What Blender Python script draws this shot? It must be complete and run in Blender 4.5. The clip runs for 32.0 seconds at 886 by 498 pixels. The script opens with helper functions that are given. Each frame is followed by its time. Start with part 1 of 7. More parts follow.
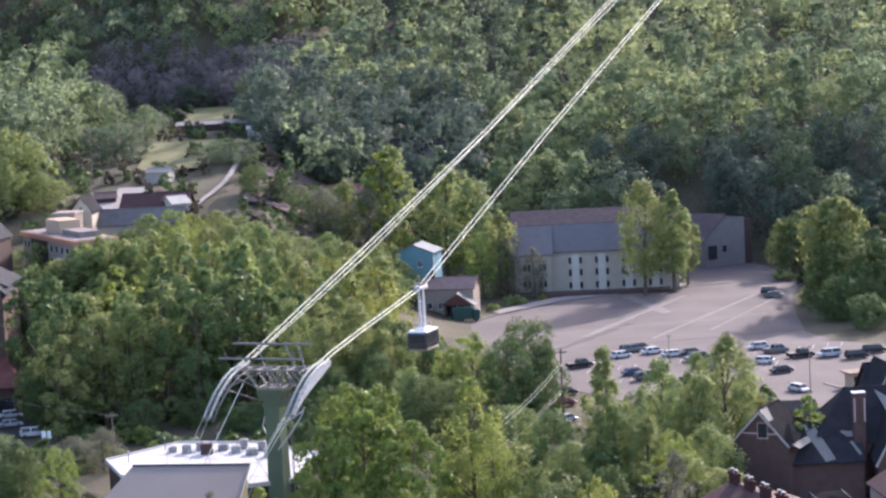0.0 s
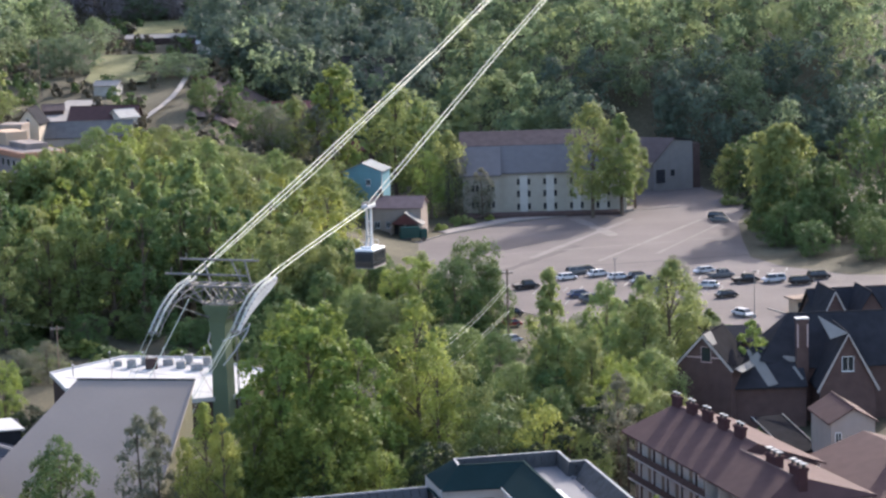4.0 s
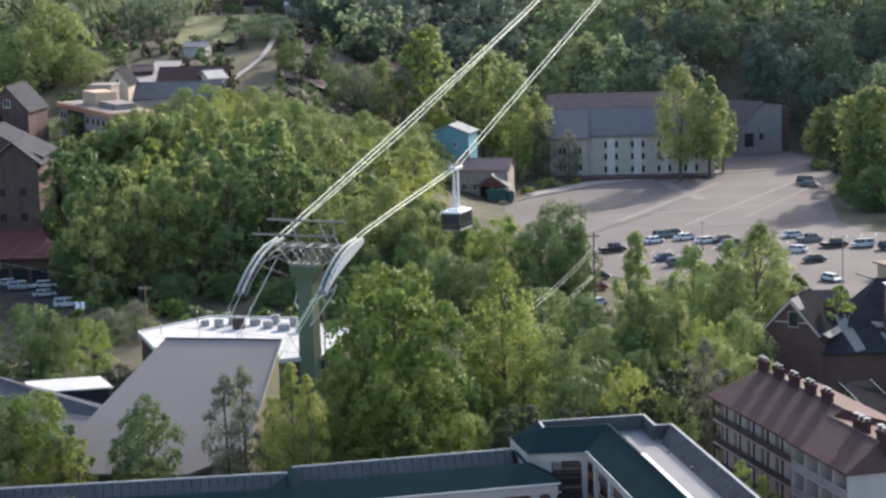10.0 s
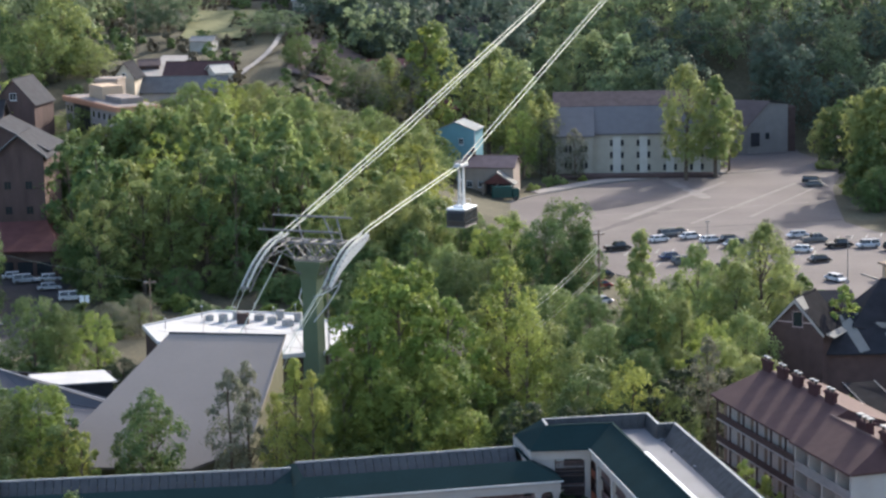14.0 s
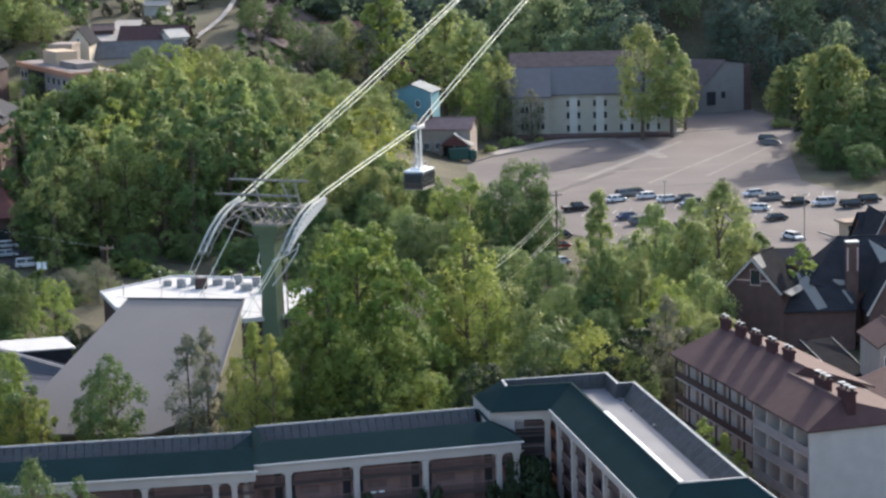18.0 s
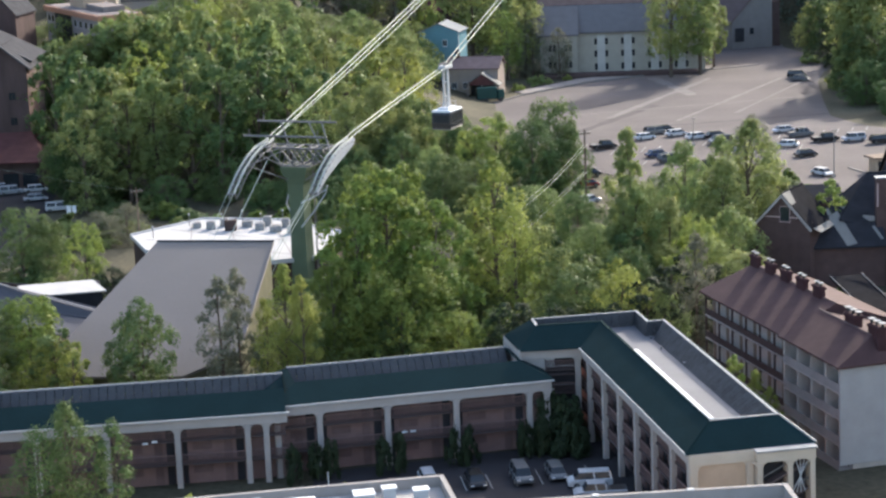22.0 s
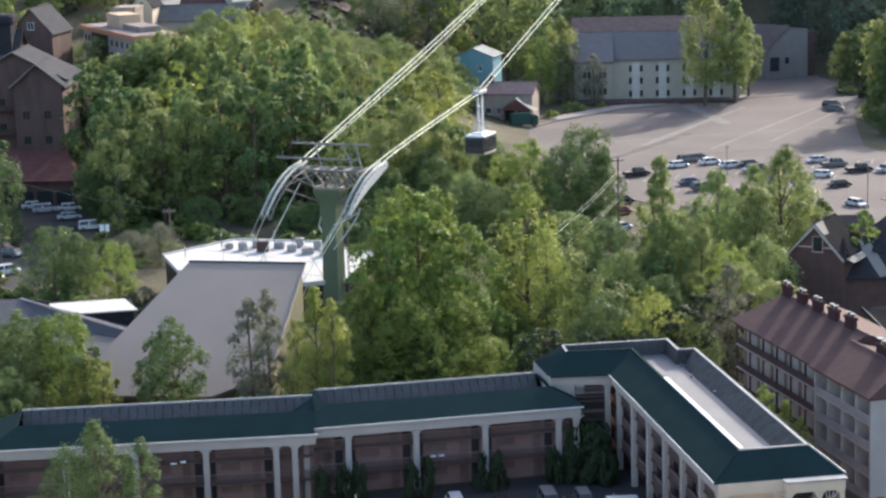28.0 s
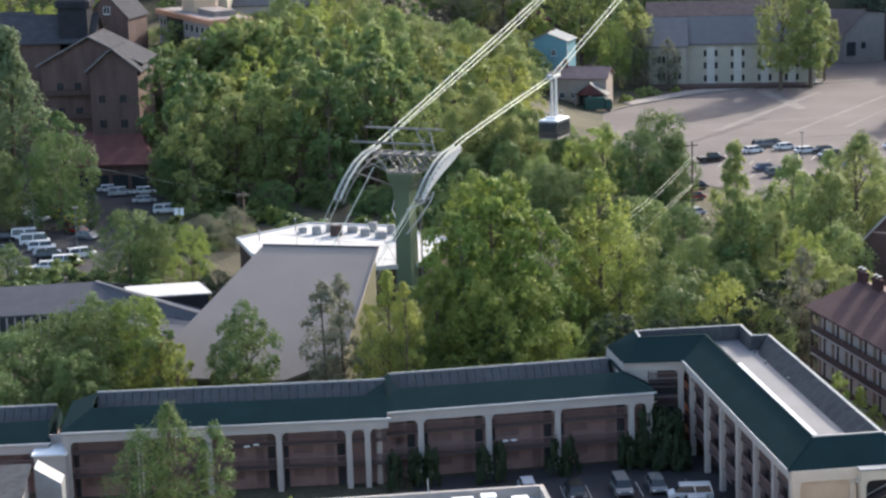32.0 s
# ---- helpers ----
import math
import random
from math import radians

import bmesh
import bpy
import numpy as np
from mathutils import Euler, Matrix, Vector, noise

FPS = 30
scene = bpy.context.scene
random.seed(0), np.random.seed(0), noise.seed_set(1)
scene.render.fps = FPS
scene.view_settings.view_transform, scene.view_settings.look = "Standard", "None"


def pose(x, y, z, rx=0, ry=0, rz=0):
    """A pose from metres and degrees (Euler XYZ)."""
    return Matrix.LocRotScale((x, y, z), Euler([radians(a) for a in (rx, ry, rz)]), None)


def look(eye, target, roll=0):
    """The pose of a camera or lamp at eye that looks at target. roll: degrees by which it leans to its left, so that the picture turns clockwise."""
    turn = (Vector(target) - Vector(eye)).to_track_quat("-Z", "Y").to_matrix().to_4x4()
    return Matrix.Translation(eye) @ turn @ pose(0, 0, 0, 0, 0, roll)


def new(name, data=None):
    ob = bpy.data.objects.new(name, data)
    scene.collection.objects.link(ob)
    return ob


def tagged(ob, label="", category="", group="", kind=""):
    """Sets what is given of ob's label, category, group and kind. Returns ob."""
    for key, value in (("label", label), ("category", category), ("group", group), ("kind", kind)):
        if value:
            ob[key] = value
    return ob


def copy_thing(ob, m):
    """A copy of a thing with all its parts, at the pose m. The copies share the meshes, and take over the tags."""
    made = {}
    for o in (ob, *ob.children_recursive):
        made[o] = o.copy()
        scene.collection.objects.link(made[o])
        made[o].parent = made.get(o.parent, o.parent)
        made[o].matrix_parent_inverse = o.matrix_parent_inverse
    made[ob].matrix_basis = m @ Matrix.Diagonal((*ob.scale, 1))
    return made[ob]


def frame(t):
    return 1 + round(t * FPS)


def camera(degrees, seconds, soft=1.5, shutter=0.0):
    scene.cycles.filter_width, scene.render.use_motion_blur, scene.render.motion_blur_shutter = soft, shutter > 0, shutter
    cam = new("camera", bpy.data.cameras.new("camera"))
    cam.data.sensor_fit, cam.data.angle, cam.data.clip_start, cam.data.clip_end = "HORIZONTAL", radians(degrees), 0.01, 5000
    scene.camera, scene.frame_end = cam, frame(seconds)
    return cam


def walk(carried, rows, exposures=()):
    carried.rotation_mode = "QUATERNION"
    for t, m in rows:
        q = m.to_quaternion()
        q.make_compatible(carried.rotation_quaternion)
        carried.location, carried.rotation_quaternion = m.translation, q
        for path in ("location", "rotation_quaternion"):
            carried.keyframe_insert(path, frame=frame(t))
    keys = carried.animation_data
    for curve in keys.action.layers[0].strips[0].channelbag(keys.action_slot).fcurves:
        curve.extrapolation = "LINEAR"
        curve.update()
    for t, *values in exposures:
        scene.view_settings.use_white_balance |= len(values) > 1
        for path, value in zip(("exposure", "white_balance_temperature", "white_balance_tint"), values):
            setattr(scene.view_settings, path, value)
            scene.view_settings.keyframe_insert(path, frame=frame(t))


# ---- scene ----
# The camera stands on a high lookout and only turns, held by hand.
cam = camera(23.31, 32.0, soft=2.5)
EYE = (0.0, 0.0, 72.0)
TURNS = [
    (0.0, 83.830, 2.931, -1.236),
    (0.5, 83.331, 3.070, -1.056),
    (1.0, 83.400, 2.965, -1.375),
    (1.5, 83.023, 3.152, -1.509),
    (2.0, 82.915, 3.069, -1.239),
    (2.5, 82.876, 2.891, -1.289),
    (3.0, 82.525, 2.576, -1.543),
    (3.5, 81.864, 2.137, -2.137),
    (5.5, 81.463, 1.197, -2.525),
    (6.0, 81.449, 1.526, -1.780),
    (6.5, 81.424, 1.534, -1.654),
    (7.0, 81.236, 1.396, -1.735),
    (7.5, 80.803, 1.397, -1.643),
    (8.0, 80.911, 1.414, -1.056),
    (8.5, 80.770, 1.441, -0.842),
    (9.0, 80.836, 1.747, -0.571),
    (9.5, 80.659, 1.464, -0.538),
    (10.0, 80.691, 1.682, -0.145),
    (10.5, 80.797, 1.532, -0.283),
    (11.0, 80.615, 1.570, -0.480),
    (11.5, 80.642, 1.673, -0.538),
    (12.0, 80.547, 2.238, 0.438),
    (12.5, 80.720, 1.904, 0.858),
    (13.0, 80.762, 1.866, 0.663),
    (13.5, 80.708, 1.477, 0.314),
    (15.5, 80.365, 1.186, -0.662),
    (16.0, 80.292, 1.390, -1.234),
    (16.5, 79.981, 1.290, -1.048),
    (17.0, 79.804, 1.393, -1.228),
    (17.5, 79.616, 1.354, -1.437),
    (18.0, 79.573, 1.659, -1.151),
    (18.5, 79.775, 2.059, -0.289),
    (19.0, 79.702, 1.845, -0.404),
    (19.5, 79.159, 2.110, -0.471),
    (20.0, 78.823, 2.251, -0.579),
    (20.5, 78.718, 1.879, -0.111),
    (21.0, 78.487, 2.228, 0.110),
    (21.5, 78.371, 2.260, -0.038),
    (22.0, 77.990, 2.348, -0.499),
    (22.5, 77.875, 2.808, -0.298),
    (23.0, 78.237, 2.682, 0.496),
    (23.5, 78.621, 2.710, 0.843),
    (24.0, 78.848, 2.760, 0.809),
    (24.5, 79.270, 2.814, 0.984),
    (25.0, 79.218, 2.409, 0.819),
    (25.5, 79.151, 2.725, 0.621),
    (27.5, 78.408, 1.729, 0.391),
    (28.0, 78.678, 1.624, 0.512),
    (28.5, 78.949, 1.439, 1.087),
    (29.0, 79.388, 1.373, 1.987),
    (29.5, 79.259, 1.712, 2.627),
    (30.0, 79.185, 1.674, 2.810),
    (30.5, 78.915, 1.905, 2.736),
    (31.0, 78.896, 1.910, 3.171),
    (31.5, 78.772, 1.716, 2.959),
    (32.0, 78.324, 1.789, 2.469),
]
walk(cam, [(t, pose(*EYE, rx, ry, rz)) for t, rx, ry, rz in TURNS], [(0.0, 1.81, 6180, 24), (3.0, 1.76, 6260, 19), (6.0, 1.66, 6380, 12.0), (13.0, 1.64, 6390, 11.0), (20.0, 1.65, 6440, 10.5), (24.0, 1.69, 6470, 10.5), (28.0, 1.72, 6490, 10.5), (32.0, 1.71, 6500, 10.5)])

# ---- daylight ----
SUN_AZ, SUN_EL = radians(59.0), radians(25.0)      # azimuth counted from +x towards +y
world = bpy.data.worlds.new("sky")
scene.world = world
world.use_nodes = True
wt = world.node_tree
sky = wt.nodes.new("ShaderNodeTexSky")
sky.sky_type = "NISHITA"
sky.sun_disc = False
sky.sun_elevation = SUN_EL
sky.sun_rotation = radians(90) - SUN_AZ
sky.dust_density = 2.5
wt.nodes["Background"].inputs[1].default_value = 0.15
wt.links.new(sky.outputs[0], wt.nodes["Background"].inputs[0])
sun = new("sun", bpy.data.lights.new("sun", "SUN"))
sun.data.energy = 2.3
sun.data.angle = radians(0.6)
sun.data.color = (1.0, 0.93, 0.81)
sun.matrix_world = look((300 * math.cos(SUN_AZ), 300 * math.sin(SUN_AZ), 300 * math.tan(SUN_EL)), (0, 0, 0))


# ---- materials ----
def mat(name, col, rough=0.8, metal=0.0, var=0.18, scale=0.6, fine=9.0, bump=0.15, tint=None, spec=0.15, rand=0.0, streak=1.0):
    """A worn surface: broad stains and fine grain at real-world size, a little relief, and a shift from piece to piece."""
    m = bpy.data.materials.new(name)
    m.use_nodes = True
    nt = m.node_tree
    b = nt.nodes["Principled BSDF"]
    b.inputs["Roughness"].default_value = rough
    b.inputs["Metallic"].default_value = metal
    b.inputs["Specular IOR Level"].default_value = spec
    tc = nt.nodes.new("ShaderNodeTexCoord")
    mp = nt.nodes.new("ShaderNodeMapping")
    mp.inputs["Scale"].default_value = (1, 1, streak)
    nt.links.new(tc.outputs["Object"], mp.inputs[0])
    n1 = nt.nodes.new("ShaderNodeTexNoise")
    n1.inputs["Scale"].default_value = scale
    n1.inputs["Detail"].default_value = 5
    n2 = nt.nodes.new("ShaderNodeTexNoise")
    n2.inputs["Scale"].default_value = fine
    n2.inputs["Detail"].default_value = 3
    for n in (n1, n2):
        nt.links.new(mp.outputs[0], n.inputs["Vector"])
    add = nt.nodes.new("ShaderNodeMath")
    add.operation = "MULTIPLY_ADD"
    nt.links.new(n1.outputs[0], add.inputs[0])
    add.inputs[1].default_value = 0.65
    half = nt.nodes.new("ShaderNodeMath")
    half.operation = "MULTIPLY"
    nt.links.new(n2.outputs[0], half.inputs[0])
    half.inputs[1].default_value = 0.35
    nt.links.new(half.outputs[0], add.inputs[2])
    mr = nt.nodes.new("ShaderNodeMapRange")
    mr.inputs[1].default_value, mr.inputs[2].default_value = 0.3, 0.7
    nt.links.new(add.outputs[0], mr.inputs[0])
    mix = nt.nodes.new("ShaderNodeMix")
    mix.data_type = "RGBA"
    lo = tuple(c * (1 - var) for c in col)
    hi = tuple(min(0.95, c * (1 + var)) for c in (tint or col))
    mix.inputs[6].default_value, mix.inputs[7].default_value = (*lo, 1), (*hi, 1)
    nt.links.new(mr.outputs[0], mix.inputs[0])
    last = mix.outputs[2]
    if rand:
        oi = nt.nodes.new("ShaderNodeObjectInfo")
        r2 = nt.nodes.new("ShaderNodeMapRange")
        r2.inputs[3].default_value, r2.inputs[4].default_value = 1 - rand, 1 + rand
        nt.links.new(oi.outputs["Random"], r2.inputs[0])
        hs = nt.nodes.new("ShaderNodeHueSaturation")
        nt.links.new(r2.outputs[0], hs.inputs["Value"])
        nt.links.new(last, hs.inputs["Color"])
        last = hs.outputs[0]
    nt.links.new(last, b.inputs["Base Color"])
    if bump:
        bp = nt.nodes.new("ShaderNodeBump")
        bp.inputs["Strength"].default_value = bump
        bp.inputs["Distance"].default_value = 0.05
        nt.links.new(n2.outputs[0], bp.inputs["Height"])
        nt.links.new(bp.outputs[0], b.inputs["Normal"])
    return m


def leaf_mat(name, dark, light, trans=0.35, island=0.2):
    """Foliage: the colour shifts from tree to tree and from leaf clump to leaf clump; light passes through the leaves."""
    m = bpy.data.materials.new(name)
    m.use_nodes = True
    nt = m.node_tree
    out = nt.nodes["Material Output"]
    b = nt.nodes["Principled BSDF"]
    b.inputs["Roughness"].default_value = 0.6
    b.inputs["Specular IOR Level"].default_value = 0.12
    oi = nt.nodes.new("ShaderNodeObjectInfo")
    ge = nt.nodes.new("ShaderNodeNewGeometry")
    tc = nt.nodes.new("ShaderNodeTexCoord")
    nz = nt.nodes.new("ShaderNodeTexNoise")
    nz.inputs["Scale"].default_value = 0.16
    nz.inputs["Detail"].default_value = 4
    nt.links.new(tc.outputs["Object"], nz.inputs["Vector"])
    a = nt.nodes.new("ShaderNodeMath")
    a.operation = "MULTIPLY_ADD"
    nt.links.new(ge.outputs["Random Per Island"], a.inputs[0])
    a.inputs[1].default_value = island
    c = nt.nodes.new("ShaderNodeMath")
    c.operation = "MULTIPLY_ADD"
    nt.links.new(nz.outputs[0], c.inputs[0])
    c.inputs[1].default_value = 1.5
    c.inputs[2].default_value = -0.42
    nt.links.new(c.outputs[0], a.inputs[2])
    mix = nt.nodes.new("ShaderNodeMix")
    mix.data_type = "RGBA"
    mix.inputs[6].default_value, mix.inputs[7].default_value = (*dark, 1), (*light, 1)
    nt.links.new(a.outputs[0], mix.inputs[0])
    hs = nt.nodes.new("ShaderNodeHueSaturation")
    r1 = nt.nodes.new("ShaderNodeMapRange")
    r1.inputs[3].default_value, r1.inputs[4].default_value = 0.488, 0.53
    nt.links.new(oi.outputs["Random"], r1.inputs[0])
    nt.links.new(r1.outputs[0], hs.inputs["Hue"])
    nt.links.new(mix.outputs[2], hs.inputs["Color"])
    nt.links.new(hs.outputs[0], b.inputs["Base Color"])
    tr = nt.nodes.new("ShaderNodeBsdfTranslucent")
    br = nt.nodes.new("ShaderNodeHueSaturation")
    br.inputs["Value"].default_value = 1.3
    br.inputs["Hue"].default_value = 0.488
    nt.links.new(hs.outputs[0], br.inputs["Color"])
    nt.links.new(br.outputs[0], tr.inputs["Color"])
    ms = nt.nodes.new("ShaderNodeMixShader")
    ms.inputs[0].default_value = trans
    nt.links.new(b.outputs[0], ms.inputs[1])
    nt.links.new(tr.outputs[0], ms.inputs[2])
    nt.links.new(ms.outputs[0], out.inputs[0])
    return m


M = {}
M["grass"] = mat("ground_cover", (0.055, 0.052, 0.03), 0.95, var=0.5, scale=0.05, fine=1.2, tint=(0.085, 0.075, 0.05), bump=0.4)
M["asphalt"] = mat("old_asphalt", (0.118, 0.1, 0.096), 0.9, var=0.3, scale=0.05, fine=2.0, bump=0.1)
M["asphalt_worn"] = mat("worn_pale_asphalt", (0.165, 0.145, 0.138), 0.9, var=0.25, scale=0.3, fine=3.0, bump=0.1)
M["asphalt_patch"] = mat("dark_patch_asphalt", (0.085, 0.074, 0.072), 0.9, var=0.25, scale=0.3, fine=3.0, bump=0.1)
M["asphalt_dark"] = mat("asphalt", (0.04, 0.037, 0.04), 0.9, var=0.25, scale=0.2, fine=4.0)
M["pavement"] = mat("old_pavement", (0.235, 0.21, 0.195), 0.85, var=0.25, scale=0.3)
M["concrete"] = mat("concrete", (0.32, 0.295, 0.275), 0.85, var=0.2)
M["line"] = mat("road_paint", (0.34, 0.33, 0.31), 0.8, var=0.15)
M["stucco"] = mat("pale_stucco", (0.372, 0.332, 0.308), 0.85, var=0.08, fine=14)
M["cream"] = mat("cream_stucco", (0.50, 0.42, 0.33), 0.85, var=0.08)
M["tan"] = mat("tan_panel", (0.46, 0.34, 0.24), 0.85, var=0.1)
M["pinkwall"] = mat("brown_pink_siding", (0.235, 0.15, 0.137), 0.8, var=0.14, scale=0.8, rand=0.06)
M["pinkrail"] = mat("pink_brown_rail_board", (0.135, 0.09, 0.084), 0.75, var=0.14, scale=0.8)
M["railgrey"] = mat("grey_railing", (0.27, 0.245, 0.235), 0.7, var=0.2)
M["curtain"] = mat("dull_rose_curtain", (0.165, 0.108, 0.1), 0.8, var=0.2)
M["rail"] = mat("brown_rail_board", (0.122, 0.082, 0.076), 0.75, var=0.15)
M["slab"] = mat("slab_edge", (0.1, 0.075, 0.072), 0.85, var=0.12)
M["lodgewall"] = mat("weathered_brown_boards", (0.1, 0.066, 0.06), 0.85, var=0.3, streak=0.2)
# Real openings, and sheets that paint shade into recesses and stairwells
M["dark"] = mat("dark_opening_and_shade", (0.03, 0.03, 0.035), 0.5, var=0.3)
M["green"] = mat("green_metal_roof", (0.0125, 0.0275, 0.0295), 0.9, var=0.16, scale=0.25, fine=3, spec=0.02, bump=0.05)
M["greymetal"] = mat("grey_sheet_metal", (0.053, 0.056, 0.061), 0.65, 0.1, var=0.22, scale=0.7, fine=3, bump=0.1)
M["upstand"] = mat("dark_sheet_upstand", (0.042, 0.045, 0.05), 0.65, 0.1, var=0.45, scale=0.9, fine=3, bump=0.1)
M["coping"] = mat("coping_metal", (0.22, 0.23, 0.24), 0.55, 0.1, var=0.2)
M["membrane"] = mat("roof_membrane", (0.145, 0.147, 0.16), 0.65, var=0.12, scale=0.25, fine=4)
M["whitepaint"] = mat("white_paint", (0.70, 0.70, 0.70), 0.6, var=0.06)
M["whiteroof"] = mat("white_membrane_roof", (0.44, 0.425, 0.41), 0.7, var=0.10, scale=0.3)
M["greyroof"] = mat("grey_metal_roof", (0.196, 0.17, 0.152), 0.65, var=0.07, scale=0.12, fine=2.5)
# Slate darkened so that the brick wing's roof reads as shaded
M["slate_darkened"] = mat("darkened_slate_roof", (0.015, 0.015, 0.018), 0.95, var=0.3, spec=0.02)
M["lodgeroof"] = mat("weathered_grey_shingle", (0.052, 0.052, 0.058), 0.9, var=0.25, spec=0.05)
M["darkroof"] = mat("dark_slate_roof", (0.032, 0.032, 0.037), 0.95, var=0.25, spec=0.03)
M["olive"] = mat("olive_wall", (0.13, 0.125, 0.08), 0.85, var=0.12)
M["brownroof"] = mat("brown_shingle_roof", (0.074, 0.041, 0.04), 0.85, var=0.16, scale=0.7, fine=7, rand=0.05)
M["brick"] = mat("dark_brick", (0.098, 0.062, 0.056), 0.85, var=0.2, scale=0.7, fine=10)
M["glass"] = mat("dark_glass", (0.025, 0.03, 0.035), 0.12, var=0.2, spec=0.5, bump=0)
M["unitgrey"] = mat("weathered_unit_casing", (0.27, 0.265, 0.26), 0.6, 0.1, var=0.35, scale=2.0)
M["steel"] = mat("galvanised_steel", (0.20, 0.19, 0.18), 0.6, 0.3, var=0.15)
M["rope"] = mat("steel_rope", (0.44, 0.47, 0.39), 0.45, 0.35, var=0.1)
M["pale"] = mat("pale_grey_paint", (0.45, 0.45, 0.45), 0.55, var=0.08)
M["towergreen"] = mat("green_painted_steel", (0.10, 0.128, 0.08), 0.6, var=0.10, scale=0.4)
M["black"] = mat("black_paint", (0.02, 0.02, 0.022), 0.35, var=0.2, spec=0.5)
M["yellowwall"] = mat("pale_yellow_siding", (0.365, 0.335, 0.285), 0.85, var=0.09)
M["baystrip"] = mat("faded_cream_panel", (0.47, 0.45, 0.42), 0.8, var=0.1)
M["blueroof"] = mat("blue_grey_roof", (0.126, 0.12, 0.125), 0.75, var=0.1)
M["darkbrown"] = mat("dark_brown_wall", (0.075, 0.05, 0.045), 0.85, var=0.25)
M["cyan"] = mat("sky_blue_siding", (0.12, 0.245, 0.285), 0.8, var=0.08)
M["slate"] = mat("pale_slate_roof", (0.135, 0.155, 0.165), 0.7, var=0.1)
M["orange"] = mat("orange_fascia", (0.40, 0.2, 0.125), 0.7, var=0.12)
M["trunk"] = mat("bark", (0.11, 0.085, 0.065), 0.9, var=0.35, scale=2.0)
M["wood"] = mat("weathered_wood", (0.22, 0.16, 0.12), 0.85, var=0.25)
M["leaf_a"] = leaf_mat("leaves_mid", (0.155, 0.192, 0.072), (0.262, 0.3, 0.108), 0.42, 0.08)
M["leaf_b"] = leaf_mat("leaves_bright", (0.175, 0.21, 0.055), (0.315, 0.35, 0.095), 0.42, 0.08)
M["leaf_c"] = leaf_mat("leaves_dark", (0.076, 0.112, 0.044), (0.15, 0.198, 0.068), 0.32, 0.08)
M["leaf_d"] = leaf_mat("leaves_olive", (0.128, 0.13, 0.092), (0.2, 0.205, 0.14), 0.4, 0.08)
# Far leaf colours, greyed and blued to stand in for haze
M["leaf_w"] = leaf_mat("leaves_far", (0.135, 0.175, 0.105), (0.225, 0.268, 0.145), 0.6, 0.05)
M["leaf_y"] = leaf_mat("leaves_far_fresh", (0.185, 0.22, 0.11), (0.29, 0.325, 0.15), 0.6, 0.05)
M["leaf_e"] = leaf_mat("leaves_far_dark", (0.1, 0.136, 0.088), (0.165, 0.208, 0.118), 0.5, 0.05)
M["leaf_g"] = leaf_mat("leaves_far_hazed", (0.12, 0.148, 0.092), (0.2, 0.232, 0.132), 0.6, 0.05)
# Leaf colour darkened to carry the shade of two wooded slopes
M["leaf_k"] = leaf_mat("leaves_shade_dark", (0.076, 0.106, 0.08), (0.118, 0.152, 0.106), 0.4, 0.05)
# Twig colour with the bank's purple-grey shade mixed in
M["bare"] = leaf_mat("bare_twigs_in_shade", (0.185, 0.165, 0.175), (0.25, 0.23, 0.225), 0.5, 0.05)
M["scrub"] = leaf_mat("leaves_scrub", (0.07, 0.06, 0.045), (0.13, 0.115, 0.08), 0.3, 0.08)
M["leaf_l"] = leaf_mat("leaves_lush", (0.1, 0.135, 0.034), (0.275, 0.31, 0.075), 0.34, 0.08)
# Hillside leaves, greyed for haze like the far ones
M["leaf_h"] = leaf_mat("leaves_hillside_hazed", (0.135, 0.178, 0.105), (0.23, 0.272, 0.14), 0.6, 0.06)
# Near-black leaf colour that also stands in for shade in gaps and corners
M["yew"] = leaf_mat("dark_leaves_with_shade", (0.026, 0.038, 0.02), (0.05, 0.068, 0.032), 0.2, 0.08)
M["conifer"] = leaf_mat("needles", (0.105, 0.145, 0.075), (0.18, 0.225, 0.115), 0.4, 0.06)
M["hemlock"] = leaf_mat("hemlock_needles", (0.03, 0.052, 0.04), (0.06, 0.088, 0.06), 0.2, 0.06)


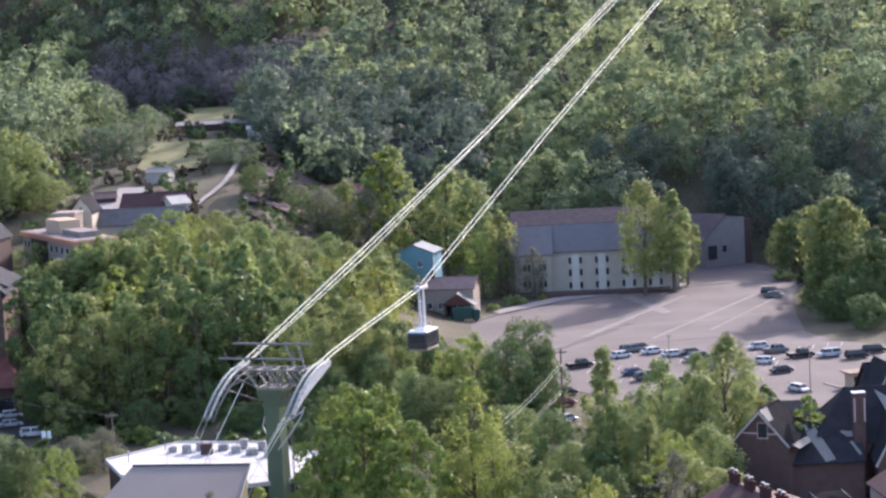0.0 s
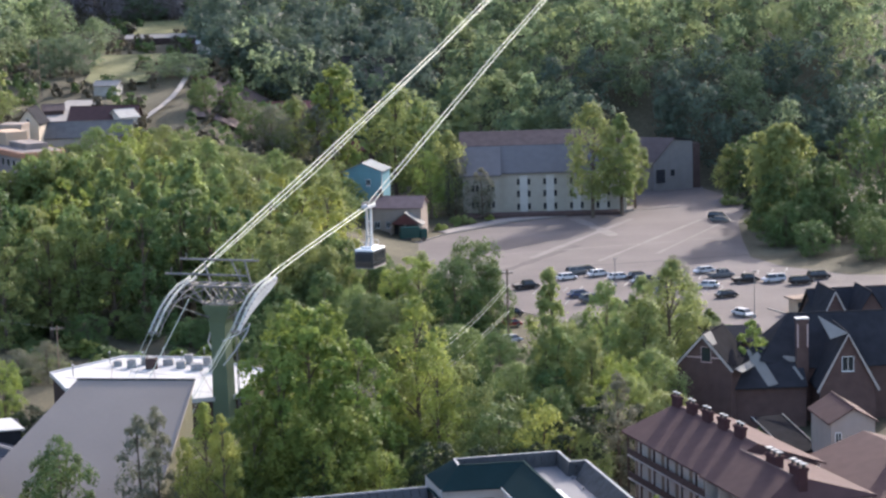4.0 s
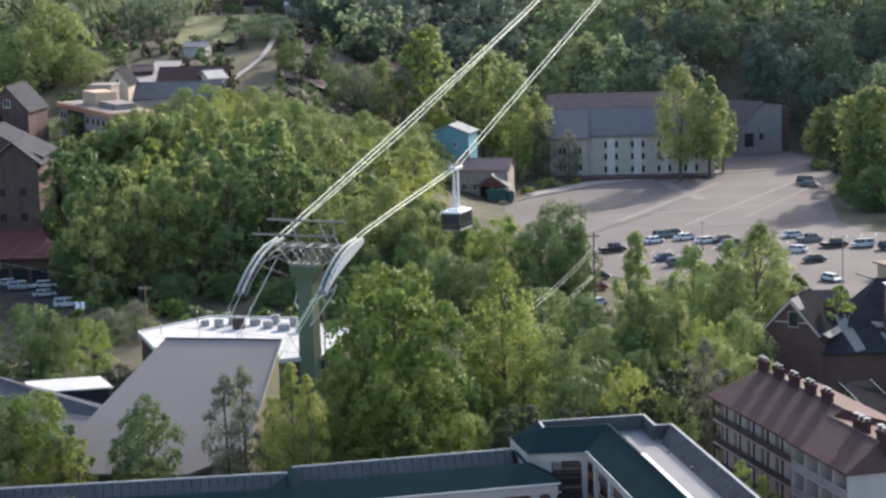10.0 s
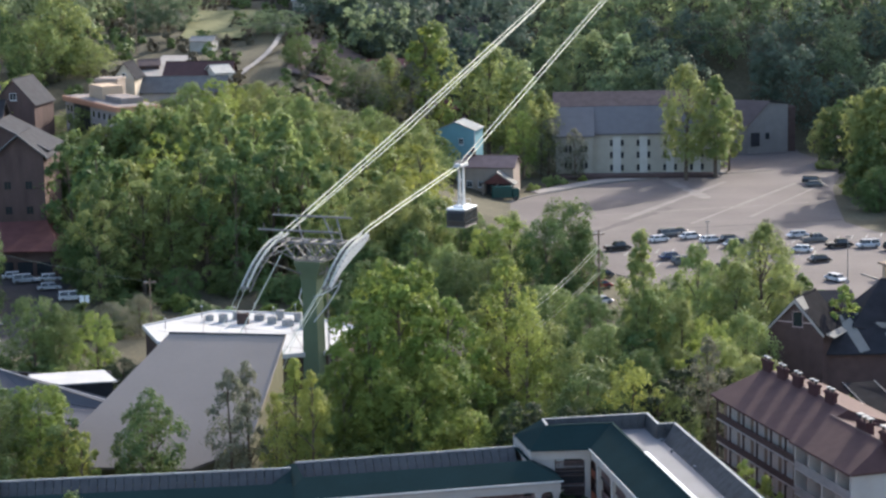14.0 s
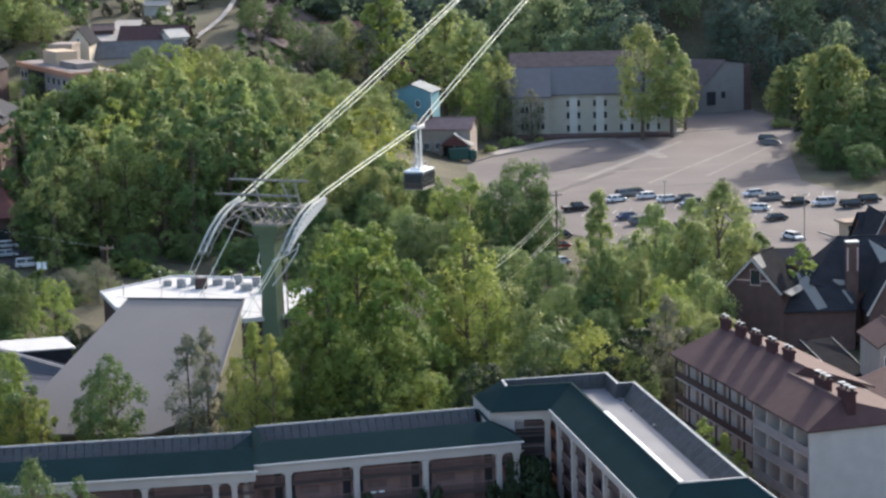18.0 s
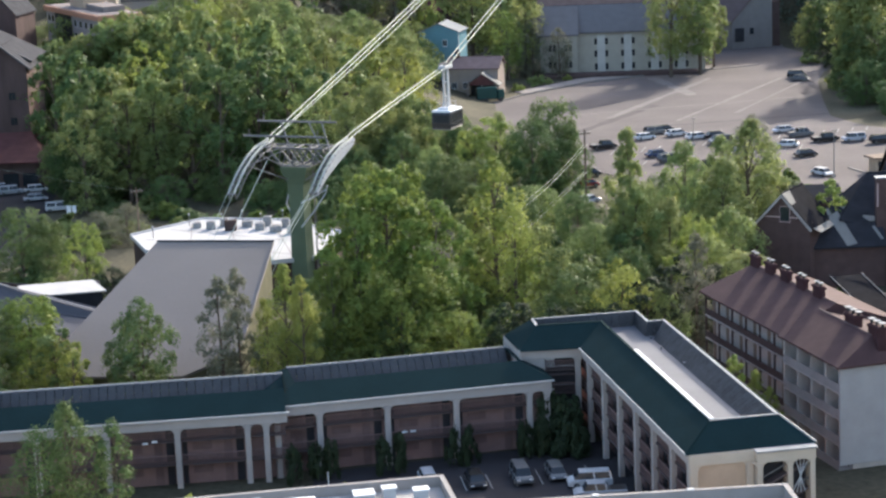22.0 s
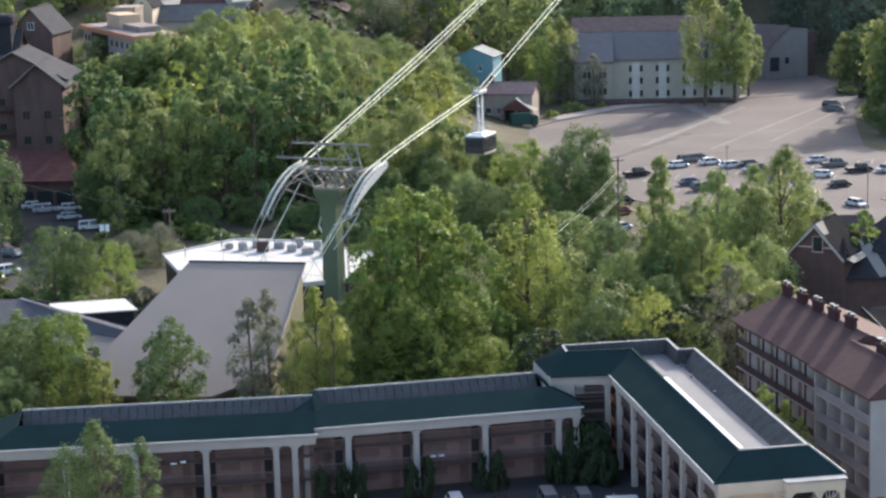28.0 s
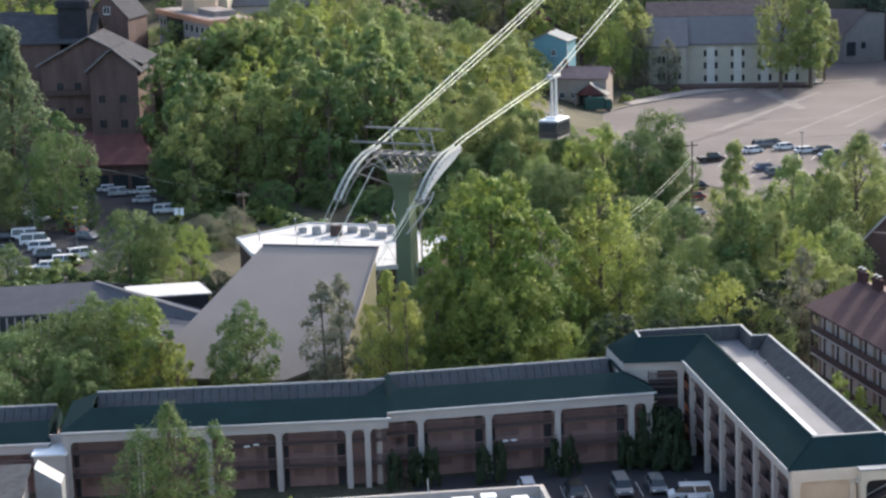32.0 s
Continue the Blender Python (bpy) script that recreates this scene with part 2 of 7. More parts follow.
# ---- mesh helpers ----
class Solid:
    """Gathers faces of one part, then becomes one mesh."""

    def __init__(self):
        self.v, self.f = [], []

    def face(self, *pts):
        n = len(self.v)
        self.v += [tuple(p) for p in pts]
        self.f.append(tuple(range(n, n + len(pts))))
        return self

    def box(self, x0, x1, y0, y1, z0, z1, c=0.0):
        """A box; c chamfers its upright edges and top."""
        n = len(self.v)
        if c <= 0:
            self.v += [(x, y, z) for z in (z0, z1) for x, y in ((x0, y0), (x1, y0), (x1, y1), (x0, y1))]
            self.f += [tuple(n + i for i in q) for q in ((3, 2, 1, 0), (4, 5, 6, 7), (0, 1, 5, 4), (1, 2, 6, 5), (2, 3, 7, 6), (3, 0, 4, 7))]
            return self
        ring = [(x0 + c, y0), (x1 - c, y0), (x1, y0 + c), (x1, y1 - c), (x1 - c, y1), (x0 + c, y1), (x0, y1 - c), (x0, y0 + c)]
        mx, my = (x0 + x1) / 2, (y0 + y1) / 2
        kx, ky = 1 - 2 * c / max(x1 - x0, 1e-6), 1 - 2 * c / max(y1 - y0, 1e-6)
        self.v += [(x, y, z0) for x, y in ring] + [(x, y, z1 - c) for x, y in ring] + [(mx + (x - mx) * kx, my + (y - my) * ky, z1) for x, y in ring]
        self.f.append(tuple(n + i for i in range(7, -1, -1)))
        for k in (0, 8):
            self.f += [(n + k + i, n + k + (i + 1) % 8, n + k + 8 + (i + 1) % 8, n + k + 8 + i) for i in range(8)]
        self.f.append(tuple(n + 16 + i for i in range(8)))
        return self

    def prism(self, ring, z0, z1):
        """An upright prism over a counter-clockwise ring of x, y."""
        n, k = len(self.v), len(ring)
        self.v += [(x, y, z0) for x, y in ring] + [(x, y, z1) for x, y in ring]
        self.f.append(tuple(n + i for i in range(k - 1, -1, -1)))
        self.f.append(tuple(n + k + i for i in range(k)))
        self.f += [(n + i, n + (i + 1) % k, n + k + (i + 1) % k, n + k + i) for i in range(k)]
        return self

    def slab(self, pts, thick, way=(0, 0, -1)):
        """A flat plate over the polygon pts, thickened along way."""
        n, k = len(self.v), len(pts)
        w = Vector(way) * thick
        self.v += [tuple(p) for p in pts] + [tuple(Vector(p) + w) for p in pts]
        self.f.append(tuple(n + i for i in range(k)))
        self.f.append(tuple(n + k + i for i in range(k - 1, -1, -1)))
        self.f += [(n + (i + 1) % k, n + i, n + k + i, n + k + (i + 1) % k) for i in range(k)]
        return self

    def band(self, outer, inner, z0, z1):
        """A wall of one piece between two closed rings."""
        n, k = len(self.v), len(outer)
        for ring, z in ((outer, z0), (outer, z1), (inner, z1), (inner, z0)):
            self.v += [(x, y, z) for x, y in ring]
        for a in range(4):
            b = (a + 1) % 4
            self.f += [(n + a * k + i, n + a * k + (i + 1) % k, n + b * k + (i + 1) % k, n + b * k + i) for i in range(k)]
        return self

    def strip(self, edge_a, edge_b, way):
        """A bent plate of one piece between two lines, thickened by the vector way."""
        n, k = len(self.v), len(edge_a)
        w = Vector(way)
        for line in (edge_a, edge_b):
            self.v += [tuple(q) for q in line]
        for line in (edge_b, edge_a):
            self.v += [tuple(Vector(q) + w) for q in line]
        for a in range(4):
            b = (a + 1) % 4
            self.f += [(n + a * k + i, n + a * k + i + 1, n + b * k + i + 1, n + b * k + i) for i in range(k - 1)]
        for i in (0, k - 1):
            self.f.append(tuple(n + a * k + i for a in range(4)))
        return self

    def tube(self, pts, r, sides=6, r2=None):
        """A round bar along a line of points."""
        n = len(self.v)
        P = [Vector(p) for p in pts]
        r2 = r if r2 is None else r2
        for i, p in enumerate(P):
            d = (P[min(i + 1, len(P) - 1)] - P[max(i - 1, 0)]).normalized()
            a = d.cross(Vector((0, 0, 1)) if abs(d.z) < 0.95 else Vector((1, 0, 0))).normalized()
            b = d.cross(a)
            q = r + (r2 - r) * i / max(1, len(P) - 1)
            self.v += [tuple(p + q * (a * math.cos(t) + b * math.sin(t))) for t in (2 * math.pi * j / sides for j in range(sides))]
        for i in range(len(P) - 1):
            o = n + i * sides
            self.f += [(o + j, o + sides + j, o + sides + (j + 1) % sides, o + (j + 1) % sides) for j in range(sides)]
        self.f.append(tuple(n + j for j in range(sides)))
        e = n + (len(P) - 1) * sides
        self.f.append(tuple(e + j for j in range(sides - 1, -1, -1)))
        return self

    def mesh(self, name, material):
        me = bpy.data.meshes.new(name)
        me.from_pydata(self.v, [], self.f)
        me.materials.append(material)
        bm = bmesh.new()
        bm.from_mesh(me)
        bmesh.ops.recalc_face_normals(bm, faces=bm.faces)
        bm.to_mesh(me)
        bm.free()
        return me


def part(name, solid, material, parent, label=""):
    """Links a solid, or a ready mesh, as one mesh object under a thing."""
    ob = new(name, solid.mesh(name, material) if isinstance(solid, Solid) else solid)
    ob.parent = parent
    if label:
        tagged(ob, label)
    return ob


def thing(name, m, label, category, group="", kind=""):
    ob = new(name)
    ob.matrix_basis = m
    ob.empty_display_size = 0.5
    return tagged(ob, label, category, group, kind)


def setting(name, solid, material, label, category):
    return tagged(new(name, solid.mesh(name, material)), label, category, "", "structure")


# ---- the ground: a flat valley floor, rising to wooded slopes ----
def soft(a):
    a = min(1.0, max(0.0, a))
    return a * a * (3 - 2 * a)


def ramp(d, slope, ease=30.0):
    """Zero up to 0, then rising with the slope, eased in."""
    if d <= 0:
        return 0.0
    return slope * d * d / (2 * ease) if d < ease else slope * (d - ease / 2)


# the village side: a bank, then terraces
TERRACE_Y = (418, 436, 455, 480, 520, 560, 590, 620, 650, 690, 720, 745)
TERRACE_Z = (0, 2.2, 6.5, 13.5, 21.5, 28.3, 31.0, 34.0, 37.3, 39.0, 42.0, 44.0)


def ground_z(x, y):
    steep = soft((x - 35) / 35)
    zr = (1 - steep) * ramp(y - 562, 0.27) + steep * (ramp(y - 590, 0.60, 12) - ramp(y - 630, 0.36, 20)) + ramp(y - 900, 0.20, 80)
    zl = float(np.interp(y, TERRACE_Y, TERRACE_Z)) + ramp(y - 748, 0.62, 15) - ramp(y - 806, 0.36, 20) + ramp(y - 1000, 0.10, 80)
    zl += ramp(-125 - x, 0.25) * soft((y - 380) / 120)
    k = soft((15 - x - 0.06 * (y - 500)) / 55)
    z = zr * (1 - k) + zl * k
    return min(z, 520)

def grid_axis(fine0, fine1, step, far0, far1):
    a = list(np.arange(fine0, fine1 + 1e-6, step))
    s, v = step, fine1
    while v < far1:
        s *= 1.35
        v += s
        a.append(v)
    s, v = step, fine0
    while v > far0:
        s *= 1.35
        v -= s
        a.insert(0, v)
    return a


def build_ground():
    xs, ys = grid_axis(-220, 260, 6, -4500, 4500), grid_axis(150, 1000, 6, -3500, 4800)
    verts = []
    for y in ys:
        for x in xs:
            z = ground_z(x, y)
            if z > 0.5:
                z += (noise.noise((x * 0.03, y * 0.03, 0)) + 0.5 * noise.noise((x * 0.08, y * 0.08, 3))) * 1.2
            verts.append((x, y, z))
    w = len(xs)
    faces = [(j * w + i, j * w + i + 1, (j + 1) * w + i + 1, (j + 1) * w + i) for j in range(len(ys) - 1) for i in range(w - 1)]
    me = bpy.data.meshes.new("ground")
    me.from_pydata(verts, [], faces)
    me.materials.append(M["grass"])
    me.shade_smooth()
    tagged(new("ground", me), "grassy valley floor rising to leaf-strewn wooded slopes", "ground", "", "structure")


build_ground()


# ---- parking lots ----
def paving(name, ring, z, material, label, category):
    return setting(name, Solid().slab([(x, y, z) for x, y in ring], 0.3), material, label, category)


paving("road", [(2, 470), (20, 440), (29, 405), (45, 376), (75, 372), (135, 372), (128, 424), (100, 432), (89, 446), (85, 460), (88, 486), (92, 514), (97, 533), (104, 545), (92, 600), (84, 598), (84, 548), (70, 543), (55, 538), (38, 529), (20, 510), (4, 484)],
       0.10, M["asphalt"], "large sunlit worn asphalt parking lot", "parking lot")
paving("pavement", [(-15, 190), (25, 176), (20, 232), (-15, 224)], 0.08, M["asphalt_dark"], "dark asphalt courtyard before the motel wing", "courtyard")
paving("pavement", [(-135, 340), (-72, 322), (-70, 345), (-74, 420), (-135, 425)], 0.09, M["asphalt_dark"], "dark asphalt parking lot behind trees", "parking lot")


# ---- the motel with the green mansard roof ----
def mansard_block(root, length, depth, eave, storeys, cols, skirt=2.9, rise=2.0, ends=(True, True), inner=1.6, roofed=True):
    """One wing: posts and beam before galleries, rooms behind, a skirt roof round a sunken flat roof. x along, y back, z up."""
    h = eave / storeys
    back = Solid().box(0.2, length - 0.2, 1.7, depth - 0.4, 0, eave - 0.05)
    part("wall", back, M["pinkwall"], root)
    for i in range(storeys):
        if i:
            part("slab", Solid().box(0.1, length - 0.1, 0.35, 1.9, i * h - 0.16, i * h), M["slab"], root, "gallery floor slab with a dark edge")
            slats = Solid()
            for x in np.arange(0.15, length - 0.2, 0.15):
                slats.box(x, x + 0.075, 0.45, 0.49, i * h + 0.1, i * h + 0.98)
            rail = part("railing", slats, M["pinkrail"], root, "brown slatted gallery railing")
            part("handrail", Solid().box(0.1, length - 0.1, 0.40, 0.54, i * h + 0.98, i * h + 1.04), M["pinkwall"], rail)
        for a, b in zip(cols, cols[1:]):
            if b - a > 3.5:
                # dark sheets on the wall paint the shade of the door recesses
                part("door_shade_sheet", Solid().box(b - 1.3, b - 0.45, 1.6, 1.72, i * h + 0.02, i * h + h - 0.18), M["dark"], root, "dark sheet painted as the shade of a door recess")
                part("door_shade_sheet", Solid().box(a + 0.4, a + 0.95, 1.6, 1.72, i * h + 0.02, i * h + h - 0.18), M["dark"], root, "dark sheet painted as the shade of a door recess")
                part("door", Solid().box(b - 2.6, b - 1.7, 1.62, 1.72, i * h + 0.02, i * h + 2.05), M["curtain"], root, "dull rose-brown room door")
                part("curtained_window", Solid().box(a + 1.5, a + 3.6, 1.62, 1.72, i * h + 1.15, i * h + 2.0), M["curtain"], root, "curtained room window")
    # posts with widened heads, and the beam over them
    for i, c in enumerate(cols):
        p = Solid().box(c - 0.32, c + 0.32, 0, 0.62, 0, eave - 1.2, 0.05)
        for s in (-1, 1):
            steps = [(0.32, eave - 1.8), (0.38, eave - 1.56), (0.54, eave - 1.36), (0.72, eave - 1.24), (0.92, eave - 1.2), (0.32, eave - 1.2)]
            ring = [(c + s * a, b) for a, b in steps]
            n = len(p.v)
            p.v += [(a, 0.02, b) for a, b in ring] + [(a, 0.6, b) for a, b in ring]
            k = len(ring)
            p.f += [tuple(n + j for j in range(k)), tuple(n + k + j for j in range(k - 1, -1, -1))]
            p.f += [(n + j, n + (j + 1) % k, n + k + (j + 1) % k, n + k + j) for j in range(k)]
        part("post", p, M["stucco"], root)
    part("beam", Solid().box(-0.1, length + 0.1, -0.06, 0.68, eave - 1.2, eave - 0.12), M["stucco"], root)
    part("gutter", Solid().box(-0.35, length + 0.35, -0.42, -0.2, eave - 0.14, eave + 0.04), M["pale"], root)
    if not roofed:
        return h
    o, zt = 0.4, eave + rise
    a0, a1 = (-o, length + o)
    b0, b1 = -o, depth + o
    i0, i1 = (skirt if ends[0] else -0.0), (length - skirt if ends[1] else length)
    j0, j1 = skirt, depth - skirt
    if not ends[0]:
        a0 = 0
    if not ends[1]:
        a1 = length
    for q in ([(a0, b0, eave), (a1, b0, eave), (i1, j0, zt), (i0, j0, zt)], [(a1, b1, eave), (a0, b1, eave), (i0, j1, zt), (i1, j1, zt)],
              [(a0, b1, eave), (a0, b0, eave), (i0, j0, zt), (i0, j1, zt)], [(a1, b0, eave), (a1, b1, eave), (i1, j1, zt), (i1, j0, zt)]):
        part("roof", Solid().slab(q, 0.12), M["green"], root, "dark green metal mansard roof skirt")
    part("coping", Solid().box(i0 - 0.05, i1 + 0.05, j1 - 0.18, j1 + 0.08, zt - 0.02, zt + 0.14), M["coping"], root)
    part("flat_roof", Solid().box(i0, i1, j0, j1, zt - inner - 0.2, zt - inner), M["membrane"], root, "pale grey flat roof inside the skirt")
    n = max(2, int((i1 - i0) / 0.95))
    w = (i1 - i0) / n
    for k in range(n):
        x0, x1 = i0 + k * w + 0.03, i0 + (k + 1) * w - 0.03
        part("panel", Solid().slab([(x0, j1 - 1.7, zt - inner), (x1, j1 - 1.7, zt - inner), (x1, j1 - 0.12, zt + 0.02), (x0, j1 - 0.12, zt + 0.02)], 0.1, (0, 1, -0.3)), M["greymetal"], root)
    part("inner_wall", Solid().box(i0 + 0.2, i1 - 0.2, j0 + 0.2, j0 + 0.34, zt - inner, zt - 0.3), M["pale"], root, "white inner face of the roof skirt")
    return h


def corner_roof(root, eave, zt, well=1.6):
    """The mansard round the L of the tall wing and its link: sloping skirts, a coping, a sunken flat roof with sheet-metal upstands."""
    out = [(7.18, -6.97), (8.0, -0.4), (49.3, -0.4), (49.3, 12.4), (4.3, 12.4), (4.3, 10.5), (-0.9, 10.5), (-0.4, -7.2)]
    top = [(4.4, -4.5), (5.0, 2.9), (46.0, 2.9), (46.0, 9.9), (6.6, 10.0), (6.6, 8.1), (1.4, 8.2), (1.1, -4.3)]
    k = len(out)

    def inner(more):
        """The top ring, moved inwards."""
        lines = []
        for i in range(k):
            (x0, y0), (x1, y1) = top[i], top[(i + 1) % k]
            d = math.hypot(x1 - x0, y1 - y0)
            nx, ny = -(y1 - y0) / d, (x1 - x0) / d
            lines.append((nx, ny, nx * x0 + ny * y0 + more))
        pts = []
        for i in range(k):
            (a, b, c), (d, e, f) = lines[i - 1], lines[i]
            q = a * e - b * d
            pts.append(((c * e - b * f) / q, (a * f - c * d) / q))
        return pts
    low = inner(0.3)
    for i in range(k):
        j = (i + 1) % k
        part("roof", Solid().slab([(*out[i], eave), (*out[j], eave), (*top[j], zt), (*top[i], zt)], 0.12), M["green"], root, "dark green metal mansard roof skirt")
        part("coping", Solid().slab([(*top[i], zt + 0.1), (*top[j], zt + 0.1), (*low[j], zt + 0.1), (*low[i], zt + 0.1)], 0.16), M["coping" if i > 1 else "green"], root)
    part("flat_roof", Solid().prism(top, zt - well - 0.2, zt - well), M["membrane"], root, "pale grey flat roof inside the skirt")
    # unseen plate added to keep stray sun off the wall below
    part("soffit_sun_stop", Solid().prism(out, eave - 0.16, eave - 0.13), M["stucco"], root)
    part("hip_cap", Solid().tube([(*out[3], eave + 0.05), (*top[3], zt + 0.05)], 0.12), M["coping"], root)
    part("hip_cap", Solid().tube([(*out[2], eave + 0.03), (*top[2], zt + 0.03)], 0.09), M["green"], root)
    for i, lean, m in ((3, 1.6, "upstand"), (4, 0.2, "upstand"), (5, 0.2, "greymetal"), (6, 0.3, "greymetal")):
        j = (i + 1) % k
        foot = inner(0.3 + lean)
        d = math.hypot(top[j][0] - top[i][0], top[j][1] - top[i][1])
        n = max(2, int(d / 0.95))
        for s in range(n):
            a, b = (s + 0.02) / n, (s + 0.98) / n
            P = [(low[i][0] + (low[j][0] - low[i][0]) * u, low[i][1] + (low[j][1] - low[i][1]) * u, zt + 0.02) for u in (a, b)]
            Q = [(foot[i][0] + (foot[j][0] - foot[i][0]) * u, foot[i][1] + (foot[j][1] - foot[i][1]) * u, zt - well + 0.02) for u in (a, b)]
            part("panel", Solid().slab([Q[0], Q[1], P[1], P[0]], 0.08), M[m], root)
    for i in (1, 2):
        j = i + 1
        part("inner_wall", Solid().slab([(*low[i], zt - 0.04), (*low[j], zt - 0.04), (*low[j], zt - well), (*low[i], zt - well)], 0.06, (0, 1, 0) if i == 1 else (-1, 0, 0)), M["whitepaint"], root, "white inner face of the roof skirt")


def motel():
    a = thing("motel_wing", pose(-52.0, 218.3, 0, 0, 0, 5.8), "long three-storey motel wing with pale posts and green mansard roof", "motel", "motel wings")
    mansard_block(a, 34.6, 12.0, 7.8, 3, [0.36, 8.0, 15.4, 22.9, 30.4, 32.4], rise=1.75, ends=(True, False))
    b = thing("motel_wing", pose(-19.0, 222.7, 0, 0, 0, 11.8), "long three-storey motel wing joined to a taller wing", "motel", "motel wings")
    mansard_block(b, 30.9, 12.0, 8.1, 3, [0.4, 5.0, 12.5, 20.2, 28.5, 30.5], rise=1.7)
    c = thing("motel_wing", pose(13.77, 240.96, 0, 0, 0, -80.1), "four-storey motel wing with cream end wall and green mansard roof", "motel", "motel wings")
    mansard_block(c, 48.9, 12.0, 10.5, 4, [9.9, 16.4, 22.9, 29.5, 36.1, 42.7, 48.5], roofed=False)
    corner_roof(c, 10.5, 12.5)
    part("roof_ledge", Solid().box(18.5, 45.6, 3.1, 3.55, 12.42, 12.66), M["whitepaint"], c, "bright white ledge inside the roof skirt")
    for x, y, w, h in ((6.4, 8.6, 0.5, 0.7), (8.2, 7.9, 0.35, 0.4), (11.0, 8.8, 0.6, 0.5), (13.1, 7.7, 0.3, 0.5), (16.8, 8.9, 0.4, 0.8), (20.2, 8.3, 0.55, 0.4), (24.9, 9.0, 0.4, 0.6), (27.3, 8.5, 0.3, 0.5), (31.8, 8.9, 0.5, 0.4), (36.4, 8.6, 0.35, 0.6), (40.1, 9.0, 0.5, 0.5), (43.6, 8.5, 0.4, 0.4)):
        w, h = w * 0.55, h * 0.6
        v = part("roof_vent", Solid().box(x - w / 2, x + w / 2, y - w / 2, y + w / 2, 10.9, 10.9 + h, 0.04), M["greymetal"], c)
        part("cowl", Solid().box(x - w * 0.62, x + w * 0.62, y - w * 0.62, y + w * 0.62, 10.9 + h, 10.98 + h), M["coping"], v)
    # gable end towards the courtyard mouth
    part("end_wall", Solid().box(48.9, 49.25, 0.7, 6.2, 0, 9.3), M["tan"], c, "tan recessed end panel")
    for x1, y, w in ((49.5, 0.0, 0.75), (49.5, 5.5, 0.7), (50.3, 6.3, 0.55), (50.3, 9.3, 0.5), (50.3, 11.5, 0.5)):
        p = Solid().box(48.65, x1, y, y + w, 0, 9.3, 0.05)
        for s, e in ((1, y + w), (-1, y)):
            if 0.5 < e < 11.8:
                p.slab([(x1 - 0.5, e, 9.3), (x1 - 0.5, e + s * 0.5, 9.3), (x1 - 0.5, e + s * 0.16, 9.12), (x1 - 0.5, e, 8.75)], 0.45, (1, 0, 0))
        part("end_post", p, M["cream"], c)
    part("end_beam", Solid().box(48.65, 49.52, -0.05, 6.3, 9.3, 10.4), M["cream"], c)
    part("end_beam", Solid().box(48.65, 50.32, 6.3, 12.05, 9.3, 10.3), M["cream"], c)
    part("canopy", Solid().box(48.7, 50.5, 6.2, 12.2, 10.3, 10.46), M["coping"], c, "grey flat canopy over the end stairs")
    # dark sheet painted in for the depth of shade behind the stairs
    part("end_stair_shade", Solid().box(48.72, 48.92, 6.9, 11.5, 0, 9.3), M["dark"], c, "dark sheet painted as the end stairwell's shade")
    for i in range(3):
        z = 1.6 + 2.6 * i
        part("stair_flight", Solid().slab([(49.0, 6.9, z), (50.0, 6.9, z), (50.0, 11.4, z + 2.2), (49.0, 11.4, z + 2.2)], 0.2), M["slab"], c)
        part("stair_rail", Solid().tube([(50.0, 6.9, z + 0.95), (50.0, 11.4, z + 3.15)], 0.06), M["steel"], c)
    for k in range(4):
        part("lattice_bar", Solid().tube([(50.05, 9.8 + 0.42 * k, 6.0), (50.05, 11.4 - 0.42 * k, 9.2)], 0.05), M["pale"], c)
    d = thing("motel_wing", pose(8.35, 233.3, 0, 0, 0, 2.6), "short raised motel link with green roof and white gable", "motel", "motel wings")
    mansard_block(d, 6.6, 9.0, 10.5, 4, [6.3], ends=(False, False), roofed=False)
    # dark box painted in for the shade of the stairwell
    part("stairwell", Solid().box(2.6, 6.0, 0.7, 1.66, 0, 9.2), M["dark"], d, "dark box painted as the stairwell's shade")
    part("stair_wall", Solid().box(0.0, 2.6, 0.1, 0.5, 4.0, 9.3), M["stucco"], d)
    for z in (2.6, 5.2, 7.4):
        part("landing", Solid().box(2.6, 6.0, 0.1, 0.7, z - 0.16, z), M["slab"], d, "narrow stair landing")
        part("landing_rail", Solid().tube([(2.6, 0.12, z + 0.95), (6.0, 0.12, z + 0.95)], 0.05), M["railgrey" if "railgrey" in M else "steel"], d)
    part("stair_window", Solid().box(2.75, 3.7, 0.55, 0.72, 8.1, 9.1), M["pale"], d, "square pale opening high in the stairwell")
    part("gable", Solid().prism([(-0.25, -0.3), (0.05, -0.3), (-1.2, 7.2), (-1.5, 7.2)], 5.0, 10.4), M["stucco"], d, "pale end wall of the link")


motel()


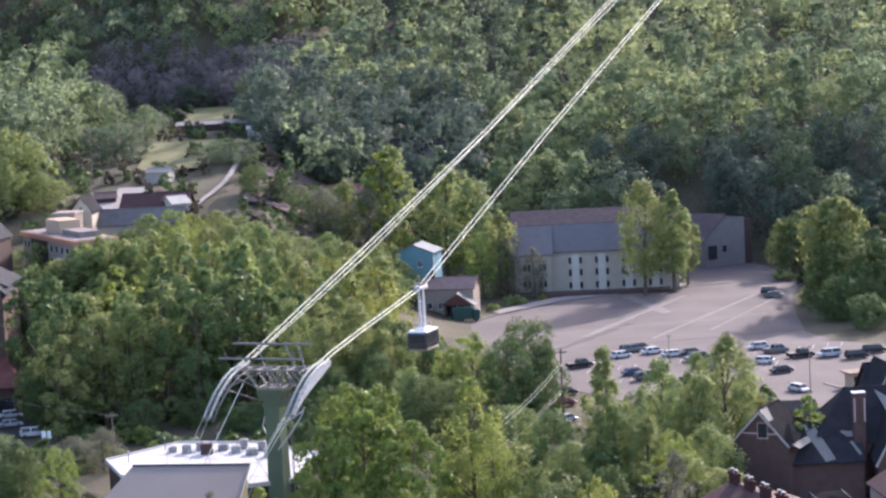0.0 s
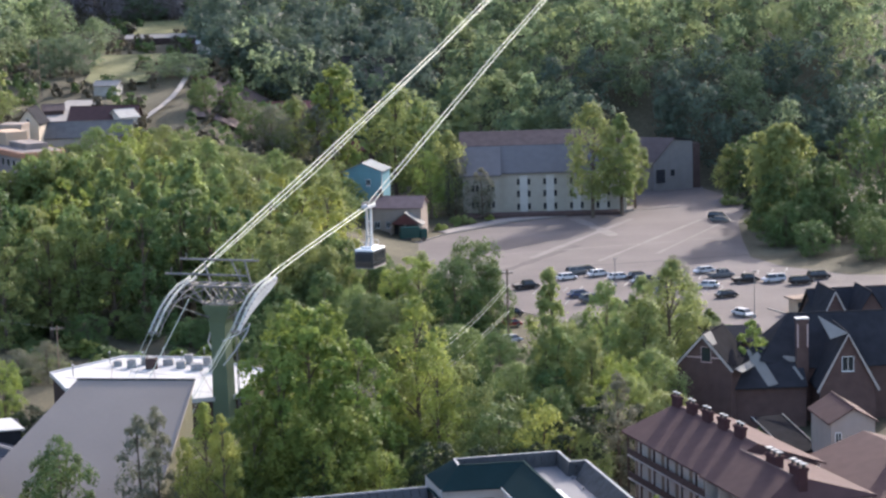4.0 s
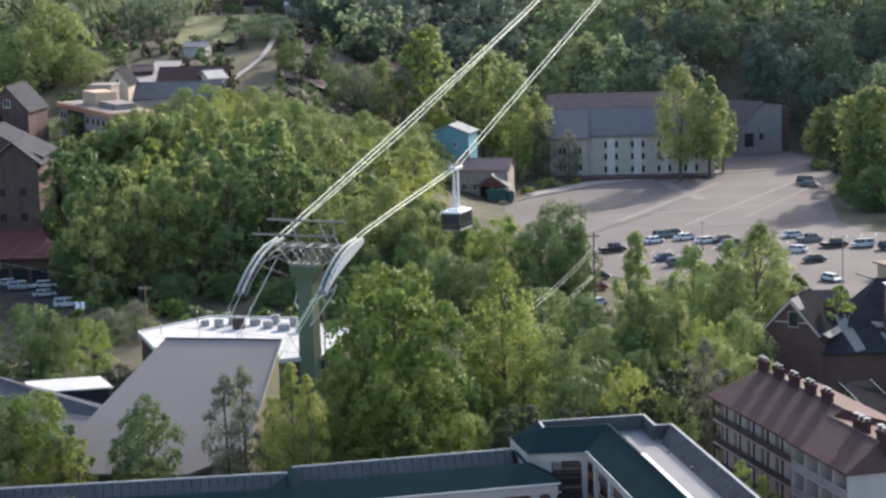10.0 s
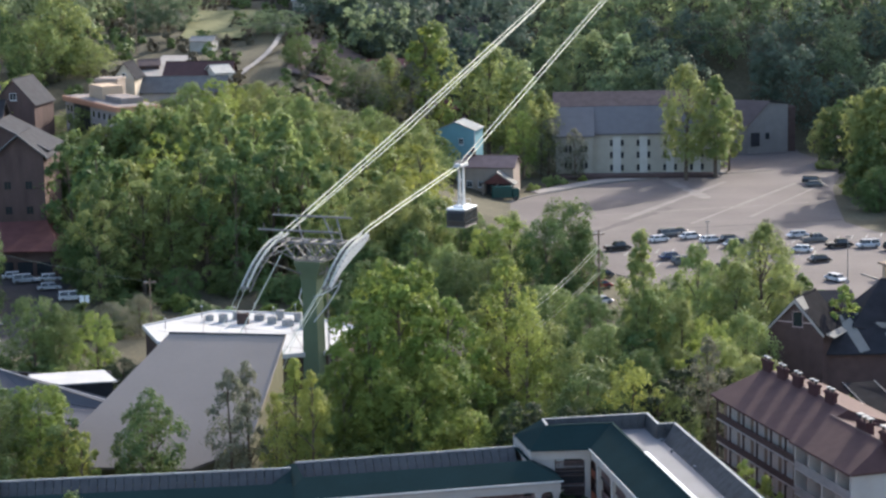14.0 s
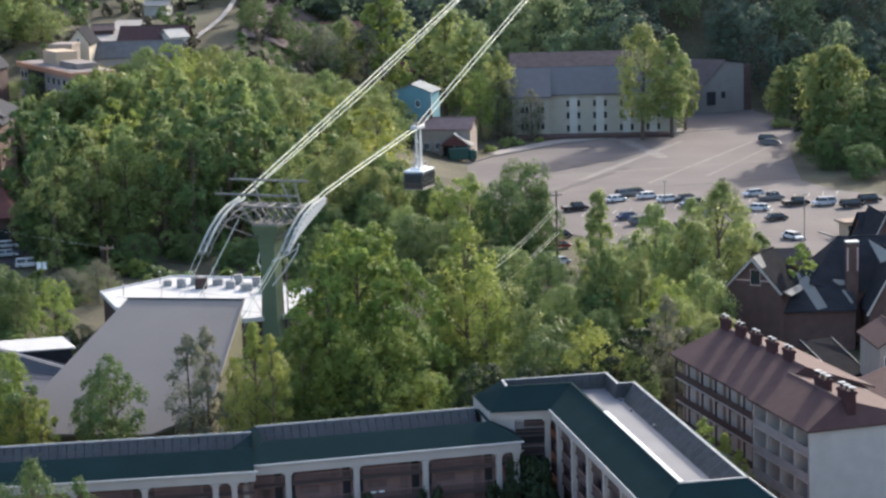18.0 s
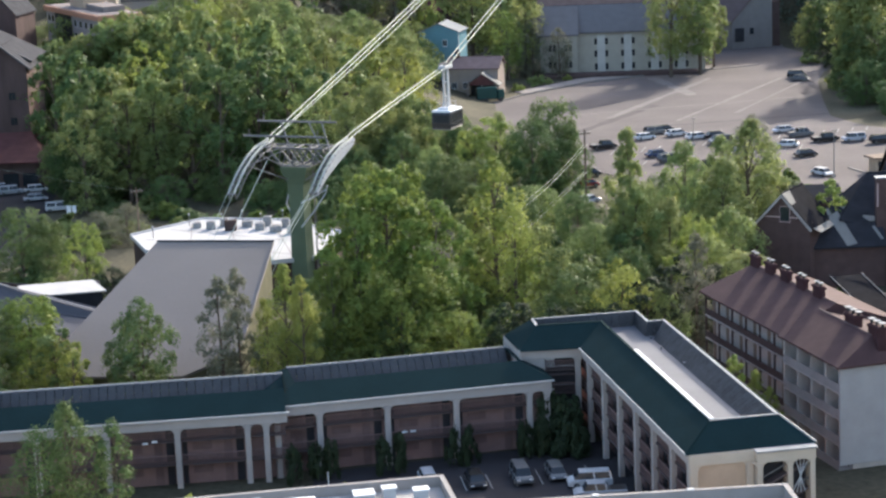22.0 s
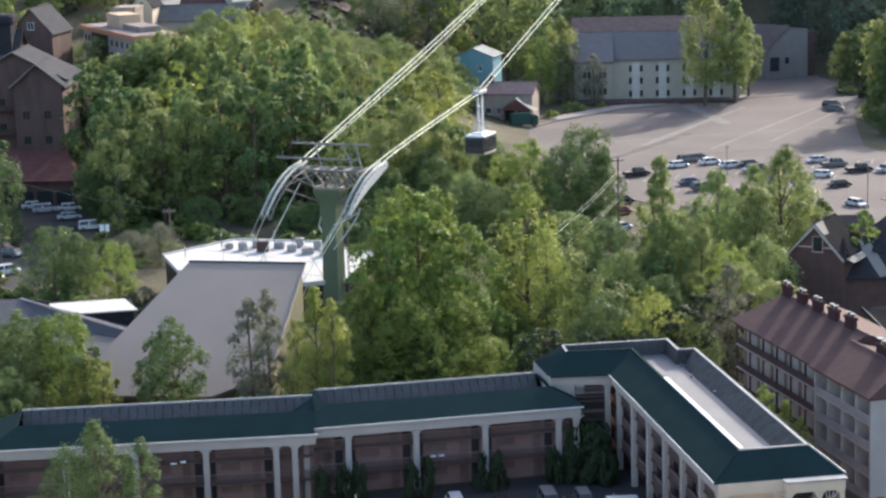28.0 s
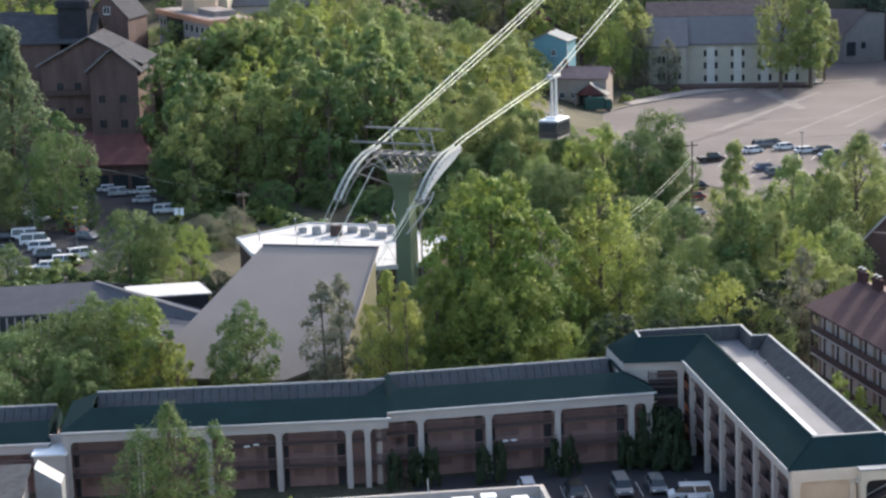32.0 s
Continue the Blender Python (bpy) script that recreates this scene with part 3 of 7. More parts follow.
# ---- the shed-roofed grey hall, the white-roofed station ----
def grey_hall():
    root = thing("grey_hall", pose(0, 0, 0), "large hall with one broad sloping grey metal roof", "building")
    r1, r2 = (-38.6, 285.1, 14.1), (-22.6, 281.8, 14.1)
    e1, e2, e3 = (-51.5, 257.3, 3.3), (-32.48, 253.98, 3.51), (-25.63, 257.57, 5.29)
    part("roof", Solid().slab([r1, e1, e2, e3, r2], 0.35), M["greyroof"], root, "broad grey metal roof, smooth")
    w = Solid()
    inset = [(-38.2, 284.4), (-50.6, 258.0), (-32.6, 255.0), (-26.2, 258.2), (-23.1, 281.6)]
    tops = [13.3, 2.9, 3.2, 4.8, 13.3]
    k = len(inset)
    for i in range(k):
        j = (i + 1) % k
        w.face((*inset[i], 0), (*inset[j], 0), (*inset[j], tops[j]), (*inset[i], tops[i]))
    part("wall", w, M["olive"], root, "olive rendered walls")
    part("ridge_cap", Solid().tube([Vector(r1) + Vector((0, 0, 0.05)), Vector(r2) + Vector((0, 0, 0.05))], 0.16), M["greymetal"], root)
    part("verge", Solid().tube([Vector(r2) + Vector((0, 0, 0.05)), Vector(e3) + Vector((0, 0, 0.05))], 0.12), M["greyroof"], root)


grey_hall()


def rooftop_unit(x, y, z, sx, sy, h, dark=False):
    u = thing("rooftop_unit", pose(x, y, z, 0, 0, random.uniform(-8, 8)), "dark rooftop duct box" if dark else "grey rooftop air-conditioning unit", "air conditioner", "rooftop units")
    part("casing", Solid().box(-sx / 2, sx / 2, -sy / 2, sy / 2, 0, h, 0.06), M["darkbrown"] if dark else M["unitgrey"], u)
    part("fan_guard", Solid().tube([(0, 0, h - 0.02), (0, 0, h + 0.04)], min(sx, sy) * 0.36, 12), M["steel"], u)


def station():
    root = thing("station_building", pose(0, 0, 0), "low station building with a bright white flat roof", "building")
    ring = [(-48.5, 330.5), (-44.5, 318.0), (-27.0, 306.5), (-18.0, 309.0), (-15.5, 326.0), (-26.0, 338.0), (-38.5, 341.5)]
    part("wall", Solid().prism(ring, 0, 5.6), M["darkbrown"], root)
    cx, cy = -31, 324
    big = [(cx + (x - cx) * 1.03, cy + (y - cy) * 1.03) for x, y in ring]
    part("roof", Solid().prism(big, 5.6, 6.0), M["whiteroof"], root, "bright white roof membrane")
    par = Solid().band(big, [(cx + (x - cx) * 0.985, cy + (y - cy) * 0.985) for x, y in big], 6.0, 6.25)
    for x0, y0, x1, y1 in ((-46, 327, -22, 311), (-43, 334, -18, 318), (-34, 339, -30, 308), (-40, 338, -38, 316), (-27, 336, -22, 309)):
        d = math.hypot(x1 - x0, y1 - y0)
        nx, ny = -(y1 - y0) / d * 0.12, (x1 - x0) / d * 0.12
        part("roof_seam", Solid().slab([(x0 - nx, y0 - ny, 6.03), (x1 - nx, y1 - ny, 6.03), (x1 + nx, y1 + ny, 6.03), (x0 + nx, y0 + ny, 6.03)], 0.02), M["concrete"], root)
    part("parapet", par, M["pale"], root)


station()
for x, y, s, h, d in ((-36.5, 333, 1.7, 1.5, 0), (-34.5, 335, 1.6, 1.5, 0), (-33.2, 331.5, 2.1, 2.0, 1), (-30.8, 334, 1.9, 1.1, 0), (-28.6, 331, 1.7, 1.3, 0), (-27.6, 334, 1.5, 1.8, 0), (-26.0, 329, 2.2, 1.2, 0), (-24.6, 332, 1.4, 1.7, 0), (-23.2, 327, 1.8, 1.4, 0), (-38.8, 334.5, 1.5, 1.0, 0), (-21.5, 330, 1.2, 1.3, 0)):
    rooftop_unit(x, y, 6.0, s * 0.85, s * 0.75, h * 0.85, d)
for x, y, h in ((-45.0, 328, 1.6), (-40.2, 336, 1.9), (-35.2, 337.5, 1.4), (-31.8, 337, 2.0), (-28.8, 336, 1.5), (-25.2, 335, 2.1), (-22.6, 333, 1.7), (-20.4, 326, 1.3), (-19.0, 322, 1.8)):
    q = thing("roof_pipe", pose(x, y, 6.0), "thin grey pipe standing on the white roof", "pipe", "roof pipes")
    part("shaft", Solid().tube([(0, 0, 0), (0, 0, h)], 0.07), M["steel"], q)
    part("cowl", Solid().tube([(0, 0, h), (0, 0, h + 0.18)], 0.16, 8), M["pale"], q)

# ---- the aerial tramway: tower, ropes, cabin ----
LINE = Vector((0.39, 0.921, 0)).normalized()       # the ropes' way in plan
ACROSS = Vector((LINE.y, -LINE.x, 0))
TOWER = Vector((-20.2, 308.0, 0))


def tower():
    rz = math.degrees(math.atan2(ACROSS.y, ACROSS.x))
    root = thing("tramway_tower", pose(*TOWER, 0, 0, rz), "green steel tramway tower with lattice head and curved saddles", "tower")
    shaft = Solid()
    levels = [(0, 1.35, 1.3), (14.5, 1.1, 1.15), (17.2, 1.3, 1.25), (19.4, 2.1, 1.6), (19.8, 2.1, 1.6)]
    for (z0, a0, b0), (z1, a1, b1) in zip(levels, levels[1:]):
        q0 = [(-a0 - 0.4, -b0, z0), (a0 - 0.4, -b0, z0), (a0 - 0.4, b0, z0), (-a0 - 0.4, b0, z0)]
        q1 = [(-a1 - 0.4, -b1, z1), (a1 - 0.4, -b1, z1), (a1 - 0.4, b1, z1), (-a1 - 0.4, b1, z1)]
        for i in range(4):
            shaft.face(q0[i], q0[(i + 1) % 4], q1[(i + 1) % 4], q1[i])
    shaft.face(*q1)
    part("shaft", shaft, M["towergreen"], root, "tapered green painted steel shaft with flared head")
    for x0, x1, y0, z in ((-7.4, 5.4, 1.6, 26.0), (-8.2, 4.8, -1.6, 24.3)):
        part("crossbar", Solid().tube([(x0, y0, z), (x1, y0, z)], 0.17), M["steel"], root)
        for x in (x0 + 1.0, x1 - 1.0):
            part("stub", Solid().tube([(x, y0, z), (x, y0, z + 1.0)], 0.07), M["steel"], root)
    # lattice between the saddles: two chords on each face, and crossed bars
    for y in (-1.6, 1.6):
        for z, w in ((20.0, 2.4), (22.6, 4.6)):
            part("chord", Solid().tube([(-w, y, z), (w, y, z)], 0.16), M["steel"], root)
        for x0, x1 in ((-4.6, -2.2), (-0.9, -2.2), (-0.9, 0.9), (2.2, 0.9), (2.2, 4.6)):
            part("lattice_bar", Solid().tube([(x0, y, 22.6), (x1, y, 20.0)], 0.11), M["steel"], root)
            part("lattice_bar", Solid().tube([(x1, y, 22.6), (x0 * 0.6, y, 20.1)], 0.09), M["steel"], root)
    for x in (-4.8, -2.4, 0, 2.4, 4.8):
        part("tie", Solid().tube([(x, -1.6, 22.6), (x, 1.6, 22.6)], 0.11), M["steel"], root)
        part("tie", Solid().tube([(x * 0.5, -1.6, 20.0), (x * 0.5, 1.6, 20.0)], 0.1), M["steel"], root)
    # saddles: a curved box girder for each pair of ropes
    for s, sx, y_top, z_top in ((-1, -4.23, -1.8, 23.5), (1, 6.35, 2.69, 23.2)):
        pts = []
        for i in range(13):
            d = 1.2 - 13.0 * i / 12
            pts.append((y_top + d, z_top + (0.27 * d if d > 0 else -0.038 * d * d)))
        for k in (-0.45, 0.45):
            x = sx + k
            part("saddle_track", Solid().strip([(x - 0.09, y, z) for y, z in pts], [(x + 0.09, y, z) for y, z in pts], (0, 0.1, -0.2)), M["pale"], root, "pale curved rope saddle")
        if s > 0:
            x = sx + 0.7
            deep = [0.25 + 1.3 * math.sin(math.pi * min(0.97, max(0.05, (j / 12) ** 0.8))) ** 0.9 for j in range(13)]
            part("saddle_plate", Solid().strip([(x, y, z - 0.15) for y, z in pts], [(x, y + 0.4 * d, z - d) for (y, z), d in zip(pts, deep)], (-0.12, 0, 0)), M["pale"], root, "pale plated side of the rope saddle")
        for y, z in pts[1:]:
            part("roller", Solid().tube([(sx - 0.7, y, z - 0.3), (sx + 0.7, y, z - 0.3)], 0.17, 8), M["steel"], root)
        for k in (-0.62, 0.62):
            part("girder", Solid().tube([(sx + k, y + 0.3, z - 0.95) for y, z in pts[::2]], 0.09), M["steel"], root)
            for i in range(0, 12, 2):
                part("girder_web", Solid().tube([(sx + k, pts[i][0], pts[i][1] - 0.25), (sx + k, pts[i + 1][0] + 0.3, pts[i + 1][1] - 0.95)], 0.06), M["steel"], root)
        for i in (1, 4, 7):
            y, z = pts[i]
            part("strut", Solid().tube([(sx, y, z - 0.9), (s * (2.2 if i < 6 else 1.5), max(-1.4, min(1.4, y)), 20.0 if i < 6 else 18.0)], 0.12), M["steel"], root)
            part("strut", Solid().tube([(sx, y, z - 0.9), (s * 1.2, max(-1.4, min(1.4, -y)), 22.6)], 0.09), M["steel"], root)
    # diagonals between the cross-bars and the head
    for x0, x1, z1 in ((-3.6, -0.8, 22.8), (0.9, 4.2, 22.8), (3.0, 5.8, 21.8)):
        part("brace", Solid().tube([(x0, 1.6, 26.0), (x1, -1.6, z1)], 0.12), M["steel"], root)
    # bent service arms beside the shaft
    for line in ([(0.4, -1.4, 11.0), (2.6, -1.6, 13.4), (4.6, -1.6, 16.2), (5.0, -1.6, 17.4)], [(0.5, -1.4, 14.6), (2.8, -1.6, 15.6), (4.8, -1.6, 16.8)], [(-1.6, 0.4, 11.6), (-2.8, 0.4, 14.0), (-2.2, 0.4, 16.0)]):
        part("arm", Solid().tube(line, 0.12), M["pale"], root, "bent pale steel service arm")
    for x in (3.4, 4.4, 5.4):
        part("lattice_bar", Solid().tube([(x, -4.5, 19.6), (x - 0.8, -1.6, 17.2)], 0.09), M["steel"], root)
    part("ladder", Solid().tube([(1.6, 1.0, 1.0), (1.6, 1.0, 19.0)], 0.06).tube([(1.6, 0.6, 1.0), (1.6, 0.6, 19.0)], 0.06), M["steel"], root)


tower()


def rope(name, pts, r, label):
    ob = new(name, Solid().tube(pts, r, 6).mesh(name, M["rope"]))
    return tagged(ob, label, "cable", "tramway ropes")


SADDLE_L, SADDLE_R = Vector((-24.8, 308.0, 23.7)), Vector((-13.3, 308.0, 23.6))
CABIN_TOP = Vector((1.6, 343.3, 29.2))


def along(p, d, z):
    q = p + LINE * d
    return (q.x, q.y, z)


for k in (-0.45, 0.45):
    up = [along(SADDLE_L, d, z) for d, z in ((-11.8, 18.4), (-9, 20.6), (-6, 22.3), (-3, 23.3), (0, 23.7), (3, 24.4), (46, 35.2), (104, 50.3), (187, 74.0), (400, 142), (800, 280), (1450, 470))]
    low = [along(SADDLE_L, d, z) for d, z in ((-11.8, 18.4), (-18.9, 12.6), (-24, 7.5))]
    for pts, rr in ((up, 0.08), (low, 0.04)):
        rope("track_rope", [tuple(Vector(p) + ACROSS * k) for p in pts], rr, "thick pale steel track rope of the tramway")
    up = [along(SADDLE_R, d, z) for d, z in ((-11.8, 18.1), (-9, 20.3), (-6, 22.0), (-3, 23.0), (0, 23.4), (3, 24.0), (12.7, 25.5), (38.0, 29.0), (104, 49.6), (203, 79.0), (400, 142), (800, 280), (1450, 470))]
    low = [along(SADDLE_R, d, z) for d, z in ((-11.8, 18.1), (-23.6, 12.0), (-29, 7.0))]
    for pts, rr in ((up, 0.08), (low, 0.04)):
        rope("track_rope", [tuple(Vector(p) + ACROSS * k) for p in pts], rr, "thick pale steel track rope of the tramway")
for p, d0, z0, d1, z1 in ((SADDLE_L + ACROSS * 1.9, -4, 21.5, -20, 10.5), (SADDLE_R - ACROSS * 1.2, -4, 20.8, -25, 9.5)):
    rope("haul_rope", [along(p, d0, z0), along(p, d1, z1)], 0.07, "thin haul rope running down into the station")
haul = SADDLE_L + ACROSS * 0.0
rope("haul_rope", [along(haul, 3, 23.8), along(haul, 46, 33.9), along(haul, 187, 72.5), along(haul, 400, 140), along(haul, 1450, 468)], 0.06, "thin haul rope below the track ropes")


def cabin():
    rz = math.degrees(math.atan2(LINE.y, LINE.x))
    root = thing("tram_cabin", pose(CABIN_TOP.x, CABIN_TOP.y, 18.9, 0, 0, rz), "black and white tram cabin hanging from its ropes", "cable car")
    body = Solid()
    prof = [(-2.6, 0.35), (-2.75, 1.2), (-2.7, 2.5), (-2.45, 2.95), (2.45, 2.95), (2.7, 2.5), (2.75, 1.2), (2.6, 0.35)]
    for i in range(len(prof)):
        (x0, z0), (x1, z1) = prof[i], prof[(i + 1) % len(prof)]
        body.face((x0, -1.6, z0), (x1, -1.6, z1), (x1, 1.6, z1), (x0, 1.6, z0))
    for y in (-1.6, 1.6):
        body.face(*[(x, y, z) for x, z in prof])
    part("body", body, M["black"], root)
    part("skirt", Solid().box(-2.62, 2.62, -1.64, 1.64, 0.16, 0.36, 0.06), M["steel"], root)
    part("roof", Solid().box(-2.6, 2.6, -1.65, 1.65, 2.95, 3.25, 0.12), M["whitepaint"], root, "white cabin roof")
    for x in (-2.3, -0.75, 0.8):
        for y in (-1.63, 1.63):
            part("window", Solid().box(x, x + 1.45, min(y, y * 0.985), max(y, y * 0.985), 1.35, 2.6), M["glass"], root)
    for y in (-1.66,):
        part("stripe", Solid().box(-2.6, 2.6, min(y, y * 0.98), max(y, y * 0.98), 0.75, 1.15), M["glass"], root, "dark glossy lower side panel")
    part("window", Solid().box(-2.79, -2.74, -1.3, 1.3, 1.35, 2.6), M["glass"], root)
    hang = Solid()
    for y in (-0.35, 0.35):
        hang.slab([(-1.1, y - 0.1, 3.25), (1.1, y - 0.1, 3.25), (0.42, y - 0.1, 4.4), (0.3, y - 0.1, 9.9), (-0.3, y - 0.1, 9.9), (-0.42, y - 0.1, 4.4)], 0.22, (0, 1, 0))
    hang.box(-0.3, 0.3, -0.35, 0.35, 5.0, 5.2).box(-0.3, 0.3, -0.35, 0.35, 7.4, 7.6)
    part("hanger", hang, M["pale"], root, "tall white steel hanger")
    part("platform", Solid().box(-1.6, 1.6, -0.9, 0.9, 3.25, 3.55, 0.08), M["whitepaint"], root)
    for x in (-1.55, 1.55):
        part("platform_rail", Solid().tube([(x, -0.9, 3.5), (x, -0.9, 4.3), (x, 0.9, 4.3), (x, 0.9, 3.5)], 0.05), M["pale"], root)
    part("carriage", Solid().box(-1.7, 1.7, -0.62, 0.62, 9.75, 10.35, 0.12), M["pale"], root, "rope carriage with running wheels")
    for x in (-1.4, -0.7, 0, 0.7, 1.4):
        for y in (-0.45, 0.45):
            part("wheel", Solid().tube([(x, y - 0.08, 10.5), (x, y + 0.08, 10.5)], 0.26, 10), M["steel"], root)


cabin()


# ---- trees ----
def leaf_quads(rng, centers, radii, ways, per, size, squash=1.0, up=0.35, ruffle=0.5):
    """Small leaf faces spread over the outer shells of many sprays; each spray looks along its way."""
    k = len(centers)
    c, w = np.repeat(centers, per, axis=0), np.repeat(ways, per, axis=0)
    r = np.repeat(radii, per)
    d = rng.normal(size=(k * per, 3)) + 0.75 * w
    d[:, 2] += up
    d /= np.linalg.norm(d, axis=1)[:, None]
    p = c + d * (r * rng.uniform(0.3, 1.12, k * per))[:, None] * np.array([1, 1, squash])
    nrm = 0.75 * d + 0.45 * w + rng.normal(size=d.shape) * ruffle
    nrm[:, 2] += 0.2
    nrm /= np.linalg.norm(nrm, axis=1)[:, None]
    a = np.cross(nrm, rng.normal(size=d.shape))
    a /= np.linalg.norm(a, axis=1)[:, None]
    b = np.cross(nrm, a)
    s = (size * rng.uniform(0.6, 1.35, k * per))[:, None]
    q = np.stack([p - a * s * 0.5, p + a * s * 0.42 - b * s * 0.38, p + a * s * 0.38 + b * s * 0.4], 1)
    return q.reshape(-1, 3)


def quad_mesh(name, verts, material):
    n = len(verts) // 3
    me = bpy.data.meshes.new(name)
    me.vertices.add(3 * n)
    me.vertices.foreach_set("co", verts.astype(np.float32).ravel())
    me.loops.add(3 * n)
    me.loops.foreach_set("vertex_index", np.arange(3 * n, dtype=np.int32))
    me.polygons.add(n)
    me.polygons.foreach_set("loop_start", np.arange(0, 3 * n, 3, dtype=np.int32))
    me.polygons.foreach_set("loop_total", np.full(n, 3, dtype=np.int32))
    me.materials.append(material)
    me.update()
    return me


def crown_sprays(rng, h, r, base, lobes, subs, shape, mass=1.0, airy=1.0):
    """Boughs set round the trunk, each a rounded mass of sprays with gaps to the next. Returns spray centres, radii, ways, and the bough centres."""
    u = (np.arange(lobes) + rng.uniform(0.1, 0.9, lobes)) / lobes
    ang = np.arange(lobes) * 2.399 + rng.uniform(-0.5, 0.5, lobes)
    if shape == "round":
        prof = np.sqrt(np.clip(1 - np.abs((u - 0.42) / 0.64) ** 2.6, 0.1, 1))
        big = 0.40
    elif shape == "tall":
        prof = np.clip(0.45 + 0.6 * np.sin(np.pi * (0.1 + 0.75 * u)) - 0.55 * u ** 3, 0.16, 1)
        big = 0.40
    else:
        prof = np.clip(1.25 * (1.03 - u), 0.06, 1)
        big = 0.30
    R = r * big * mass * (0.55 + 0.45 * prof) * rng.uniform(0.72, 1.25, lobes)
    rad = np.clip(r * prof * rng.uniform(0.62, 1.12, lobes) - R * 0.75, 0.0, None)
    top = min(1.0, (h - base) / (6.0 * r * big))
    z = base + (h - base) * u * 0.97 - R * 0.5 * top
    L = np.stack([rad * np.cos(ang), rad * np.sin(ang), z], 1)
    out = np.stack([np.cos(ang) * prof, np.sin(ang) * prof, 0.25 + 0.9 * u ** 2], 1)
    d = rng.normal(size=(lobes, subs, 3)) + 0.7 * out[:, None, :]
    d[:, :, 2] += 0.25
    d /= np.linalg.norm(d, axis=2)[:, :, None]
    C = L[:, None, :] + d * (R[:, None, None] * rng.uniform(0.62, 0.98, (lobes, subs, 1))) * np.array([1, 1, 0.82])
    S = R[:, None] * rng.uniform(0.28, 0.5, (lobes, subs)) * airy
    return C.reshape(-1, 3), S.ravel(), d.reshape(-1, 3), L


def trunk_solid(rng, h, r, base, c, limbs=True):
    s = Solid()
    bend = rng.normal(size=2) * 0.4
    line = [(bend[0] * a * a, bend[1] * a * a, h * 0.86 * a) for a in (0, 0.15, 0.35, 0.6, 0.85, 1.0)]
    w = 0.012 * h + 0.08
    s.tube(line, w * 1.25, 7, 0.05)
    for p in (c[:: max(1, len(c) // 9)] if limbs else ()):
        z = max(base * 0.8, p[2] - r * rng.uniform(0.5, 0.9))
        a = min(1, z / (0.86 * h))
        s.tube([(bend[0] * a * a, bend[1] * a * a, z), (p[0] * 0.5, p[1] * 0.5, z + (p[2] - z) * 0.6), tuple(p)], w * 0.42, 5, 0.03)
    return s


PROTO = {}


def tree_proto(kind, seed, near, rad, hill):
    """Height 20, radius rad: scaled for each tree."""
    rng = np.random.default_rng(seed)
    shape, leaf, lobes, subs, per, size, base = {
        "round": ("round", "leaf_a", 15, 11, 25, 0.56, 3.2), "bright": ("round", "leaf_b", 14, 11, 24, 0.54, 3.0), "dark": ("round", "leaf_c", 16, 11, 26, 0.56, 2.6),
        "tall": ("tall", "leaf_a", 24, 10, 17, 0.54, 3.6), "sparse": ("tall", "leaf_b", 26, 11, 11, 0.46, 3.6), "olive": ("tall", "leaf_d", 28, 11, 11, 0.48, 1.6),
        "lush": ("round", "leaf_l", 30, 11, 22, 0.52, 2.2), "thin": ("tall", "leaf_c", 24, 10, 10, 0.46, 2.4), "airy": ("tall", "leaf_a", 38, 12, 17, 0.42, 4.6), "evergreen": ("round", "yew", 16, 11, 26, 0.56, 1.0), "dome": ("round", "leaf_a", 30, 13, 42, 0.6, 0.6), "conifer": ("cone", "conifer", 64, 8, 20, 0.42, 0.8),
        "hemlock": ("cone", "hemlock", 34, 8, 20, 0.5, 1.0)}[kind]
    # far trees take the haze-tinted leaf colours
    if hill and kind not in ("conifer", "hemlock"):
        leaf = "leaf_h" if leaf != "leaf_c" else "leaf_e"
    if near:
        subs, size = int(subs * 1.35), size * 0.86
    else:
        per, size = int(per * 0.66), size * 1.25
    lobes = int(lobes * max(1, rad / 5) ** 1.1)
    loose = kind in ("sparse", "olive", "thin", "airy")
    c, s, w, boughs = crown_sprays(rng, 20.0, rad, base, lobes, subs, shape, 0.85 if loose or kind == "lush" else 1.0, 1.9 if loose else 1.5 if kind == "tall" else 1.15)
    if rad > 5:
        s = s * (5.0 / rad) ** 0.3
    crown = quad_mesh("crown", leaf_quads(rng, c, s, w, per, size, 1.0), M[leaf])
    return trunk_solid(rng, 20.0, rad, base, boughs, kind not in ("conifer", "hemlock")).mesh("trunk", M["trunk"]), crown


TREE_LABEL = {"round": "broad leafy green tree with a full rounded crown", "bright": "sunlit tree with fresh yellow-green spring leaves", "dark": "dense dark green broadleaf tree",
              "tall": "tall leafy green tree with an uneven crown", "sparse": "slender tree with thin bright green foliage", "olive": "dull olive-grey tree with thin spring foliage",
              "lush": "dense lush green tree with a broad full crown", "thin": "young thin-leaved tree beside the motel front", "airy": "tall airy tree with bright leaves and a bare lower trunk", "evergreen": "rounded tree coloured dark, partly standing in for shade", "dome": "broad domed tree full to the ground", "conifer": "dark green pointed conifer", "hemlock": "nearly black-green conifer in a shaded wood"}


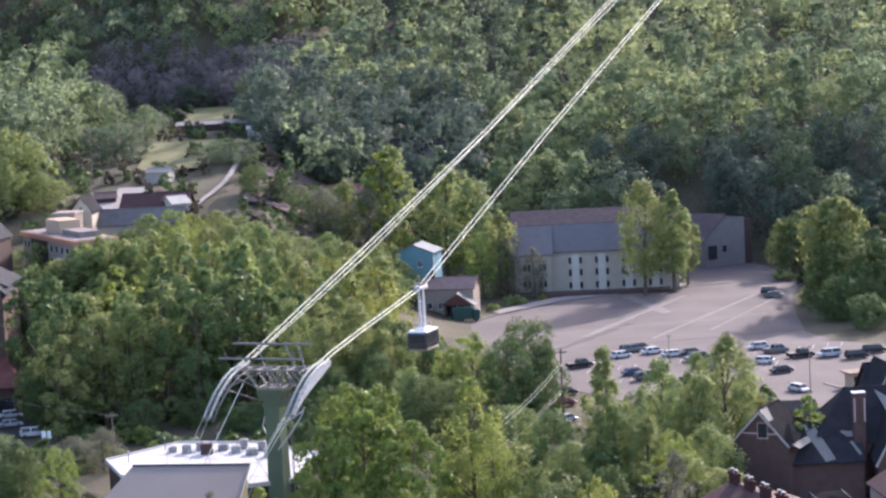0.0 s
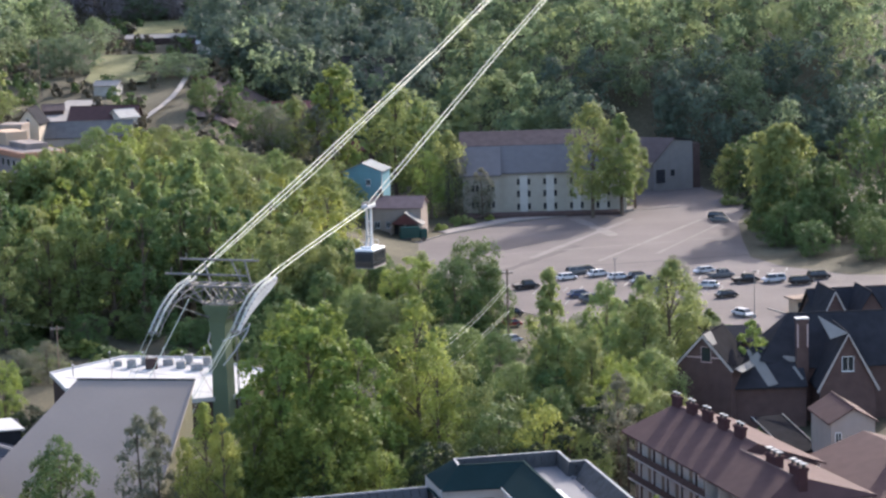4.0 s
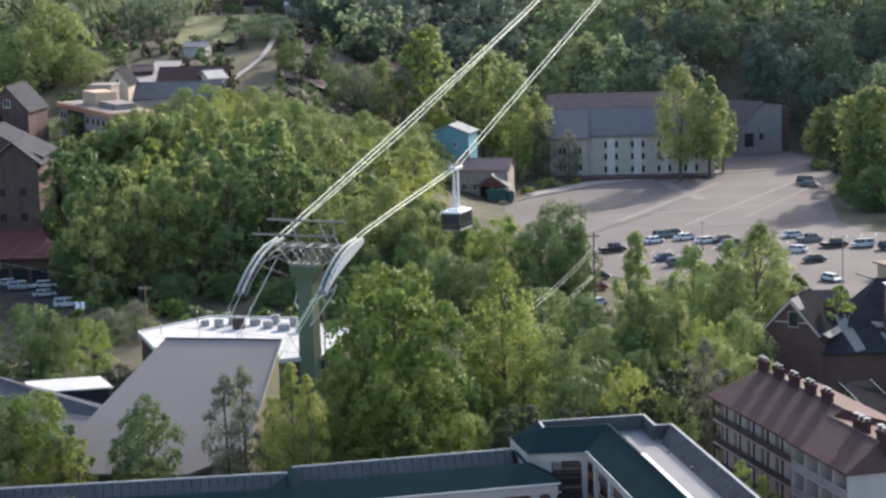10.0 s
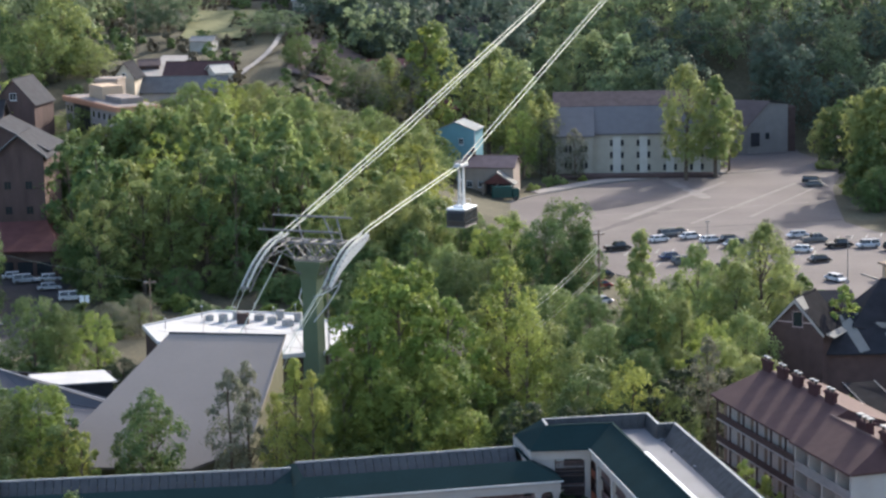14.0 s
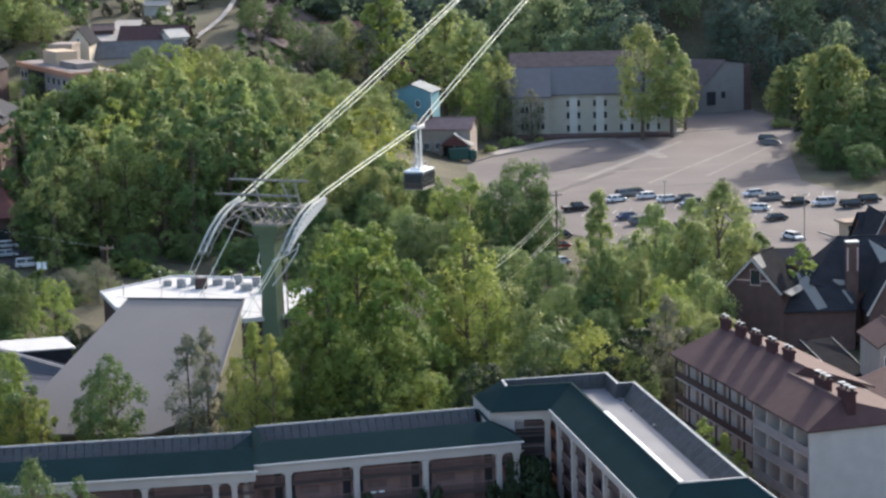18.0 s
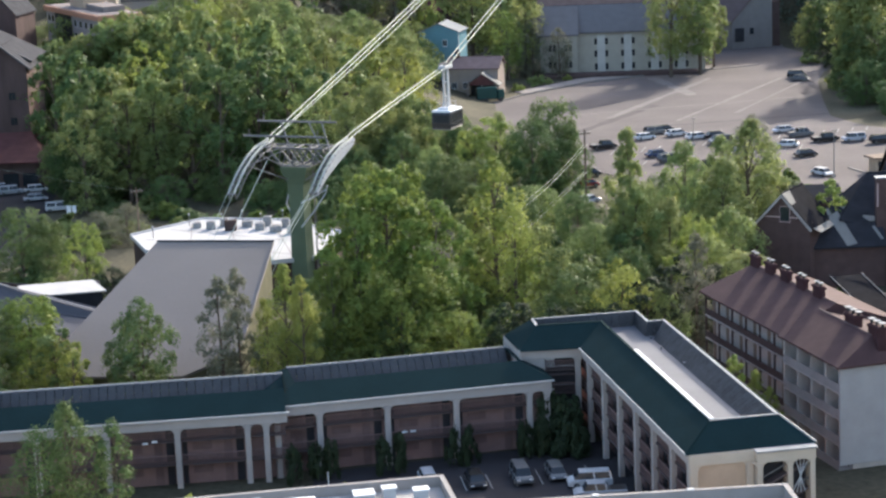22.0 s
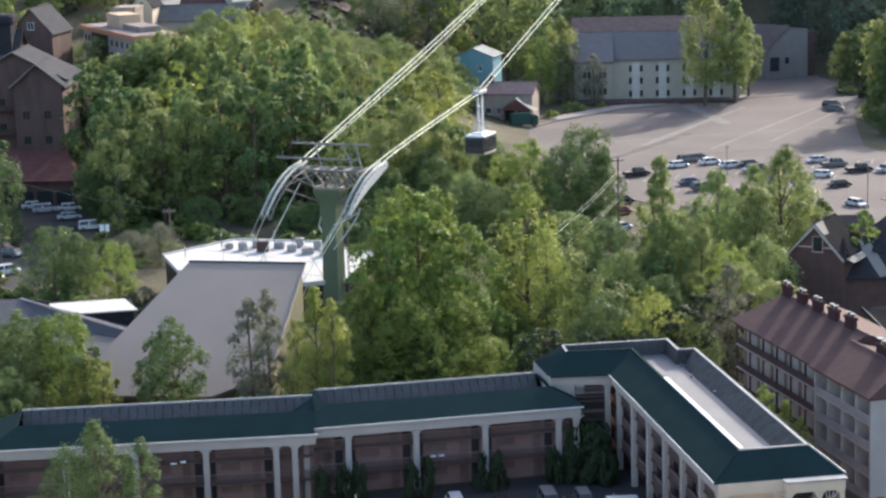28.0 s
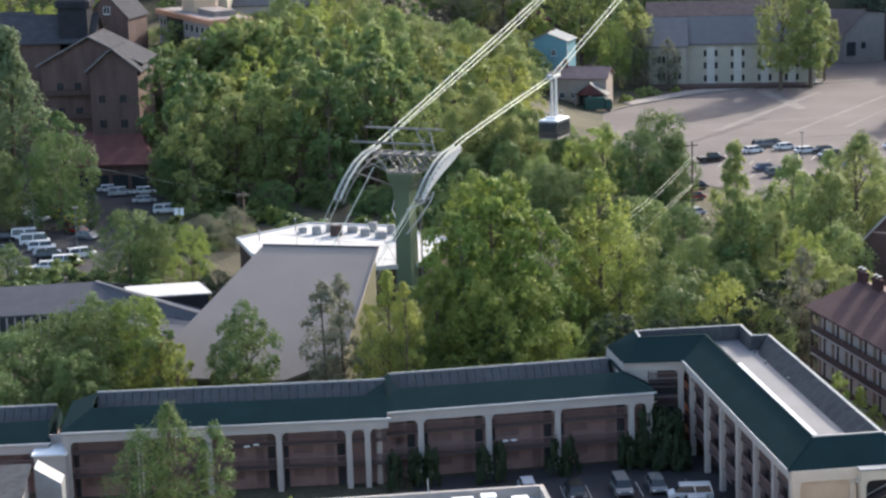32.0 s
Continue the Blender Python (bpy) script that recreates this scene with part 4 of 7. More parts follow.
def tree(kind, x, y, h, r, seed=0, z=None):
    rad = min((3.6, 5.0, 7.0, 9.5), key=lambda a: abs(math.log(a * h / (20 * r))))
    key = (kind, seed % 4, y < 400, rad, y > 600)
    if key not in PROTO:
        PROTO[key] = tree_proto(kind, 11 + 7 * (seed % 4) + 101 * len(kind), y < 400, rad, y > 600)
    z = ground_z(x, y) if z is None else z
    m = pose(x, y, z - 0.15, 0, 0, (seed * 77) % 360) @ Matrix.Diagonal((r / rad, r / rad, h / 20, 1))
    ob = thing("conifer" if kind in ("conifer", "hemlock") else "tree", m, TREE_LABEL[kind], "tree")
    part("trunk", PROTO[key][0], None, ob)
    part("crown", PROTO[key][1], None, ob)


# The darkest trees put the shade of the gaps into their leaf colour.
NEAR_GROVE = [
    ("lush", -51.2, 257.0, 13.7, 4.7),
    ("dark", -55.8, 254.0, 12.8, 4.3),
    ("dark", -47.0, 250.0, 11.4, 2.8),
    ("bright", -44.3, 246.0, 11.3, 1.9),
    ("dark", -36.5, 249.0, 14.2, 4.6),
    ("dark", -37.9, 251.0, 11.6, 3.6),
    ("olive", -26.9, 249.0, 17.4, 2.9),
    ("olive", -25.1, 252.0, 17.5, 2.4),
    ("sparse", -19.3, 251.0, 17.8, 2.8),
    ("sparse", -17.1, 248.0, 17.3, 2.2),
    ("sparse", -21.4, 246.0, 15.2, 1.9),
    ("lush", -7.3, 272.0, 25.9, 7.7),
    ("lush", -10.4, 264.0, 22.4, 5.6),
    ("lush", -1.6, 266.0, 22.0, 5.6),
    ("lush", -13.9, 258.0, 16.4, 3.5),
    ("bright", -7.2, 268.0, 26.2, 3.7),
    ("lush", -5.6, 258.0, 14.8, 7.5),
    ("sparse", 7.1, 280.0, 25.0, 4.6),
    ("tall", 4.4, 284.0, 20.4, 3.7),
    ("sparse", 9.4, 276.0, 19.5, 4.2),
    ("tall", 13.0, 282.0, 15.2, 4.5),
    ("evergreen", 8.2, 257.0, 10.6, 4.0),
    ("dark", 16.3, 264.0, 12.9, 5.0),
    ("bright", 21.8, 262.0, 14.1, 4.3),
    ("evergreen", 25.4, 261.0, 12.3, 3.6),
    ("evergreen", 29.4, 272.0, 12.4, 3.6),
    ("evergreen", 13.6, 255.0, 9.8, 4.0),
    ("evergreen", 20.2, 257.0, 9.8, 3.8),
    ("tall", 26.8, 302.0, 24.6, 3.5),
    ("tall", 25.4, 296.0, 16.5, 2.6),
    ("tall", 27.3, 298.0, 16.5, 4.1),
    ("tall", 35.7, 310.0, 20.8, 4.7),
    ("tall", 32.3, 300.0, 14.3, 4.4),
    ("bright", 34.8, 288.0, 14.2, 4.7),
    ("tall", 47.1, 322.0, 21.8, 6.1),
    ("tall", 41.9, 312.0, 17.7, 4.9),
    ("tall", 51.4, 330.0, 14.4, 4.8),
    ("tall", 40.6, 296.0, 13.3, 5.1),
    ("olive", 32.3, 268.0, 16.3, 2.6),
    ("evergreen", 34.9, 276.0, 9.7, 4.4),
    ("round", 51.2, 318.0, 12.2, 4.2),
]
MID_GROVE = [
    ("dark", 20.6, 385.0, 16.6, 7.3),
    ("dark", 16.7, 378.0, 14.1, 5.8),
    ("dark", 23.0, 380.0, 13.6, 4.2),
    ("bright", 10.3, 382.0, 14.9, 4.4),
    ("bright", 6.2, 380.0, 13.3, 4.4),
    ("round", 1.8, 395.0, 14.2, 5.4),
    ("dark", -3.5, 405.0, 14.6, 7.0),
    ("dark", -8.3, 398.0, 11.7, 6.3),
    ("dark", -12.7, 350.0, 12.7, 5.1),
    ("dark", -9.0, 352.0, 10.8, 4.6),
    ("dark", 0.5, 368.0, 10.5, 5.8),
    ("dark", 6.2, 362.0, 10.2, 5.7),
    ("olive", 58.7, 398.0, 10.7, 4.3),
    ("tall", 41.6, 345.0, 12.1, 4.0),
    ("tall", 46.7, 352.0, 14.6, 3.5),
]
INN_TREES = [
    ("tall", -3.2, 565.0, 34.2, 7.7),
    ("bright", -6.2, 560.0, 32.5, 6.2),
    ("tall", 10.2, 568.0, 32.9, 8.4),
    ("tall", 17.4, 562.0, 29.4, 7.4),
    ("tall", -16.0, 560.0, 16.7, 6.4),
    ("olive", -21.6, 550.0, 11.9, 6.3),
    ("tall", 23.2, 548.0, 22.3, 5.8),
    ("sparse", 18.3, 542.0, 17.2, 5.1),
    ("airy", 58.7, 533.0, 29.2, 6.8),
    ("airy", 66.4, 536.0, 26.0, 5.2),
    ("airy", 71.5, 549.0, 20.0, 3.2),
    # the next two stand hidden, added to throw shadow on the lot
    ("dark", 110.0, 540.0, 21.0, 6.0),
    ("dark", 106.0, 527.0, 19.0, 5.4),
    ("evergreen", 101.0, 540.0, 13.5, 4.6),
    ("dome", 99.8, 500.0, 25.6, 7.8),
    ("conifer", 108.0, 492.0, 19.0, 5.7),
    ("dark", 109.0, 485.0, 17.1, 6.4),
    ("dark", 102.6, 480.0, 12.1, 6.4),
    ("dark", 101.0, 486.0, 17.9, 6.6),
    ("dark", 96.4, 494.0, 14.3, 4.4),
    ("dark", 125.5, 505.0, 27.2, 11.1),
    ("dark", 142.9, 522.0, 25.4, 11.5),
    ("round", -5.8, 520.0, 12.3, 4.7),
    ("round", -0.7, 517.0, 8.4, 3.3),
    ("dark", -2.8, 515.0, 9.7, 3.5),
    ("olive", 31.5, 541.0, 13.1, 3.7),
    ("olive", 24.9, 545.0, 15.0, 4.7),
]
STATION_TREES = [
    ("dark", -65.0, 325.0, 11.9, 5.6),
    ("dark", -61.5, 327.0, 9.5, 4.0),
    ("bright", -54.6, 321.0, 10.4, 3.5),
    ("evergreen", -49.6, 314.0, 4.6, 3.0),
    ("olive", -52.5, 352.0, 7.2, 3.9),
    ("olive", -58.0, 356.0, 5.3, 4.6),
    ("dark", -66.9, 402.0, 27.1, 5.8),
    ("dark", -65.5, 415.0, 23.9, 5.4),
    ("dark", -63.4, 385.0, 23.9, 5.6),
    ("round", -63.6, 380.0, 20.0, 5.0),
]
FAR_LOT_TREES = [
    ("conifer", -99.2, 392.0, 35.1, 12.5),
    ("dark", -86.0, 372.0, 17.2, 7.1),
    ("dark", -97.4, 372.0, 14.0, 6.6),
    ("round", -90.4, 448.0, 17.7, 5.8),
    ("dark", -85.3, 446.0, 11.7, 5.8),
    ("dark", -75.6, 423.0, 24.8, 6.3),
    ("round", -88.7, 318.0, 7.6, 5.2),
    ("dark", -84.3, 325.0, 7.0, 3.3),
    ("dark", -57.3, 262.0, 12.3, 7.2),
    ("dark", -62.2, 258.0, 10.9, 6.2),
    ("dark", -65.5, 252.0, 10.6, 6.3),
    ("dark", -56.6, 246.0, 9.5, 4.7),
    ("dark", -65.9, 242.0, 8.7, 4.3),
    ("lush", -47.4, 250.0, 9.7, 3.5),
    ("thin", -38.6, 208.0, 13.7, 4.5),
    ("thin", -41.5, 206.0, 11.9, 3.6),
    ("thin", -33.9, 207.0, 12.3, 2.3),
    ("thin", -38.5, 206.0, 14.6, 2.2),
    ("bright", -101.6, 470.0, 22.8, 8.2),
    ("bright", -111.6, 480.0, 16.9, 7.0),
    ("bright", -124.2, 490.0, 18.2, 7.2),
    ("conifer", -103.8, 389.0, 28.2, 6.3),
    ("dark", -88.5, 384.0, 20.1, 5.0),
]
VALLEY_TREES = [
    ("dark", -81.7, 628.0, 10.4, 8.1),
    ("olive", -79.6, 668.0, 11.3, 8.1),
    ("round", -49.5, 612.0, 7.5, 9.2),
    ("round", -37.1, 676.0, 11.8, 8.2),
    ("round", -100.8, 560.0, 19.9, 10.3),
    ("tall", -92.9, 552.0, 9.9, 7.6),
    ("round", -105.1, 548.0, 16.2, 8.7),
    ("dark", -87.2, 622.0, 11.1, 6.9),
    ("olive", -15.3, 566.0, 17.5, 6.0),
    ("dark", -23.6, 640.0, 18.7, 8.2),
    ("olive", -10.0, 556.0, 20.2, 5.5),
    ("dark", -45.2, 700.0, 18.3, 9.0),
    ("olive", -28.2, 570.0, 6.3, 4.9),
    ("tall", -97.0, 690.0, 17.6, 8.9),
    ("tall", -105.1, 660.0, 15.0, 9.5),
    ("olive", -110.5, 640.0, 14.2, 10.2),
    ("dark", -72.2, 750.0, 9.4, 8.6),
    ("olive", -64.3, 600.0, 3.0, 3.4),
]
BLOCK_TREES = [
    ("round", -68.2, 454.0, 22.1, 7.2),
    ("round", -63.1, 456.0, 22.4, 7.2),
    ("round", -73.4, 452.0, 19.6, 7.2),
    ("dark", -80.8, 450.0, 18.7, 7.1),
    ("round", -58.6, 458.0, 21.1, 6.6),
    ("round", -77.3, 450.0, 18.9, 6.5),
    ("round", -68.4, 456.0, 20.5, 6.6),
    ("round", -63.5, 458.0, 21.3, 6.6),
    ("round", -72.6, 454.0, 17.5, 5.9),
]
YARD_TREES = [
    ("sparse", 31.4, 228.0, 10.6, 1.7),
    ("sparse", 33.4, 226.0, 9.2, 1.7),
    ("sparse", 34.7, 224.0, 8.0, 1.4),
    ("bright", 56.3, 306.2, 15.2, 2.6),
]
for i, (kind, x, y, h, r) in enumerate(NEAR_GROVE + MID_GROVE + INN_TREES + STATION_TREES + FAR_LOT_TREES + VALLEY_TREES + BLOCK_TREES + YARD_TREES):
    tree(kind, x, y, h, r, i)

GROVE_BEARING = (-0.178, -0.166, -0.153, -0.134, -0.108, -0.087, -0.069, -0.056, -0.04, -0.024, -0.009, 0.0)
GROVE_SLOPE = (-0.124, -0.112, -0.0985, -0.094, -0.0852, -0.0844, -0.0888, -0.0958, -0.1023, -0.1022, -0.1142, -0.1326)


def big_grove():
    """The tall continuous grove on the rising ground beyond the station, six uneven rows deep, highest in its middle."""
    rng = random.Random(4)
    n = 200
    for row, (y0, drop) in enumerate(((398, 0.034), (412, 0.026), (430, 0.018), (452, 0.011), (478, 0.005), (505, 0.0))):
        x = -0.188 * y0 + rng.uniform(0, 3)
        while x < -0.012 * y0 + 2 + row * 0.6:
            y = y0 + rng.uniform(-6, 6)
            top = 72 + y * (float(np.interp(x / y, GROVE_BEARING, GROVE_SLOPE)) - drop) + rng.uniform(-1.0, 2.6)
            h = max(5.5, top - ground_z(x, y))
            kind = rng.choice(("dark", "tall", "round", "tall", "round", "tall") if row < 2 else ("round", "tall", "round", "tall", "bright", "tall"))
            r = rng.uniform(3.9, 6.2)
            if row > 1 or x > -0.176 * y:
                tree(kind, x, y, h, r, n)
            n += 1
            x += rng.uniform(4.4, 6.8)


big_grove()


def fill_trees():
    """Lesser trees between the tall ones of the near grove, and the big trees at the foot of the inn's hill."""
    rng = random.Random(12)
    n = 400
    for x0, x1, y0, y1, k, h0, h1 in ((-12, 28, 254, 270, 10, 6, 10), (-8, 42, 276, 300, 12, 8, 12), (8, 60, 318, 352, 14, 7, 10), (-22, 14, 378, 398, 8, 9, 14), (96, 128, 556, 582, 8, 12, 18), (-84, -62, 462, 482, 5, 9, 13), (-44, -8, 548, 580, 8, 6, 10), (-38, -6, 620, 640, 6, 8, 12), (92, 122, 446, 494, 11, 6, 11), (-50, -14, 376, 392, 4, 5, 7), (-22, -7, 257, 268, 5, 6, 8.5), (-20, -6, 270, 292, 5, 6, 9), (-152, -98, 492, 560, 22, 8, 14), (-130, -96, 560, 600, 8, 9, 14)):
        for i in range(k):
            x, y = x0 + (x1 - x0) * (i + rng.random()) / k, rng.uniform(y0, y1)
            # dark leaves on two plots stand in for the shade there
            tree("dark" if x0 in (-50, 92) else rng.choice(("tall", "dark", "round", "dark", "bright")), x, y, rng.uniform(h0, h1), rng.uniform(3.4, 5.0), n)
            n += 1


def woods(name, spots, per, size, label, seed, material="leaf_w", lobes=6, subs=7):
    rng = np.random.default_rng(seed)
    out = []
    for x, y, h, r in spots:
        c, s, w, boughs = crown_sprays(rng, h, r, h * 0.2, lobes, subs, "round" if rng.random() < 0.7 else "tall", 1.3, 1.2)
        out.append(leaf_quads(rng, c, s * 1.12, w, per, size, 1.0, 0.3, 0.3) + np.array([x, y, ground_z(x, y)]))
    ob = new(name, quad_mesh(name, np.concatenate(out), M[material]))
    return tagged(ob, label, "woods", "", "stuff")


def scatter(seed, x0, x1, y0, y1, step, keep):
    rng = random.Random(seed)
    spots = []
    y = y0
    while y < y1:
        x = x0 + rng.uniform(0, step)
        while x < x1:
            px, py = x + rng.uniform(-0.35, 0.35) * step, y + rng.uniform(-0.35, 0.35) * step
            if keep(px, py):
                spots.append((px, py, rng.uniform(15, 30), rng.uniform(5.8, 9.2)))
            x += step
        y += step * 0.9
    return spots


def hill_right(x, y):
    return x > 12 - 0.05 * (y - 560) and x < 0.235 * y + 10 and not (20 < x < 112 and y < 588) and not (66 < x < 98 and y < 608)


def hill_left(x, y):
    edge = 0.26 * y + 18
    if x > 12 - 0.05 * (y - 560) or x < -edge:
        return False
    if y < 745 and x > -0.165 * y + 4:
        return y > 600 and x > -35 or (y > 640 and x < -0.165 * y + 30)
    return True


fill_trees()


def thicket(seed, n):
    """Low scrub between the hillside houses."""
    rng = random.Random(seed)
    spots = []
    while len(spots) < n:
        y = rng.uniform(522, 742)
        x = rng.uniform(-0.2 * y, -0.0 * y)
        if any(abs(x - a) < w and abs(y - b) < d for a, b, w, d in ((-70, 516, 14, 9), (-72, 546, 11, 9), (-56, 538, 6, 8), (-68, 592, 6, 7), (-58, 693, 17, 7), (-44, 671, 6, 6), (-75, 627, 13, 22), (-75, 560, 7, 16), (-48.5, 605, 3.5, 62), (-56, 722, 14, 18))):
            continue
        spots.append((x, y, rng.uniform(2.0, 5.5), rng.uniform(1.6, 3.4)))
    return spots


def stands(spots, per, size, label, seed, kinds):
    """Splits a stretch of wood into stands of unlike trees."""
    kept = [[] for _ in kinds]
    for q in spots:
        v = noise.noise((q[0] * 0.021, q[1] * 0.021, seed)) + 0.55 * noise.noise((q[0] * 0.31, q[1] * 0.31, seed))
        kept[min(len(kinds) - 1, max(0, int((v + 0.42) / 0.84 * len(kinds))))].append(q)
    for k, (material, words) in enumerate(kinds):
        if kept[k]:
            woods("woods", kept[k], per, size, words + " " + label, seed + k, material)


def slope_rows():
    """The first rows of big trees up the slope behind the inn; most on its steep foot are coloured dark for shade."""
    rng = random.Random(31)
    sunny, deep = [], []
    for y0 in (592, 608, 624, 642, 662, 682):
        x = -30 + rng.uniform(0, 8)
        while x < 0.24 * y0 + 20:
            y = y0 + rng.uniform(-8, 8)
            if hill_right(x, y) and not dark_stand(x, y):
                (deep if x > 50 and y < 634 else sunny).append((x, y, rng.uniform(18, 27), rng.uniform(6.0, 8.8)))
            x += rng.uniform(8.5, 13)
    return sunny, deep


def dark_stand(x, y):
    """The stand over the brown bank, coloured nearly black-green for the slope's shade."""
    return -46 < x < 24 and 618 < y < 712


def shaded_dell(x, y):
    """The leafless wood on the steep bank over the meadow, with shade in its purple-grey colour."""
    return -112 < x < -26 and 742 < y < 776


woods("scrub", thicket(21, 150), 12, 0.9, "low brownish scrub between the hillside houses", 9, "scrub", 5, 4)
woods("scrub", thicket(22, 110), 12, 0.9, "low green bushes between the hillside houses", 10, "leaf_c", 5, 4)
SUNNY, DEEP = slope_rows()
# dark leaf colour stands in for shade on the slope's foot
woods("woods", [d for i, d in enumerate(DEEP) if i % 3], 18, 0.95, "wood coloured dark for shade on the steep foot of the slope", 44, "leaf_k", 11, 8)
woods("woods", DEEP[::3], 18, 0.95, "mid green trees on the steep foot of the slope", 48, "leaf_w", 11, 8)
woods("woods", scatter(9, -46, 24, 618, 712, 10.5, dark_stand), 16, 1.0, "stand coloured near-black for shade over a brown bank", 47, "leaf_k", 9, 7)
woods("woods", SUNNY[::2], 18, 0.95, "big green trees of the lower slope", 45, "leaf_h", 11, 8)
woods("woods", SUNNY[1::2], 18, 0.95, "big fresh yellow-green trees of the lower slope", 46, "leaf_y", 11, 8)
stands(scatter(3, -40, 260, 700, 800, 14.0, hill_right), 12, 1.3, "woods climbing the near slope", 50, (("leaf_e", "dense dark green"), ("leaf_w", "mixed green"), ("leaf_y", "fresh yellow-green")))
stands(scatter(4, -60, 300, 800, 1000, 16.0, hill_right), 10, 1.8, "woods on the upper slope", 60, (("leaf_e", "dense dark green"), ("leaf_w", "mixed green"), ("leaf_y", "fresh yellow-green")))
stands(scatter(5, -280, 20, 610, 800, 13.5, lambda x, y: hill_left(x, y) and not shaded_dell(x, y) and not dark_stand(x, y) and (y > 745 or x < -100 or x > -40)), 12, 1.3, "woods beyond the valley houses", 70, (("leaf_e", "haze-tinted dark green"), ("leaf_w", "haze-tinted green"), ("leaf_y", "haze-tinted yellow-green")))
woods("woods", [(x, y, 0.6 * h, 0.75 * r) for x, y, h, r in scatter(8, -120, -24, 742, 776, 8.0, shaded_dell)], 16, 0.75, "leafless wood on a steep bank, its shade coloured purple-grey", 80, "bare")
stands(scatter(6, -330, 20, 800, 1050, 15.0, hill_left), 10, 1.9, "woods on the far hillside", 90, (("leaf_e", "haze-tinted dark green"), ("leaf_g", "haze-tinted grey-green"), ("leaf_y", "haze-tinted yellow-green")))


# ---- houses round the valley ----
def gable_roof(root, x0, x1, y0, y1, eave, rise, along_x, material, over=0.45, thick=0.2, label=""):
    """Two roof slopes and their ridge cap over a rectangle."""
    if along_x:
        m = (y0 + y1) / 2
        k = rise / (m - y0)
        a, b = x0 - over, x1 + over
        for s, e in ((-1, y0 - over), (1, y1 + over)):
            pts = [(a, e, eave - k * over), (b, e, eave - k * over), (b, m, eave + rise), (a, m, eave + rise)]
            part("roof", Solid().slab(pts if s < 0 else pts[::-1], thick, (0, 0, 1)), material, root, label)
        part("ridge_cap", Solid().tube([(a, m, eave + rise + thick), (b, m, eave + rise + thick)], 0.13), material, root)
    else:
        m = (x0 + x1) / 2
        k = rise / (m - x0)
        a, b = y0 - over, y1 + over
        for s, e in ((-1, x0 - over), (1, x1 + over)):
            pts = [(e, a, eave - k * over), (m, a, eave + rise), (m, b, eave + rise), (e, b, eave - k * over)]
            part("roof", Solid().slab(pts if s < 0 else pts[::-1], thick, (0, 0, 1)), material, root, label)
        part("ridge_cap", Solid().tube([(m, a, eave + rise + thick), (m, b, eave + rise + thick)], 0.13), material, root)


def gable_walls(root, x0, x1, y0, y1, eave, rise, along_x, material, base=0.0, label=""):
    w = Solid()
    if along_x:
        ring = [(y0, base), (y1, base), (y1, eave), ((y0 + y1) / 2, eave + rise), (y0, eave)]
        v = [(x, y, z) for x in (x0, x1) for y, z in ring]
    else:
        ring = [(x0, base), (x1, base), (x1, eave), ((x0 + x1) / 2, eave + rise), (x0, eave)]
        v = [(x, y, z) for y in (y0, y1) for x, z in ring]
    w.v = v
    w.f = [tuple(range(5)), tuple(range(9, 4, -1))] + [(i, (i + 1) % 5, 5 + (i + 1) % 5, 5 + i) for i in range(5)]
    return part("wall", w, material, root, label)


def window(root, x, z, w, h, y, frame_mat="whitepaint", side="y", out=-1, bars=1):
    """A window standing a little proud of a wall: frame, pane, sill. side says which axis the wall faces; out its sign."""
    t = 0.07

    def bx(a0, a1, d0, d1, z0, z1):
        d0, d1 = sorted((y + out * d0, y + out * d1))
        return (a0, a1, d0, d1, z0, z1) if side == "y" else (d0, d1, a0, a1, z0, z1)
    f = Solid()
    for q in ((x - t, x, z - t, z + h + t), (x + w, x + w + t, z - t, z + h + t), (x, x + w, z - t, z), (x, x + w, z + h, z + h + t)):
        f.box(*bx(q[0], q[1], -0.02, 0.10, q[2], q[3]))
    for i in range(bars):
        c = x + w * (i + 1) / (bars + 1)
        f.box(*bx(c - 0.03, c + 0.03, 0.03, 0.09, z, z + h))
    win = part("window", f, M[frame_mat], root)
    part("pane", Solid().box(*bx(x, x + w, 0.0, 0.05, z, z + h)), M["glass"], win)
    part("sill", Solid().box(*bx(x - 0.12, x + w + 0.12, 0.0, 0.16, z - t - 0.06, z - t)), M[frame_mat], win)


def brick_chimney(root, x, y, z0, z1, w=0.9, d=0.7, pots=2, mat_name="brick", pot_h=0.7):
    c = part("chimney", Solid().box(x - w / 2, x + w / 2, y - d / 2, y + d / 2, z0, z1, 0.03).box(x - w / 2 - 0.1, x + w / 2 + 0.1, y - d / 2 - 0.1, y + d / 2 + 0.1, z1 - 0.35, z1 - 0.1), M[mat_name], root, "dark brick chimney stack")
    k = 0.7 if d < 0.7 else 1.0
    for i in range(pots):
        px = x + (i - (pots - 1) / 2) * w * 0.5
        part("flue", Solid().tube([(px, y, z1), (px, y, z1 + pot_h)], 0.2, 8), M["black"], c)
        part("cap", Solid().box(px - 0.4 * k, px + 0.4 * k, y - 0.36 * k, y + 0.36 * k, z1 + pot_h, z1 + pot_h + 0.08), M["pale" if pots == 1 else "coping"], c, "pale flue cap")
    if not pots:
        part("cap", Solid().box(x - w / 2 - 0.1, x + w / 2 + 0.1, y - d / 2 - 0.1, y + d / 2 + 0.1, z1, z1 + 0.16), M["pale" if w > 1.5 else "coping"], c, "pale chimney cap")


